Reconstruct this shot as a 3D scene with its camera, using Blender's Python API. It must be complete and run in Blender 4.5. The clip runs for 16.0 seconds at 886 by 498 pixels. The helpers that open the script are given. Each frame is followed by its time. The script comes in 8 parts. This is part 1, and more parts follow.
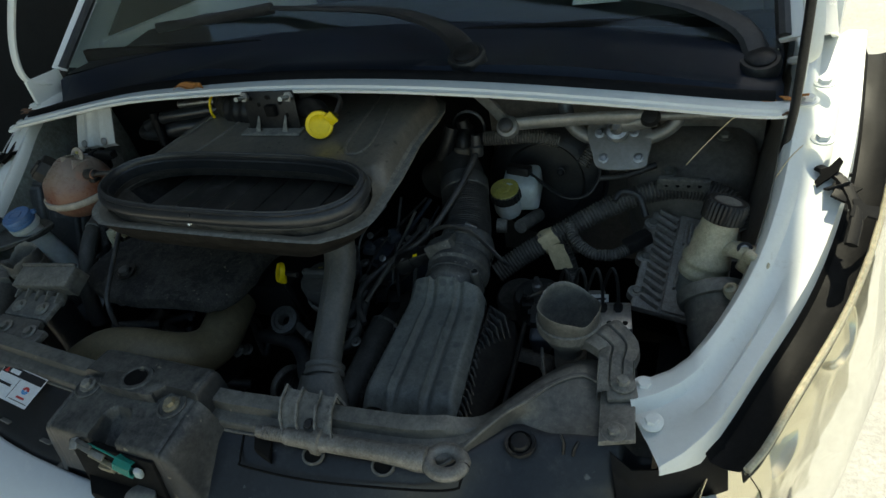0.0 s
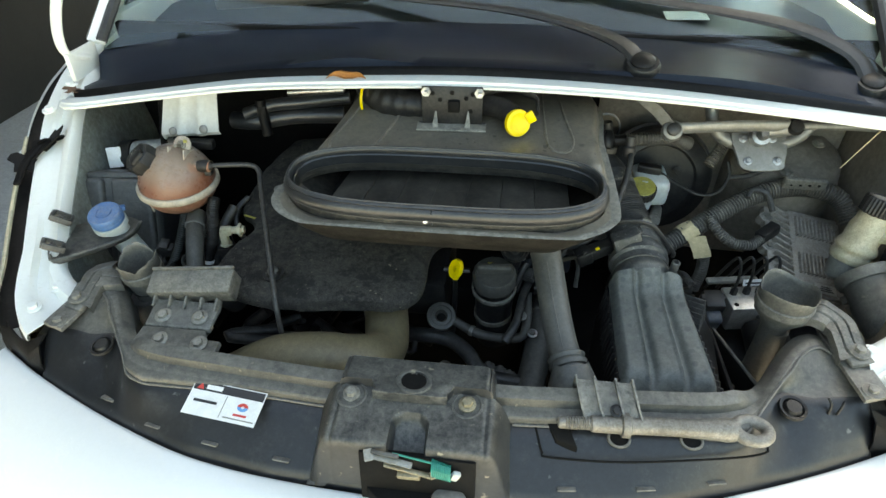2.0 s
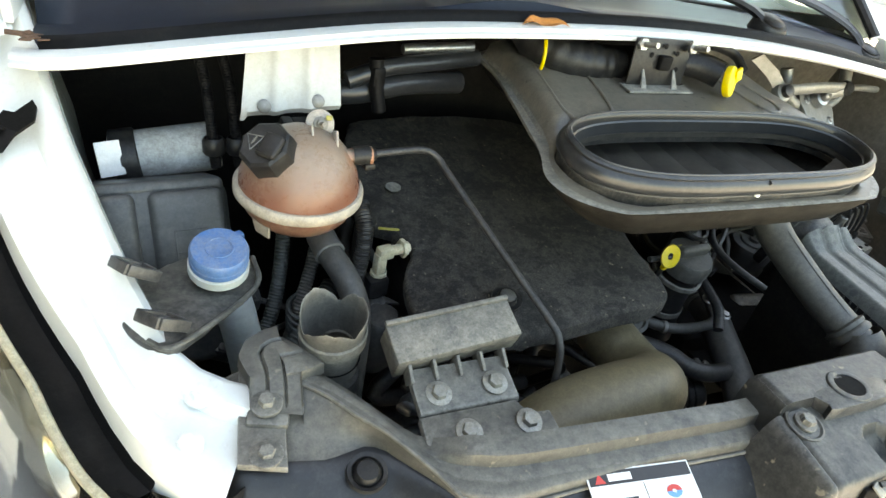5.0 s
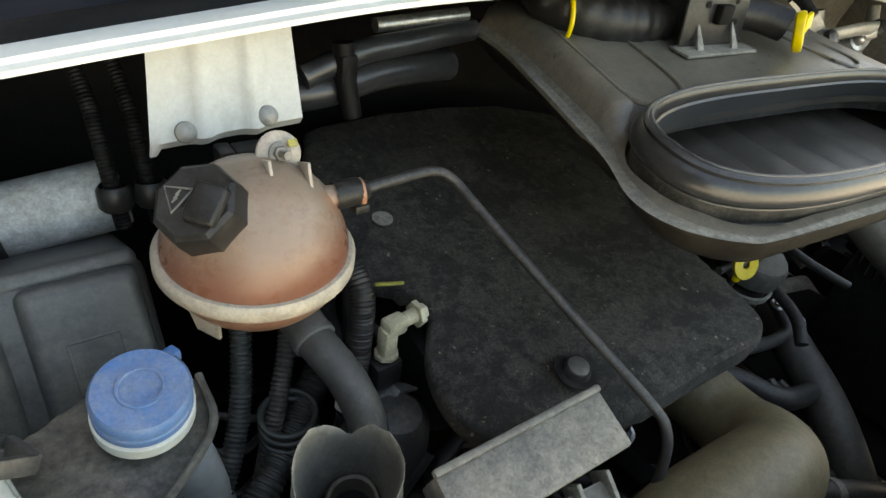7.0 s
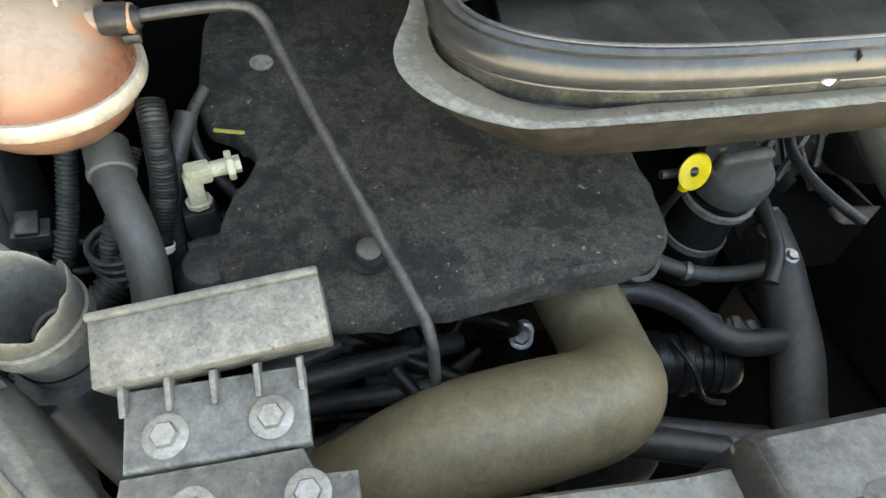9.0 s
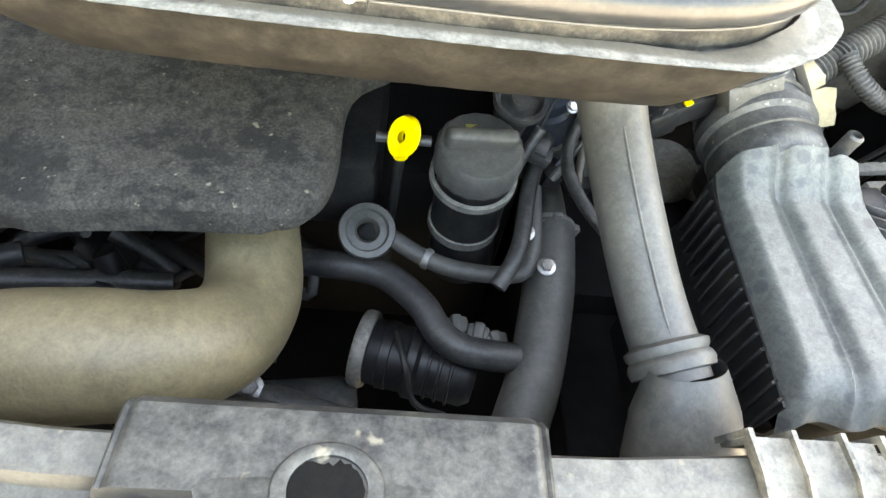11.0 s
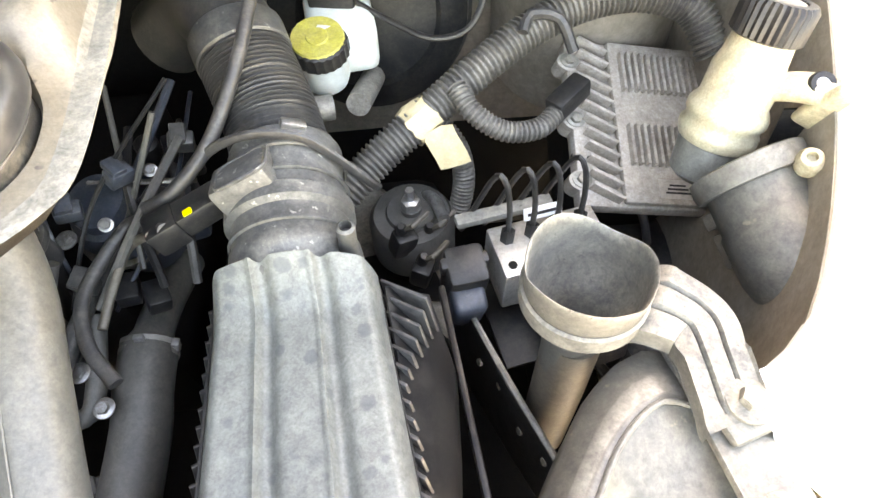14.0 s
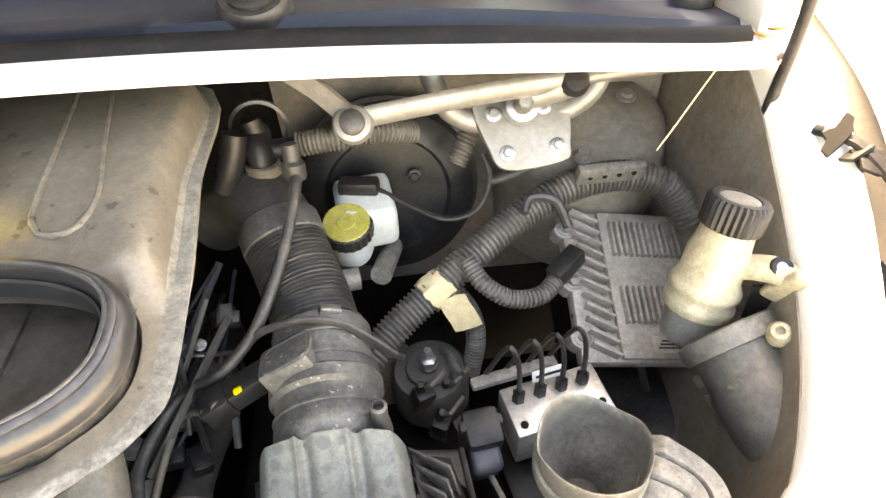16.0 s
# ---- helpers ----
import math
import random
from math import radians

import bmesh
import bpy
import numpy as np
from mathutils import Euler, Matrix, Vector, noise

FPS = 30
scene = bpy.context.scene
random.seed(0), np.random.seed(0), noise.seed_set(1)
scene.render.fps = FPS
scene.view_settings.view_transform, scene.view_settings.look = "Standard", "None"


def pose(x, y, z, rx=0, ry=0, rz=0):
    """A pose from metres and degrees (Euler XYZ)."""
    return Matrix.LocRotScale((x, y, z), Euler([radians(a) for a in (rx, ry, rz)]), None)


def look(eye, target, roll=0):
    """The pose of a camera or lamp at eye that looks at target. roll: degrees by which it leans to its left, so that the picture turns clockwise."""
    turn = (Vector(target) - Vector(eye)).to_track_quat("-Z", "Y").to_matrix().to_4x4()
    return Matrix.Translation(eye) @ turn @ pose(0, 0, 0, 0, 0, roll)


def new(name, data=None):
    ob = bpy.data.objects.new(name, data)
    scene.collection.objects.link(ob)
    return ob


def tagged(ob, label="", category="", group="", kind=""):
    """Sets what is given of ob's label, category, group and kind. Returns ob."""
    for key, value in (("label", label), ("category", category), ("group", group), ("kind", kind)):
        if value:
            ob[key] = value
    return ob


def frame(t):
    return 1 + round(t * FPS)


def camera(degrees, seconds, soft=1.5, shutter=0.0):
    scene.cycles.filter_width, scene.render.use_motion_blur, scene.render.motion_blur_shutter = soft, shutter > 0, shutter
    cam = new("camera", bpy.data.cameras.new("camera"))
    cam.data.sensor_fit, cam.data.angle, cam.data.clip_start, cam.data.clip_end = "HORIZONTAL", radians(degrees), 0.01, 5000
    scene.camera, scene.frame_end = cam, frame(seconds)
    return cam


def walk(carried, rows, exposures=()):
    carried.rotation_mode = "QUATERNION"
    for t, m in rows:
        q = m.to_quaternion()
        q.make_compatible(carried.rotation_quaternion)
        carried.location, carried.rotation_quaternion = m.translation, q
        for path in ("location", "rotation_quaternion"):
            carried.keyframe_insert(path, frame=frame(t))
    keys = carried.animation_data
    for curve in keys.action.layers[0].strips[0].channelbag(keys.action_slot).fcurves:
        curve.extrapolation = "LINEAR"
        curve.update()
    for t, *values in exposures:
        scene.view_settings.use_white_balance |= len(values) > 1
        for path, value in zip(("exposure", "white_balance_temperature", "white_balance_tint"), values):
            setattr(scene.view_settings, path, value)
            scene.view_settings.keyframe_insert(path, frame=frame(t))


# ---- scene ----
cam = camera(71.74, 16.0)
PATH = [
    (0.0, (0.7366, -0.4173, 1.4983), (0.4721, 0.1011, 1.1093), -10.74),
    (0.5, (0.6320, -0.4334, 1.5150), (0.3920, 0.0884, 1.1148), -10.14),
    (1.0, (0.5121, -0.4805, 1.5363), (0.3072, 0.0511, 1.1295), -8.52),
    (1.5, (0.3278, -0.5351, 1.5715), (0.1854, 0.0085, 1.1541), -5.39),
    (2.0, (0.1223, -0.5987, 1.5818), (0.0441, -0.0400, 1.1673), -0.87),
    (2.5, (-0.0230, -0.6245, 1.5628), (-0.0550, -0.0534, 1.1592), 1.60),
    (3.0, (-0.1451, -0.5558, 1.5440), (-0.1422, 0.0023, 1.1214), 3.57),
    (3.5, (-0.3039, -0.4774, 1.5243), (-0.2469, 0.0651, 1.0856), 7.44),
    (4.0, (-0.5780, -0.4091, 1.4687), (-0.3695, 0.1238, 1.0656), 11.02),
    (4.2, (-0.6792, -0.3695, 1.4405), (-0.4216, 0.1472, 1.0447), 12.39),
    (6.3, (-0.7073, -0.1375, 1.2910), (-0.4130, 0.3822, 0.9259), 10.66),
    (6.5, (-0.6929, -0.0888, 1.3003), (-0.3823, 0.4071, 0.9162), 10.26),
    (7.0, (-0.6596, -0.0169, 1.2684), (-0.3313, 0.4579, 0.8724), 8.63),
    (7.5, (-0.6053, 0.0085, 1.2560), (-0.2981, 0.4700, 0.8286), 7.62),
    (8.0, (-0.5142, -0.0384, 1.2547), (-0.2920, 0.4363, 0.7907), 5.81),
    (8.5, (-0.4267, -0.0753, 1.2647), (-0.2609, 0.3878, 0.7667), 4.92),
    (9.0, (-0.3484, -0.0912, 1.2545), (-0.2176, 0.3589, 0.7346), 5.12),
    (9.2, (-0.3048, -0.1074, 1.2475), (-0.2093, 0.3499, 0.7262), 2.30),
    (11.3, (0.0673, -0.1209, 1.2057), (0.1236, 0.3400, 0.6819), 10.57),
    (11.5, (0.1019, -0.1148, 1.2054), (0.1508, 0.3458, 0.6805), 9.73),
    (12.0, (0.1955, -0.0962, 1.2207), (0.2288, 0.3527, 0.6847), 6.28),
    (12.5, (0.2977, -0.0806, 1.2195), (0.3026, 0.3662, 0.6807), 0.96),
    (13.0, (0.3876, -0.0655, 1.2193), (0.3808, 0.3806, 0.6799), -3.78),
    (13.5, (0.4402, -0.0427, 1.2206), (0.4584, 0.4014, 0.6798), -2.87),
    (14.0, (0.4621, -0.0030, 1.2559), (0.4962, 0.4404, 0.7153), -2.72),
    (14.5, (0.4880, 0.0016, 1.2811), (0.5168, 0.4722, 0.7637), -4.15),
    (15.0, (0.4865, 0.0165, 1.3095), (0.5233, 0.5063, 0.8108), -4.73),
    (15.5, (0.4953, 0.0129, 1.3287), (0.5359, 0.5253, 0.8535), -4.64),
    (16.0, (0.4512, -0.0084, 1.3582), (0.4958, 0.5193, 0.9004), -3.76),
]
walk(cam, [(t, look(eye, target, roll)) for t, eye, target, roll in PATH],
     [(0.0, 0.8, 7700, -3), (0.5, 1.72, 8900, 1), (1.0, 2.2, 9300, 2), (1.6, 2.65, 9600, 0), (2.5, 2.92, 9700, 2), (3.5, 3.2, 9800, 4), (4.2, 3.5, 10000, 5), (6.3, 3.05, 10200, 6), (7.0, 2.95, 10700, 8), (8.0, 3.43, 10500, 6), (9.0, 4.05, 10600, 7), (11.3, 4.85, 10900, 11), (12.0, 4.95, 11100, 12), (13.0, 5.12, 11500, 14), (14.5, 4.92, 12200, 18), (16.0, 4.4, 13200, 19)])

# ---- daylight ----
SUN_EL, SUN_AZ = 54.0, 15.0          # height, and degrees from +y towards +x
world = bpy.data.worlds.new("sky")
scene.world = world
world.use_nodes = True
wn = world.node_tree.nodes
sky = wn.new("ShaderNodeTexSky")
sky.sky_type = "NISHITA"
sky.sun_disc = False
sky.sun_elevation, sky.sun_rotation = radians(SUN_EL), radians(SUN_AZ)
world.node_tree.links.new(sky.outputs[0], wn["Background"].inputs[0])
wn["Background"].inputs[1].default_value = 0.12
sun = new("sun", bpy.data.lights.new("sun", "SUN"))
sun.data.energy, sun.data.angle, sun.data.color = 5.0, radians(0.5), (1.0, 0.95, 0.87)
sun.matrix_world = look((math.sin(radians(SUN_AZ)) * 10, math.cos(radians(SUN_AZ)) * 10, 10 * math.tan(radians(SUN_EL))), (0, 0, 0))

# ---- materials ----
def mat(name, color, rough=0.6, metal=0.0, dirt=None, dirt_amt=0.5, dirt_scale=9.0, grain=120.0, bump=0.15, spread=0.12, up=0.0,
        spots=None, spot_scale=60.0, spot_amt=0.62, coat=0.0, spec=0.5, sss=0.0, dirt_rough=0.58, soft=0.22, wear_glint=0.0, mottle=None, drops=None):
    """Painted, moulded or metal surface: fine grain, blotches of dirt that lie thicker on faces that look up, and small spots."""
    m = bpy.data.materials.new(name)
    m.use_nodes = True
    nt = m.node_tree
    n, l = nt.nodes, nt.links
    b = n["Principled BSDF"]
    geo = n.new("ShaderNodeNewGeometry")

    def noise_tex(scale, detail=6.0, rough_n=0.6):
        t = n.new("ShaderNodeTexNoise")
        t.inputs["Scale"].default_value, t.inputs["Detail"].default_value, t.inputs["Roughness"].default_value = scale, detail, rough_n
        l.new(geo.outputs["Position"], t.inputs["Vector"])
        return t

    def ramp(src, a, c):
        r = n.new("ShaderNodeMapRange")
        r.inputs["From Min"].default_value, r.inputs["From Max"].default_value = a, c
        l.new(src, r.inputs["Value"])
        return r.outputs[0]

    def mix(fac, a, c):
        x = n.new("ShaderNodeMix")
        x.data_type = "RGBA"
        if isinstance(fac, float):
            x.inputs[0].default_value = fac
        else:
            l.new(fac, x.inputs[0])
        for k, v in ((6, a), (7, c)):
            if isinstance(v, tuple):
                x.inputs[k].default_value = (*v, 1)
            else:
                l.new(v, x.inputs[k])
        return x.outputs[2]

    def math_node(op, a, c):
        x = n.new("ShaderNodeMath")
        x.operation = op
        x.use_clamp = True
        for k, v in ((0, a), (1, c)):
            if isinstance(v, (int, float)):
                x.inputs[k].default_value = v
            else:
                l.new(v, x.inputs[k])
        return x.outputs[0]

    g = noise_tex(grain, 4)
    lo = tuple(max(0, c * (1 - spread)) for c in color)
    hi = tuple(min(1, c * (1 + spread)) for c in color)
    col = mix(ramp(g.outputs[0], 0.3, 0.7), lo, hi)
    rough_val = None
    if dirt:
        d = noise_tex(dirt_scale * 1.3, 7, 0.68)
        d2 = noise_tex(dirt_scale * 8, 6, 0.75)
        f = math_node("ADD", math_node("MULTIPLY", d.outputs[0], 0.52), math_node("MULTIPLY", d2.outputs[0], 0.48))
        f = ramp(f, 0.71 - soft / 2 - 0.36 * dirt_amt, 0.71 + soft / 2 - 0.36 * dirt_amt)
        if up:
            sx = n.new("ShaderNodeSeparateXYZ")
            l.new(geo.outputs["Normal"], sx.inputs[0])
            f = math_node("MULTIPLY", f, math_node("ADD", ramp(sx.outputs[2], 0.1, 0.8), 1 - up))
        f = math_node("MULTIPLY", f, 0.8)
        col = mix(f, col, dirt)
        rough_val = math_node("ADD", rough, math_node("MULTIPLY", f, max(0.0, dirt_rough - rough)))
    # Convex edges paled: scuffs, with edge highlights painted in as well.
    if wear_glint:
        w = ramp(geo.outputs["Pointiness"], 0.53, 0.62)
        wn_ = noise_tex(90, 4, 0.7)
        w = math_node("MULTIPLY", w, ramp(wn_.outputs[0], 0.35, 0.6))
        col = mix(math_node("MULTIPLY", w, wear_glint), col, tuple(min(0.8, 0.10 + 1.6 * c) for c in (dirt or color)))
    if mottle is None:
        mottle = 0.36 if dirt and max(color) < 0.45 else 0.10
    if mottle:
        big = noise_tex(64, 10, 0.82)
        big.inputs["Distortion"].default_value = 0.7
        fine = noise_tex(420, 4, 0.7)
        q = math_node("ADD", math_node("MULTIPLY", ramp(big.outputs[0], 0.40, 0.60), 0.6), math_node("MULTIPLY", ramp(fine.outputs[0], 0.38, 0.62), 0.4))
        mul = n.new("ShaderNodeMix")
        mul.data_type, mul.blend_type = "RGBA", "MULTIPLY"
        mul.inputs[0].default_value = 1.0
        l.new(col, mul.inputs[6])
        l.new(mix(q, (1 - 0.85 * mottle,) * 3, (1 + 0.75 * mottle,) * 3), mul.inputs[7])
        col = mul.outputs[2]
    if spots:
        s = noise_tex(spot_scale, 3, 0.5)
        col = mix(ramp(s.outputs[0], spot_amt, spot_amt + 0.06), col, spots)
    if drops:                                        # round marks of dried rain
        vo = n.new("ShaderNodeTexVoronoi")
        vo.inputs["Scale"].default_value = drops[1]
        l.new(geo.outputs["Position"], vo.inputs["Vector"])
        edge = noise_tex(drops[1] * 5, 3)
        dist = math_node("ADD", vo.outputs["Distance"], math_node("MULTIPLY", edge.outputs[0], 0.30))
        sep = n.new("ShaderNodeSeparateColor")
        l.new(vo.outputs["Color"], sep.inputs[0])
        size = math_node("ADD", math_node("MULTIPLY", sep.outputs[0], 0.34), 0.22)
        mark = ramp(math_node("SUBTRACT", size, dist), 0.0, 0.10)
        col = mix(math_node("MULTIPLY", mark, drops[2]), col, drops[0])
    l.new(col, b.inputs["Base Color"])
    if rough_val is None:
        rr = noise_tex(30, 5)
        rough_val = math_node("ADD", rough - 0.08, math_node("MULTIPLY", rr.outputs[0], 0.16))
    l.new(rough_val, b.inputs["Roughness"])
    b.inputs["Metallic"].default_value = metal
    b.inputs["Specular IOR Level"].default_value = spec
    b.inputs["Coat Weight"].default_value = coat
    if sss:
        b.inputs["Subsurface Weight"].default_value = sss
        b.inputs["Subsurface Radius"].default_value = (0.02, 0.01, 0.006)
    if bump:
        bn = n.new("ShaderNodeBump")
        bn.inputs["Strength"].default_value, bn.inputs["Distance"].default_value = bump, 0.002
        if mottle and mottle > 0.3:
            l.new(math_node("ADD", math_node("MULTIPLY", g.outputs[0], 0.6), math_node("MULTIPLY", q, 0.5)), bn.inputs["Height"])
        else:
            l.new(g.outputs[0], bn.inputs["Height"])
        l.new(bn.outputs[0], b.inputs["Normal"])
    return m


M_WHITE = mat("white_paint", (0.80, 0.81, 0.79), 0.25, dirt=(0.62, 0.60, 0.55), dirt_amt=0.10, dirt_scale=12, coat=0.5, bump=0.0, spread=0.01, mottle=0.02)
M_WHITE_IN = mat("white_primer", (0.76, 0.78, 0.75), 0.42, dirt=(0.50, 0.47, 0.40), dirt_amt=0.10, dirt_scale=18, bump=0.02, spread=0.02, mottle=0.03)
M_WING_IN = mat("inner_wing_paint", (0.30, 0.335, 0.315), 0.5, dirt=(0.16, 0.15, 0.12), dirt_amt=0.55, dirt_scale=12, bump=0.05)
# Brownish beige holds dirt plus the warm haze of the right side.
M_WING_DIRT_HAZE = mat("dirt_and_haze_wing_paint", (0.25, 0.222, 0.188), 0.55, mottle=0.15, dirt=(0.13, 0.107, 0.08), dirt_amt=0.50, dirt_scale=9, bump=0.08)
M_PANEL = mat("black_panel_plastic", (0.012, 0.014, 0.017), 0.36, dirt=(0.046, 0.048, 0.049), dirt_amt=0.24, dirt_scale=16, up=0.4, bump=0.08, spots=(0.11, 0.11, 0.105), spot_scale=48, spot_amt=0.70)
M_PANEL_DUSTY = mat("dusty_panel_plastic", (0.050, 0.050, 0.047), 0.44, mottle=0.3, dirt=(0.205, 0.193, 0.162), dirt_amt=0.52, dirt_scale=10, soft=0.34, up=0.5, bump=0.1, spots=(0.20, 0.175, 0.135), spot_scale=85, spot_amt=0.69, wear_glint=0.4)
M_BOX_DUSTY = mat("dusty_grey_plastic", (0.075, 0.075, 0.070), 0.55, dirt=(0.22, 0.205, 0.17), dirt_amt=0.54, dirt_scale=22, up=0.6, bump=0.12, grain=160, spots=(0.07, 0.066, 0.058), spot_scale=150, spot_amt=0.665, wear_glint=0.4)
M_AIRBOX = mat("airbox_plastic", (0.070, 0.078, 0.076), 0.44, dirt=(0.172, 0.176, 0.158), dirt_amt=0.53, dirt_scale=11, up=0.4, bump=0.14, mottle=0.42,
               soft=0.40, drops=((0.046, 0.054, 0.057), 52.0, 0.62))
M_PIPE = mat("grey_pipe_plastic", (0.070, 0.070, 0.065), 0.40, mottle=0.3, dirt=(0.125, 0.119, 0.104), dirt_amt=0.52, dirt_scale=20, up=0.4, bump=0.12)
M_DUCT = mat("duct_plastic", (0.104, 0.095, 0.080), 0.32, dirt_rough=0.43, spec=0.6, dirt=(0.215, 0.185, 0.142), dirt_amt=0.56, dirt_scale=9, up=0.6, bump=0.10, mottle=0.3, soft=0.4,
             spots=(0.06, 0.055, 0.048), spot_scale=75, spot_amt=0.665, wear_glint=0.4)
M_DUCT_EDGE = mat("duct_flange_plastic", (0.12, 0.117, 0.108), 0.40, mottle=0.4, dirt=(0.27, 0.25, 0.205), dirt_amt=0.62, dirt_scale=30, up=0.3, bump=0.12, wear_glint=0.4)
# The slight blue in this black stands in for sky sheen.
M_SEAL = mat("rubber_seal", (0.016, 0.018, 0.021), 0.30, dirt=(0.050, 0.049, 0.047), dirt_amt=0.34, dirt_scale=22, bump=0.03, spread=0.05, spec=0.55, dirt_rough=0.42, mottle=0.2, wear_glint=0.5)
M_FOAM = mat("foam_cover", (0.042, 0.038, 0.032), 0.85, dirt=(0.0055, 0.0054, 0.0052), dirt_amt=0.55, dirt_scale=9, soft=0.07, grain=420, bump=0.5, spread=0.35, mottle=0.7,
             spots=(0.20, 0.17, 0.125), spot_scale=120, spot_amt=0.685)
M_BLACK = mat("black_plastic", (0.011, 0.011, 0.012), 0.38, dirt=(0.045, 0.042, 0.036), dirt_amt=0.40, dirt_scale=24, bump=0.08, spec=0.35)
# Near-black for hidden parts, also laid flat as the shade of openings.
M_BLACK_DEEP = mat("near_black_fill", (0.006, 0.006, 0.006), 0.8, dirt=(0.014, 0.012, 0.010), dirt_amt=0.4, dirt_scale=10, spec=0.15)
M_RUBBER = mat("rubber_hose", (0.026, 0.026, 0.027), 0.42, dirt=(0.10, 0.094, 0.083), dirt_amt=0.43, dirt_scale=28, up=0.5, bump=0.12)
M_TAN = mat("dusty_tan_hose", (0.110, 0.090, 0.053), 0.42, mottle=0.3, dirt=(0.225, 0.185, 0.110), dirt_amt=0.60, dirt_scale=9, soft=0.4, up=0.3, bump=0.15, grain=260)
M_CONDUIT = mat("corrugated_conduit", (0.035, 0.034, 0.033), 0.5, dirt=(0.17, 0.155, 0.13), dirt_amt=0.60, dirt_scale=30, up=0.5, wear_glint=0.4)
# Pale tone covers worn rubber and the painted sheen of the lip.
M_LIP = mat("worn_lip_with_sheen", (0.040, 0.044, 0.048), 0.30, dirt=(0.11, 0.105, 0.097), dirt_amt=0.4, dirt_scale=30, bump=0.03, mottle=0.15)
M_ALU = mat("cast_aluminium", (0.27, 0.268, 0.255), 0.42, metal=0.5, dirt=(0.15, 0.135, 0.11), dirt_amt=0.4, dirt_scale=14, soft=0.4, bump=0.05, mottle=0.12)
M_ALU_CLEAN = mat("machined_aluminium", (0.62, 0.61, 0.58), 0.36, metal=0.8, dirt=(0.30, 0.27, 0.22), dirt_amt=0.36, dirt_scale=40, bump=0.05)
M_ECU = mat("ecu_casting", (0.40, 0.37, 0.33), 0.55, metal=0.2, dirt=(0.24, 0.205, 0.165), dirt_amt=0.50, dirt_scale=22, bump=0.12, wear_glint=0.4)
M_ZINC = mat("zinc_bolt", (0.27, 0.27, 0.25), 0.45, metal=0.6, dirt=(0.30, 0.27, 0.21), dirt_amt=0.5, dirt_scale=60, bump=0.05)
M_STEEL = mat("steel", (0.45, 0.45, 0.44), 0.35, metal=0.9, dirt=(0.12, 0.10, 0.08), dirt_amt=0.4, dirt_scale=40, bump=0.05)
M_RUST = mat("rusty_steel", (0.16, 0.08, 0.045), 0.8, dirt=(0.09, 0.055, 0.035), dirt_amt=0.6, dirt_scale=40, bump=0.3)
M_OLIVE = mat("olive_plated_steel", (0.34, 0.30, 0.21), 0.45, metal=0.5, dirt=(0.20, 0.17, 0.11), dirt_amt=0.5, dirt_scale=34)
M_BLUE = mat("blue_cap_plastic", (0.035, 0.14, 0.34), 0.42, mottle=0.2, dirt=(0.19, 0.23, 0.30), dirt_amt=0.52, dirt_scale=24, up=0.4, bump=0.08)
M_YELLOW = mat("yellow_plastic", (0.86, 0.62, 0.01), 0.4, dirt=(0.62, 0.42, 0.02), dirt_amt=0.2, dirt_scale=30, bump=0.04, spread=0.04)
M_YELLOW_DULL = mat("yellow_cap_plastic", (0.36, 0.32, 0.06), 0.45, dirt=(0.34, 0.30, 0.12), dirt_amt=0.5, dirt_scale=50)
M_CREAM = mat("cream_plastic", (0.42, 0.385, 0.275), 0.34, dirt=(0.43, 0.38, 0.27), dirt_amt=0.42, dirt_scale=30, sss=0.15, bump=0.05)
M_MILKY = mat("milky_plastic", (0.47, 0.51, 0.50), 0.4, dirt=(0.42, 0.42, 0.38), dirt_amt=0.4, dirt_scale=30, sss=0.15, bump=0.04)
M_MILKY_FLUID = mat("milky_plastic_with_fluid", (0.15, 0.155, 0.14), 0.35, dirt=(0.17, 0.17, 0.15), dirt_amt=0.4, dirt_scale=30, bump=0.04)
M_TANK_TOP = mat("tank_shell_pale", (0.26, 0.185, 0.14), 0.24, mottle=0.12, dirt=(0.25, 0.20, 0.16), dirt_amt=0.50, dirt_scale=20, up=0.3, sss=0.1, bump=0.04,
                 spots=(0.36, 0.17, 0.10), spot_scale=12, spot_amt=0.60)
M_TANK_LOW = mat("tank_shell_coolant", (0.20, 0.085, 0.055), 0.28, mottle=0.15, dirt=(0.40, 0.24, 0.16), dirt_amt=0.45, dirt_scale=20, sss=0.1, bump=0.04)
nt_ = M_TANK_TOP.node_tree
geo_ = nt_.nodes.new("ShaderNodeNewGeometry")
sep_ = nt_.nodes.new("ShaderNodeSeparateXYZ")
lev_ = nt_.nodes.new("ShaderNodeMapRange")          # coolant level shows through the shell
lev_.interpolation_type = "SMOOTHSTEP"
lev_.inputs["From Min"].default_value, lev_.inputs["From Max"].default_value = 0.972, 1.022
mix_ = nt_.nodes.new("ShaderNodeMix")
mix_.data_type = "RGBA"
mix_.inputs[6].default_value = (0.20, 0.080, 0.050, 1)
base_ = nt_.nodes["Principled BSDF"].inputs["Base Color"]
nt_.links.new(geo_.outputs["Position"], sep_.inputs[0])
nt_.links.new(sep_.outputs[2], lev_.inputs["Value"])
nt_.links.new(lev_.outputs[0], mix_.inputs[0])
nt_.links.new(base_.links[0].from_socket, mix_.inputs[7])
nt_.links.new(mix_.outputs[2], base_)
M_TANK_RIM = mat("tank_weld_rim", (0.43, 0.385, 0.32), 0.5, dirt=(0.40, 0.33, 0.25), dirt_amt=0.5, dirt_scale=30)
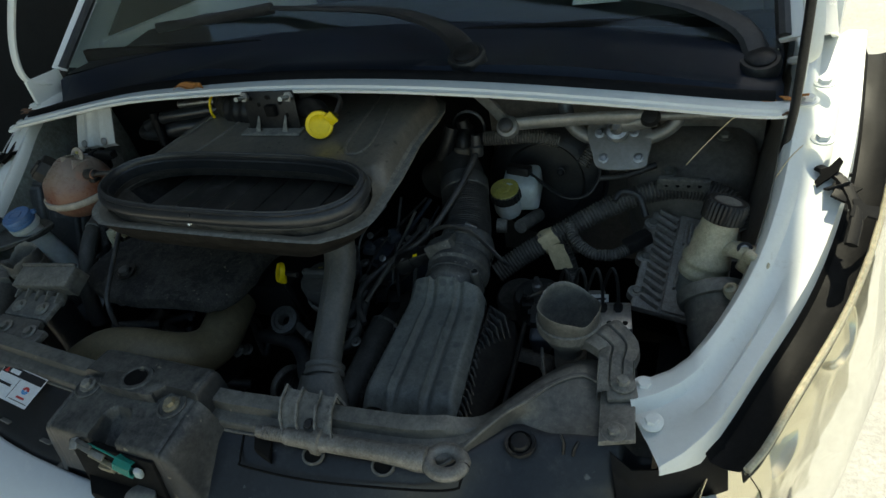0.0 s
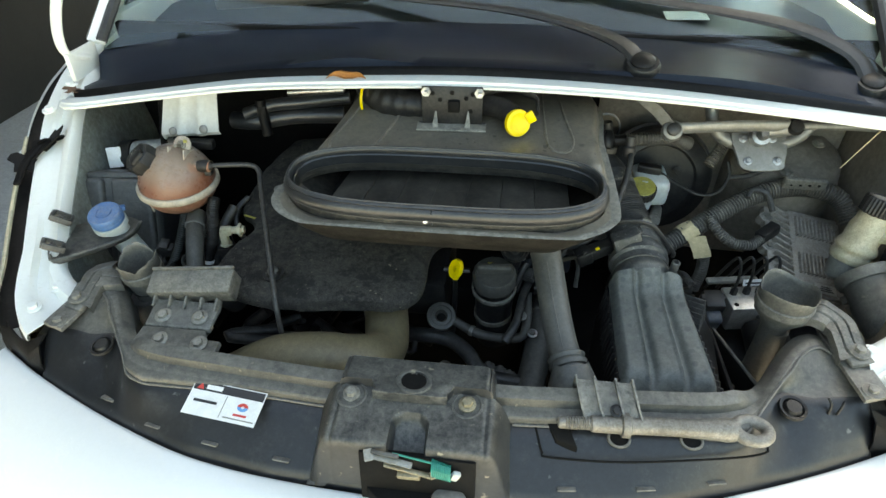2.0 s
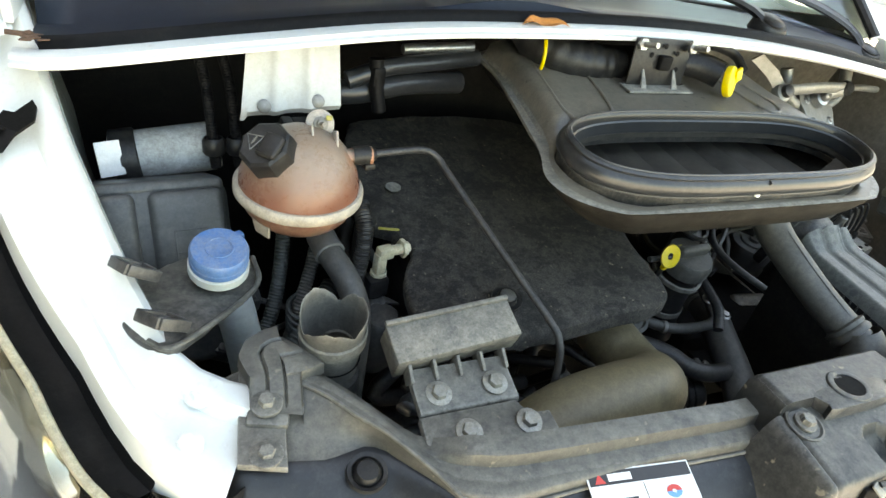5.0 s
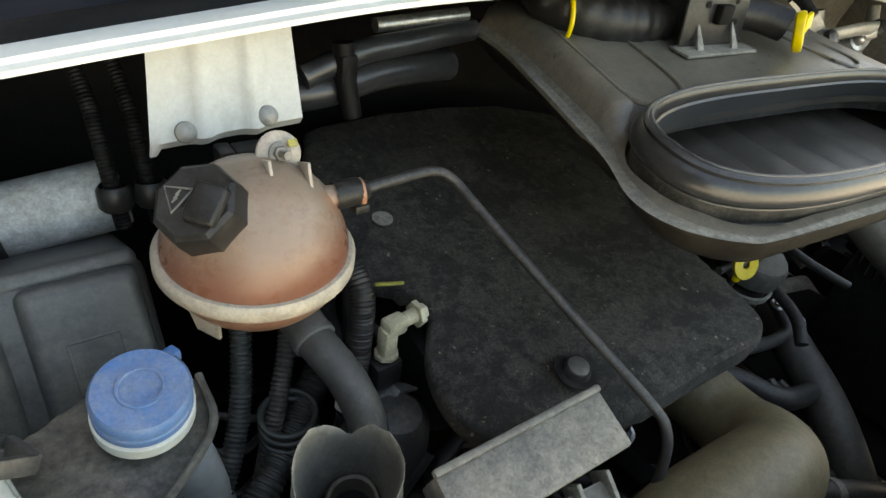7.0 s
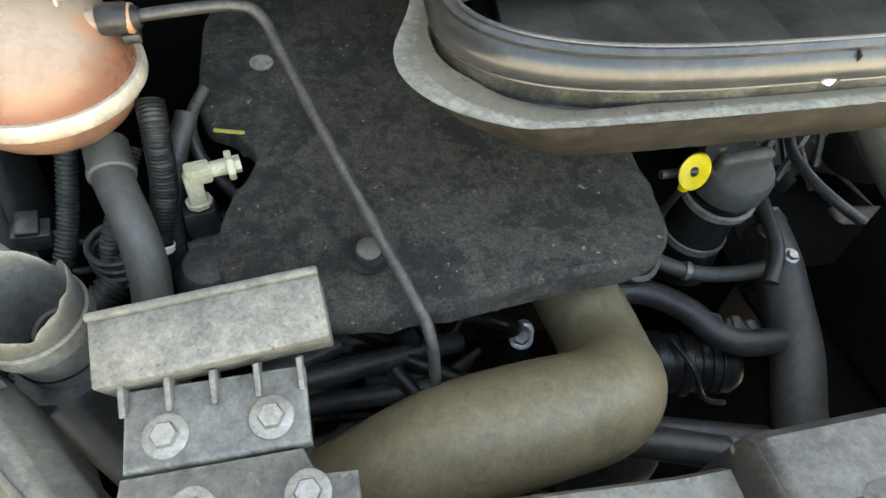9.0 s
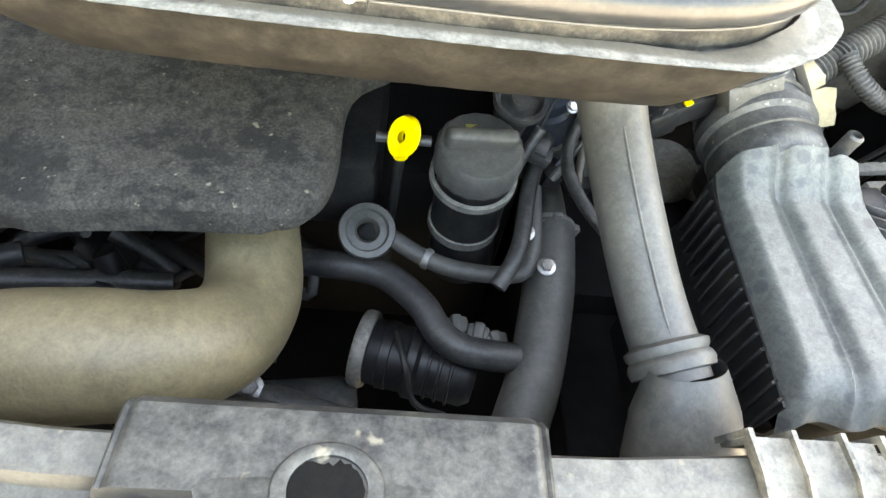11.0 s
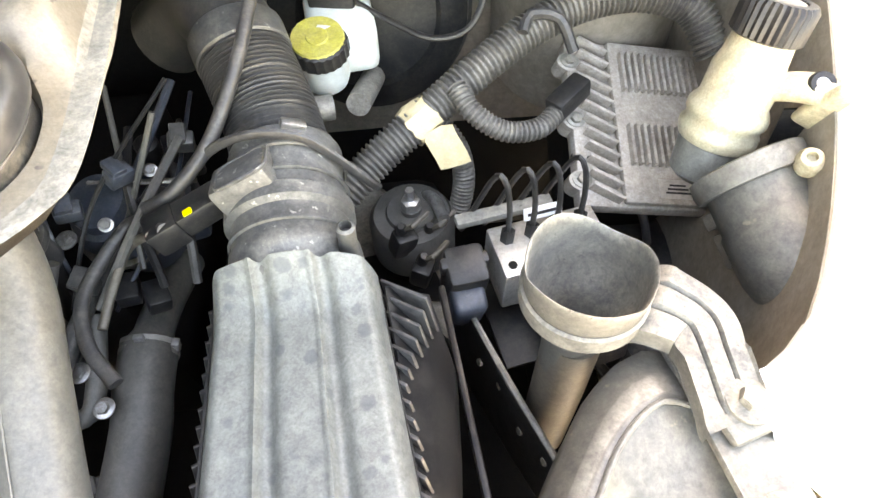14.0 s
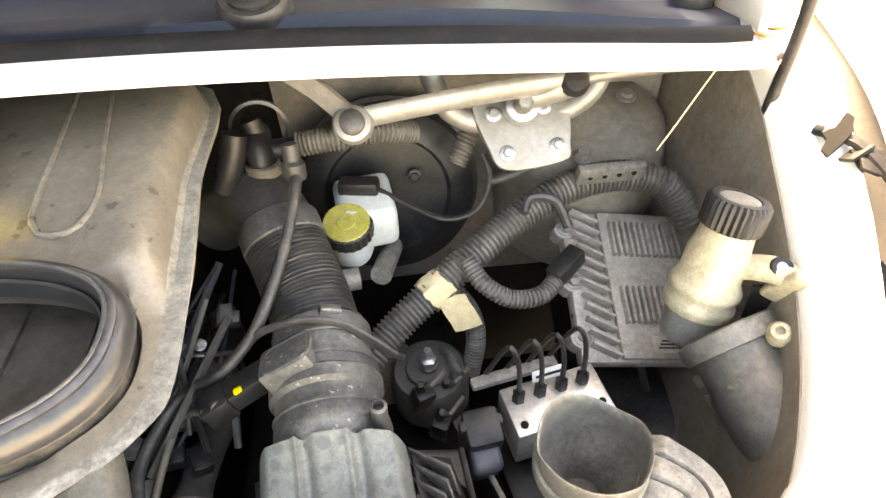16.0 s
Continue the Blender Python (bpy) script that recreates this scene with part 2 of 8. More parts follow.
M_PAPER = mat("sticker_white", (0.82, 0.82, 0.80), 0.4, dirt=(0.66, 0.65, 0.60), dirt_amt=0.3, dirt_scale=30, bump=0.0, spread=0.02)
M_INK = mat("sticker_black", (0.02, 0.02, 0.022), 0.4, bump=0.0)
M_RED = mat("print_red", (0.60, 0.05, 0.04), 0.4, bump=0.0)
M_SKYBLUE = mat("print_blue", (0.10, 0.32, 0.62), 0.4, bump=0.0)
M_TAPE = mat("paper_tape", (0.62, 0.50, 0.30), 0.7, dirt=(0.42, 0.32, 0.18), dirt_amt=0.5, dirt_scale=60, bump=0.2)
M_GREEN = mat("green_spring", (0.01, 0.22, 0.17), 0.4, bump=0.02)
M_LEAF = mat("dry_leaf", (0.50, 0.19, 0.04), 0.7, dirt=(0.28, 0.10, 0.03), dirt_amt=0.5, dirt_scale=80)
M_STRAW = mat("dry_straw", (0.55, 0.45, 0.28), 0.7)
# Blue in the base and blotches stands in for the reflected sky.
M_COWL = mat("cowl_plastic_sky_tint", (0.009, 0.014, 0.024), 0.42, dirt=(0.014, 0.020, 0.031), dirt_amt=0.3, dirt_scale=6, mottle=0.10, bump=0.0, dirt_rough=0.44, spec=0.24,
             spots=(0.22, 0.22, 0.21), spot_scale=90, spot_amt=0.78)
M_THROAT = mat("throat_plastic", (0.014, 0.013, 0.012), 0.34, dirt=(0.140, 0.124, 0.102), dirt_amt=0.48, dirt_scale=9, soft=0.4, up=0.2, bump=0.06, mottle=0.3)
M_CATCH = mat("dusty_catch_plastic", (0.019, 0.021, 0.023), 0.40, mottle=0.34, dirt=(0.195, 0.187, 0.160), dirt_amt=0.48, dirt_scale=15, soft=0.3, up=0.95, bump=0.1, spots=(0.26, 0.23, 0.17), spot_scale=55, spot_amt=0.68, wear_glint=0.25)
M_FUSE = mat("grey_dusty_box_plastic", (0.046, 0.050, 0.054), 0.40, mottle=0.3, dirt=(0.115, 0.112, 0.10), dirt_amt=0.46, dirt_scale=15, soft=0.35, bump=0.06, spots=(0.17, 0.165, 0.15), spot_scale=90, spot_amt=0.70)
M_LUG = mat("translucent_lug", (0.40, 0.35, 0.30), 0.3, dirt=(0.33, 0.27, 0.22), dirt_amt=0.4, dirt_scale=30, sss=0.2, bump=0.03)
M_HOSEG = mat("grey_green_hose", (0.026, 0.031, 0.030), 0.40, dirt=(0.085, 0.088, 0.080), dirt_amt=0.46, dirt_scale=24, soft=0.35, up=0.3, bump=0.08)
# Dusty plastic of the lower shell, with its shade put into the colour.
M_UNDER = mat("dusty_shaded_underside", (0.012, 0.011, 0.010), 0.6, dirt=(0.050, 0.045, 0.037), dirt_amt=0.42, dirt_scale=12, bump=0.1, spec=0.2)
M_HOSE = mat("grey_dusty_hose", (0.045, 0.045, 0.044), 0.5, dirt=(0.13, 0.122, 0.105), dirt_amt=0.5, dirt_scale=20, soft=0.4, up=0.4, bump=0.1, mottle=0.3)
M_GREYCAST = mat("dirty_grey_casting", (0.24, 0.225, 0.20), 0.5, metal=0.35, dirt=(0.10, 0.085, 0.065), dirt_amt=0.45, dirt_scale=20, bump=0.2)
M_BROWNPIPE = mat("brown_grey_pipe", (0.08, 0.072, 0.06), 0.5, dirt=(0.15, 0.13, 0.10), dirt_amt=0.55, dirt_scale=20, up=0.2, bump=0.1)
M_TRIM = mat("deep_black_trim", (0.006, 0.006, 0.0065), 0.5, dirt=(0.018, 0.017, 0.016), dirt_amt=0.3, dirt_scale=18, spec=0.12)
M_OUTLET = mat("outlet_plastic", (0.045, 0.047, 0.047), 0.45, dirt=(0.15, 0.145, 0.13), dirt_amt=0.5, dirt_scale=18, up=0.4, bump=0.08, spots=(0.26, 0.255, 0.23), spot_scale=130, spot_amt=0.66)
M_SHIELD = mat("off_white_paint", (0.50, 0.51, 0.485), 0.45, dirt=(0.42, 0.40, 0.34), dirt_amt=0.24, dirt_scale=26, bump=0.04, spread=0.04)
M_CANPAINT = mat("dull_canister_paint", (0.40, 0.42, 0.42), 0.5, dirt=(0.22, 0.21, 0.19), dirt_amt=0.5, dirt_scale=22)
M_COLLAR = mat("collar_plastic", (0.022, 0.022, 0.022), 0.38, dirt=(0.16, 0.145, 0.118), dirt_amt=0.40, dirt_scale=34, bump=0.15, wear_glint=0.4)
M_FUSEBOX = mat("fuse_box_plastic", (0.026, 0.027, 0.029), 0.36, dirt=(0.075, 0.071, 0.062), dirt_amt=0.38, dirt_scale=15, up=0.3, bump=0.06, spec=0.5, dirt_rough=0.45, wear_glint=0.4)
M_WIPER = mat("wiper_black", (0.018, 0.018, 0.019), 0.4, dirt=(0.05, 0.05, 0.047), dirt_amt=0.4, dirt_scale=20, bump=0.04)
M_ASPHALT = mat("concrete_yard", (0.40, 0.40, 0.39), 0.9, dirt=(0.32, 0.315, 0.30), dirt_amt=0.55, dirt_scale=1.2, grain=60, bump=0.4)
M_DARKWALL = mat("dark_cladding", (0.012, 0.014, 0.016), 0.7, dirt=(0.02, 0.022, 0.024), dirt_amt=0.5, dirt_scale=1.5, bump=0.1)
M_FACADE = mat("plaster_facade", (0.70, 0.66, 0.58), 0.9, dirt=(0.55, 0.50, 0.43), dirt_amt=0.5, dirt_scale=0.8, bump=0.2)
M_BROWN = mat("brown_panel", (0.30, 0.17, 0.10), 0.8, dirt=(0.22, 0.12, 0.07), dirt_amt=0.5, dirt_scale=2.0)
M_ORANGE = mat("orange_paint", (0.70, 0.28, 0.06), 0.6, dirt=(0.55, 0.22, 0.06), dirt_amt=0.4, dirt_scale=2.0)
M_CARGREY = mat("grey_car_paint", (0.10, 0.11, 0.12), 0.3, dirt=(0.16, 0.16, 0.15), dirt_amt=0.4, dirt_scale=3.0, coat=0.5)
M_CARWHITE = mat("pale_car_paint", (0.62, 0.60, 0.55), 0.3, dirt=(0.5, 0.47, 0.42), dirt_amt=0.4, dirt_scale=3.0, coat=0.5)
M_SLATE = mat("slate_blue_plastic", (0.030, 0.038, 0.052), 0.40, dirt=(0.09, 0.088, 0.085), dirt_amt=0.36, dirt_scale=40, bump=0.04)


def glass(name, color, rough, weight):
    m = bpy.data.materials.new(name)
    m.use_nodes = True
    b = m.node_tree.nodes["Principled BSDF"]
    b.inputs["Base Color"].default_value = (*color, 1)
    b.inputs["Roughness"].default_value = rough
    b.inputs["Transmission Weight"].default_value = weight
    b.inputs["IOR"].default_value = 1.45
    return m


M_GLASS = glass("windscreen_glass", (0.80, 0.92, 0.90), 0.02, 1.0)
M_LENS = glass("headlamp_lens", (0.97, 0.97, 0.93), 0.03, 1.0)
M_CHROME = mat("headlamp_reflector", (0.86, 0.80, 0.64), 0.20, metal=0.85, bump=0.0, spread=0.03, mottle=0.03)


# ---- building helpers ----
def thing(name, base, label, category, group="", kind=""):
    ob = new(name)
    ob.location = base
    return tagged(ob, label, category, group, kind)


def base_of(ob):
    p = Vector((0, 0, 0))
    while ob:
        p = p + Vector(ob.location)
        ob = ob.parent
    return p


def to_mesh(name, bm, material, smooth=40):
    bmesh.ops.recalc_face_normals(bm, faces=bm.faces[:])
    me = bpy.data.meshes.new(name)
    bm.to_mesh(me)
    bm.free()
    mats = material if isinstance(material, (list, tuple)) else [material]
    for m in mats:
        me.materials.append(m)
    if smooth:
        me.polygons.foreach_set("use_smooth", [True] * len(me.polygons))
        me.set_sharp_from_angle(angle=radians(smooth))
    return me


def part(name, bm, material, parent, label="", smooth=40):
    """A bmesh in world coordinates becomes one mesh under parent."""
    o = base_of(parent)
    bmesh.ops.translate(bm, verts=bm.verts[:], vec=-o)
    ob = new(name, to_mesh(name, bm, material, smooth))
    ob.parent = parent
    if label:
        ob["label"] = label
    return ob


def solid(name, bm, material, label, category, kind="", group="", smooth=40):
    """A thing of one mesh; its origin is at the middle of its foot."""
    co = [v.co for v in bm.verts]
    lo = Vector([min(c[k] for c in co) for k in range(3)])
    hi = Vector([max(c[k] for c in co) for k in range(3)])
    base = Vector(((lo.x + hi.x) / 2, (lo.y + hi.y) / 2, lo.z))
    bmesh.ops.translate(bm, verts=bm.verts[:], vec=-base)
    ob = new(name, to_mesh(name, bm, material, smooth))
    ob.location = base
    return tagged(ob, label, category, group, kind)


def bevel_sharp(bm, width, seg=2, angle=30):
    if width <= 0:
        return bm
    ed = [e for e in bm.edges if len(e.link_faces) == 2 and e.calc_face_angle(0) > radians(angle)]
    bmesh.ops.bevel(bm, geom=ed, offset=width, segments=seg, profile=0.5, affect="EDGES", clamp_overlap=True)
    return bm


def box(size, at, rot=(0, 0, 0), bevel=0.003, seg=2, taper=1.0):
    bm = bmesh.new()
    bmesh.ops.create_cube(bm, size=1.0)
    for v in bm.verts:
        k = taper if v.co.z > 0 else 1.0
        v.co = Vector((v.co.x * size[0] * k, v.co.y * size[1] * k, v.co.z * size[2]))
    bevel_sharp(bm, bevel, seg)
    bmesh.ops.transform(bm, verts=bm.verts[:], matrix=pose(*at, *rot))
    return bm


def join(*bms):
    out = bmesh.new()
    for b in bms:
        me = bpy.data.meshes.new("t")
        b.to_mesh(me)
        b.free()
        out.from_mesh(me)
        bpy.data.meshes.remove(me)
    return out


def axis_matrix(at, axis):
    return Matrix.Translation(at) @ Vector(axis).normalized().to_track_quat("Z", "Y").to_matrix().to_4x4()


def lathe(profile, at, axis=(0, 0, 1), seg=32, lobes=0, lobe_depth=0.0, squash=1.0):
    """profile: (radius, height) pairs from one end to the other, turned about axis."""
    bm = bmesh.new()
    rings = []
    for r, h in profile:
        if r <= 1e-6:
            rings.append([bm.verts.new((0, 0, h))])
            continue
        ring = []
        for i in range(seg):
            a = 2 * math.pi * i / seg
            k = 1 + lobe_depth * math.cos(lobes * a) if lobes else 1
            ring.append(bm.verts.new((r * k * math.cos(a), r * k * squash * math.sin(a), h)))
        rings.append(ring)
    for a, b in zip(rings, rings[1:]):
        for i in range(seg):
            j = (i + 1) % seg
            if len(a) == 1 and len(b) > 1:
                bm.faces.new((a[0], b[i], b[j]))
            elif len(b) == 1 and len(a) > 1:
                bm.faces.new((a[i], a[j], b[0]))
            elif len(a) > 1:
                bm.faces.new((a[i], a[j], b[j], b[i]))
    bmesh.ops.transform(bm, verts=bm.verts[:], matrix=axis_matrix(at, axis))
    return bm


def spline(pts, step=0.008):
    """Points along a smooth curve through pts."""
    p = [Vector(q) for q in pts]
    if len(p) == 2:
        k = max(2, int((p[1] - p[0]).length / step))
        return [p[0].lerp(p[1], i / k) for i in range(k + 1)]
    p = [p[0] * 2 - p[1]] + p + [p[-1] * 2 - p[-2]]
    out = []
    for i in range(1, len(p) - 2):
        a, b, c, d = p[i - 1:i + 3]
        k = max(2, int((c - b).length / step))
        for s in range(k):
            t = s / k
            out.append(0.5 * ((2 * b) + (c - a) * t + (2 * a - 5 * b + 4 * c - d) * t * t + (3 * b - a - 3 * c + d) * t ** 3))
    out.append(p[-2])
    return out


def sweep(line, radius, seg=14, flat=1.0, cap=True, bore=0.0):
    """A tube along line; radius is a number or a function of the way along (metres) and the share of it. bore: wall of an open end."""
    bm = bmesh.new()
    n = len(line)
    tang = [(line[min(i + 1, n - 1)] - line[max(i - 1, 0)]).normalized() for i in range(n)]
    ref = Vector((0, 0, 1)) if abs(tang[0].z) < 0.9 else Vector((1, 0, 0))
    u = (ref - tang[0] * ref.dot(tang[0])).normalized()
    total = sum((line[i + 1] - line[i]).length for i in range(n - 1))
    s, rings = 0.0, []
    for i in range(n):
        if i:
            s += (line[i] - line[i - 1]).length
            u = (u - tang[i] * u.dot(tang[i])).normalized()
        v = tang[i].cross(u)
        r = radius(s, s / total) if callable(radius) else radius
        rings.append([bm.verts.new(line[i] + u * (r * flat * math.cos(2 * math.pi * k / seg)) + v * (r * math.sin(2 * math.pi * k / seg))) for k in range(seg)])
    for a, b in zip(rings, rings[1:]):
        for k in range(seg):
            j = (k + 1) % seg
            bm.faces.new((a[k], a[j], b[j], b[k]))
    if cap:
        bm.faces.new(rings[0])
        bm.faces.new(rings[-1])
    return bm


def tube(pts, radius, seg=14, step=0.008, flat=1.0, cap=True):
    return sweep(spline(pts, step), radius, seg, flat, cap)


def ribbed(pts, radius, pitch=0.006, depth=0.0018, seg=18):
    """A corrugated tube."""
    return sweep(spline(pts, pitch / 5), lambda s, q: radius + depth * (1 if math.sin(2 * math.pi * s / pitch) > 0 else -1) * min(1, 2.2 * abs(math.sin(2 * math.pi * s / pitch))), seg)


def prism(outline, z0, z1, bevel=0.003, seg=2, height=None):
    """An outline in plan pulled up from z0 to z1; height(x, y) is added to all its corners."""
    bm = bmesh.new()
    vs = [bm.verts.new((x, y, z0)) for x, y in outline]
    f = bm.faces.new(vs)
    r = bmesh.ops.extrude_face_region(bm, geom=[f])
    for v in [g for g in r["geom"] if isinstance(g, bmesh.types.BMVert)]:
        v.co.z = z1
    bevel_sharp(bm, bevel, seg)
    if height:
        for v in bm.verts:
            v.co.z += height(v.co.x, v.co.y)
    return bm


def smooth2d(pts, per=6, closed=True):
    """A rounded outline through plan points."""
    n = len(pts)
    out = []
    rng = range(n) if closed else range(n - 1)
    for i in rng:
        g = (lambda k: pts[k % n]) if closed else (lambda k: pts[min(max(k, 0), n - 1)])
        a, b, c, d = g(i - 1), g(i), g(i + 1), g(i + 2)
        for s in range(per):
            t = s / per
            out.append(tuple(0.5 * (2 * b[k] + (c[k] - a[k]) * t + (2 * a[k] - 5 * b[k] + 4 * c[k] - d[k]) * t * t + (3 * b[k] - a[k] - 3 * c[k] + d[k]) * t ** 3) for k in (0, 1)))
    if not closed:
        out.append(tuple(pts[-1]))
    return out


def sheet(rows, thick=0.0, closed=False):
    """A skin through rows of points; thick gives it a back face."""
    bm = bmesh.new()
    grid = [[bm.verts.new(p) for p in row] for row in rows]
    for a, b in zip(grid, grid[1:]):
        m = len(a)
        for i in range(m if closed else m - 1):
            j = (i + 1) % m
            bm.faces.new((a[i], a[j], b[j], b[i]))
    if thick:
        bmesh.ops.recalc_face_normals(bm, faces=bm.faces[:])
        bmesh.ops.solidify(bm, geom=bm.faces[:], thickness=thick)
    return bm


def hex_bolt(at, axis, r, washer=1.5, h=None, name="bolt"):
    """Hexagon head on a washer."""
    h = h or r * 0.9
    hexa = lathe([(0, 0), (r, 0), (r, h * 0.8), (r * 0.88, h), (0, h)], at, axis, 6)
    disc = lathe([(0, -0.0005), (r * washer, -0.0005), (r * washer, h * 0.25), (r * washer * 0.9, h * 0.33), (0, h * 0.33)], at, axis, 20)
    return join(hexa, disc)


# ---- the setting ----
def lerp_pts(st, n):
    """n points along a rounded line through st."""
    d = [0.0]
    for a, b in zip(st, st[1:]):
        d.append(d[-1] + math.dist(a, b))
    line = spline(st, 0.004)
    return [line[round(i * (len(line) - 1) / (n - 1))] for i in range(n)]


bm = bmesh.new()
bmesh.ops.create_grid(bm, x_segments=2, y_segments=2, size=400)
solid("ground", bm, M_ASPHALT, "pale dusty concrete yard in full sun", "ground", "structure", smooth=0)

# Unseen slab, added to keep sun off the cowl and dim reflections.
canopy = box((4.4, 9.0, 0.16), (-0.9, 6.25, 3.3), bevel=0.02)
solid("canopy", canopy, M_DARKWALL, "unseen dark slab added over the van to shade its cowl", "canopy", "structure")
dark_wall = box((0.3, 16.0, 5.0), (-3.2, 4.0, 2.5), bevel=0.01)
solid("wall_dark", dark_wall, M_DARKWALL, "black metal-clad wall beside the van", "wall", "structure")
facade = thing("facade", (14.0, 14.0, 0), "pale plaster building front with brown and orange panels", "building", kind="structure")
part("wall", box((0.4, 40.0, 7.0), (15.0, 16.0, 3.5), bevel=0.02), M_FACADE, facade)
for k, (y0, w, m_) in enumerate(((7.2, 1.1, M_BROWN), (8.0, 0.16, M_ORANGE), (6.5, 0.16, M_ORANGE), (12.0, 1.1, M_BROWN), (12.8, 0.16, M_ORANGE))):
    part("panel", box((0.1, w, 4.6), (14.75, y0, 2.7), bevel=0.01), m_, facade)
part("plinth", box((0.12, 40.0, 0.4), (14.74, 16.0, 0.2), bevel=0.01), M_CARWHITE, facade)

# ---- the van ----
van = thing("van", (0, 0.4, 0), "white panel van with its bonnet propped open", "van")
MIR = (1, -1)
INNER = [(0.885, 0.86, 1.115), (0.855, 0.60, 1.075), (0.838, 0.46, 1.005), (0.805, 0.33, 0.945), (0.755, 0.225, 0.902), (0.715, 0.185, 0.880), (0.662, 0.162, 0.871)]
OUTER = [(0.985, 0.86, 1.10), (0.950, 0.60, 1.050), (0.926, 0.46, 0.992), (0.888, 0.31, 0.930), (0.828, 0.155, 0.887), (0.785, 0.088, 0.872), (0.742, 0.050, 0.862)]
NST = 26
inn, out = lerp_pts(INNER, NST), lerp_pts(OUTER, NST)

out_right = out
for s in MIR:
    # the wing on the filler side stands a little closer in
    out = [b - Vector((max(0.0, 0.062 - 0.13 * max(0.0, b.y - 0.22)) if s < 0 else 0.030 * math.exp(-((b.y - 0.16) / 0.20) ** 2), 0, 0)) for b in out_right]

    inn_s = [a - Vector(((0.045 if s < 0 else 0.0) * math.exp(-((a.y - 0.33) / 0.25) ** 2), 0, 0)) for a in inn]

    def f(p, s=s):
        return (p[0] * s, p[1], p[2])
    rows = []
    for i in range(NST):
        a, b = inn_s[i], out[i]
        side = (b - a)
        side.z = 0
        side.normalize()
        w = (b - a).length
        wob = 0.006 * math.sin(i * 0.55)
        prof = [(a + Vector((0, 0, -0.020)) - side * 0.004), a + Vector((0, 0, -0.002)), a + side * 0.010 + Vector((0, 0, 0.004)), a.lerp(b, 0.28) + Vector((0, 0, 0.004 + wob * 0.4)),
                a.lerp(b, 0.36) + Vector((0, 0, -0.010)), a.lerp(b, 0.62) + Vector((0, 0, -0.012 + wob)), a.lerp(b, 0.72) + Vector((0, 0, -0.002)),
                b + Vector((0, 0, 0.0)), b + side * 0.004 + Vector((0, 0, -0.03 * min(1.0, 0.2 + (b.y - 0.05) / 0.12))), b + side * 0.004 + Vector((0, 0, -0.09 * min(1.0, 0.12 + (b.y - 0.05) / 0.12)))]
        rows.append([f(p) for p in prof])
    part("wing_ledge", sheet(rows, 0.0016), M_WHITE_IN, van, "white painted wing ledge with rust at its rear joint", smooth=50)
    # upright sheet inside the bay
    rows = []
    for i in range(NST):
        a = inn_s[i]
        rows.append([f((a.x - 0.004, a.y - 0.002, a.z - 0.018)), f((a.x - 0.012, a.y, a.z - 0.08)), f((a.x - 0.035, a.y + 0.01, a.z - 0.20)), f((a.x - 0.07, a.y + 0.02, 0.45))])
    part("inner_wing", sheet(rows, 0.002), M_WING_IN if s < 0 else M_WING_DIRT_HAZE, van, "dirty pale grey-green inner wing", smooth=50)
    # black gap trim, then lamp or wing skin
    rows = []
    for i in range(NST):
        b = out[i]
        d = Vector((0.9, -0.35, 0)).normalized() * (0.72 if s > 0 else 0.62)
        rows.append([f(b + d * 0.005 + Vector((0, 0, -0.030))), f(b + d * 0.014 + Vector((0, 0, -0.042))), f(b + d * 0.035 + Vector((0, 0, -0.040 + 0.003 * math.sin(i * 1.3)))), f(b + d * 0.058 + Vector((0, 0, -0.034))), f(b + d * 0.064 + Vector((0, 0, -0.030))), f(b + d * 0.070 + Vector((0, 0, -0.05)))])
    part("gap_trim", sheet(rows[:-2], 0.002), M_TRIM, van, "black rubber trim along the wing", smooth=50)
    rows, rows2, rows3 = [], [], []
    for i in range(NST):
        b = out[i]
        d = Vector((0.9, -0.35, 0)).normalized() if b.y < 0.45 else Vector((0.97, -0.2, 0)).normalized()
        d = d * (0.72 if s > 0 else 0.62)
        prof = [b + d * 0.066 + Vector((0, 0, -0.034)), b + d * 0.070 + Vector((0, 0, -0.026)), b + d * 0.095 + Vector((0, 0, -0.05)), b + d * 0.125 + Vector((0, 0, -0.11)), b + d * 0.145 + Vector((0, 0, -0.22)), b + d * 0.14 + Vector((0, 0, -0.36))]
        if b.y >= 0.50:
            rows.append([f(p) for p in prof])
        if 0.075 <= b.y <= 0.53:
            rows2.append([f(p) for p in prof])
    part("wing_skin", sheet(rows, 0.002), M_WHITE, van, "white outer wing panel", smooth=60)
    inner = [[(p[0] - s * (0.040 + 0.012 * math.sin(1.9 * i + 1.3 * j)), p[1] + 0.025 + 0.008 * math.cos(1.4 * i - 0.9 * j), p[2] - 0.030 - 0.010 * math.sin(0.8 * i + 2.3 * j)) for j, p in enumerate(r[1:])] for i, r in enumerate(rows2)]
    lamp = part("headlamp", sheet(inner, 0.002), M_CHROME, van, "clear sunlit headlamp", smooth=80)
    part("lens", sheet(rows2, 0.003), M_LENS, lamp, "clear plastic lens", smooth=60)
    part("lens_rim", tube([r[1] for r in rows2], 0.0045, 8, 0.01), M_CREAM, lamp, "yellowed edge of the lens")
    for k in (5, 10, 15, 19):
        q = rows2[min(k, len(rows2) - 1)]
        c = [(q[2][j] + q[3][j]) / 2 for j in range(3)]
        part("lamp_bowl", lathe([(0.0, -0.05), (0.02, -0.045), (0.045, -0.02), (0.055, 0.0), (0.058, 0.0), (0.047, -0.024), (0.02, -0.05), (0, -0.055)], (c[0] - s * 0.035, c[1] + 0.03, c[2] - 0.035), (s * 0.7, -0.5, 0.35), 24), M_CHROME, lamp)

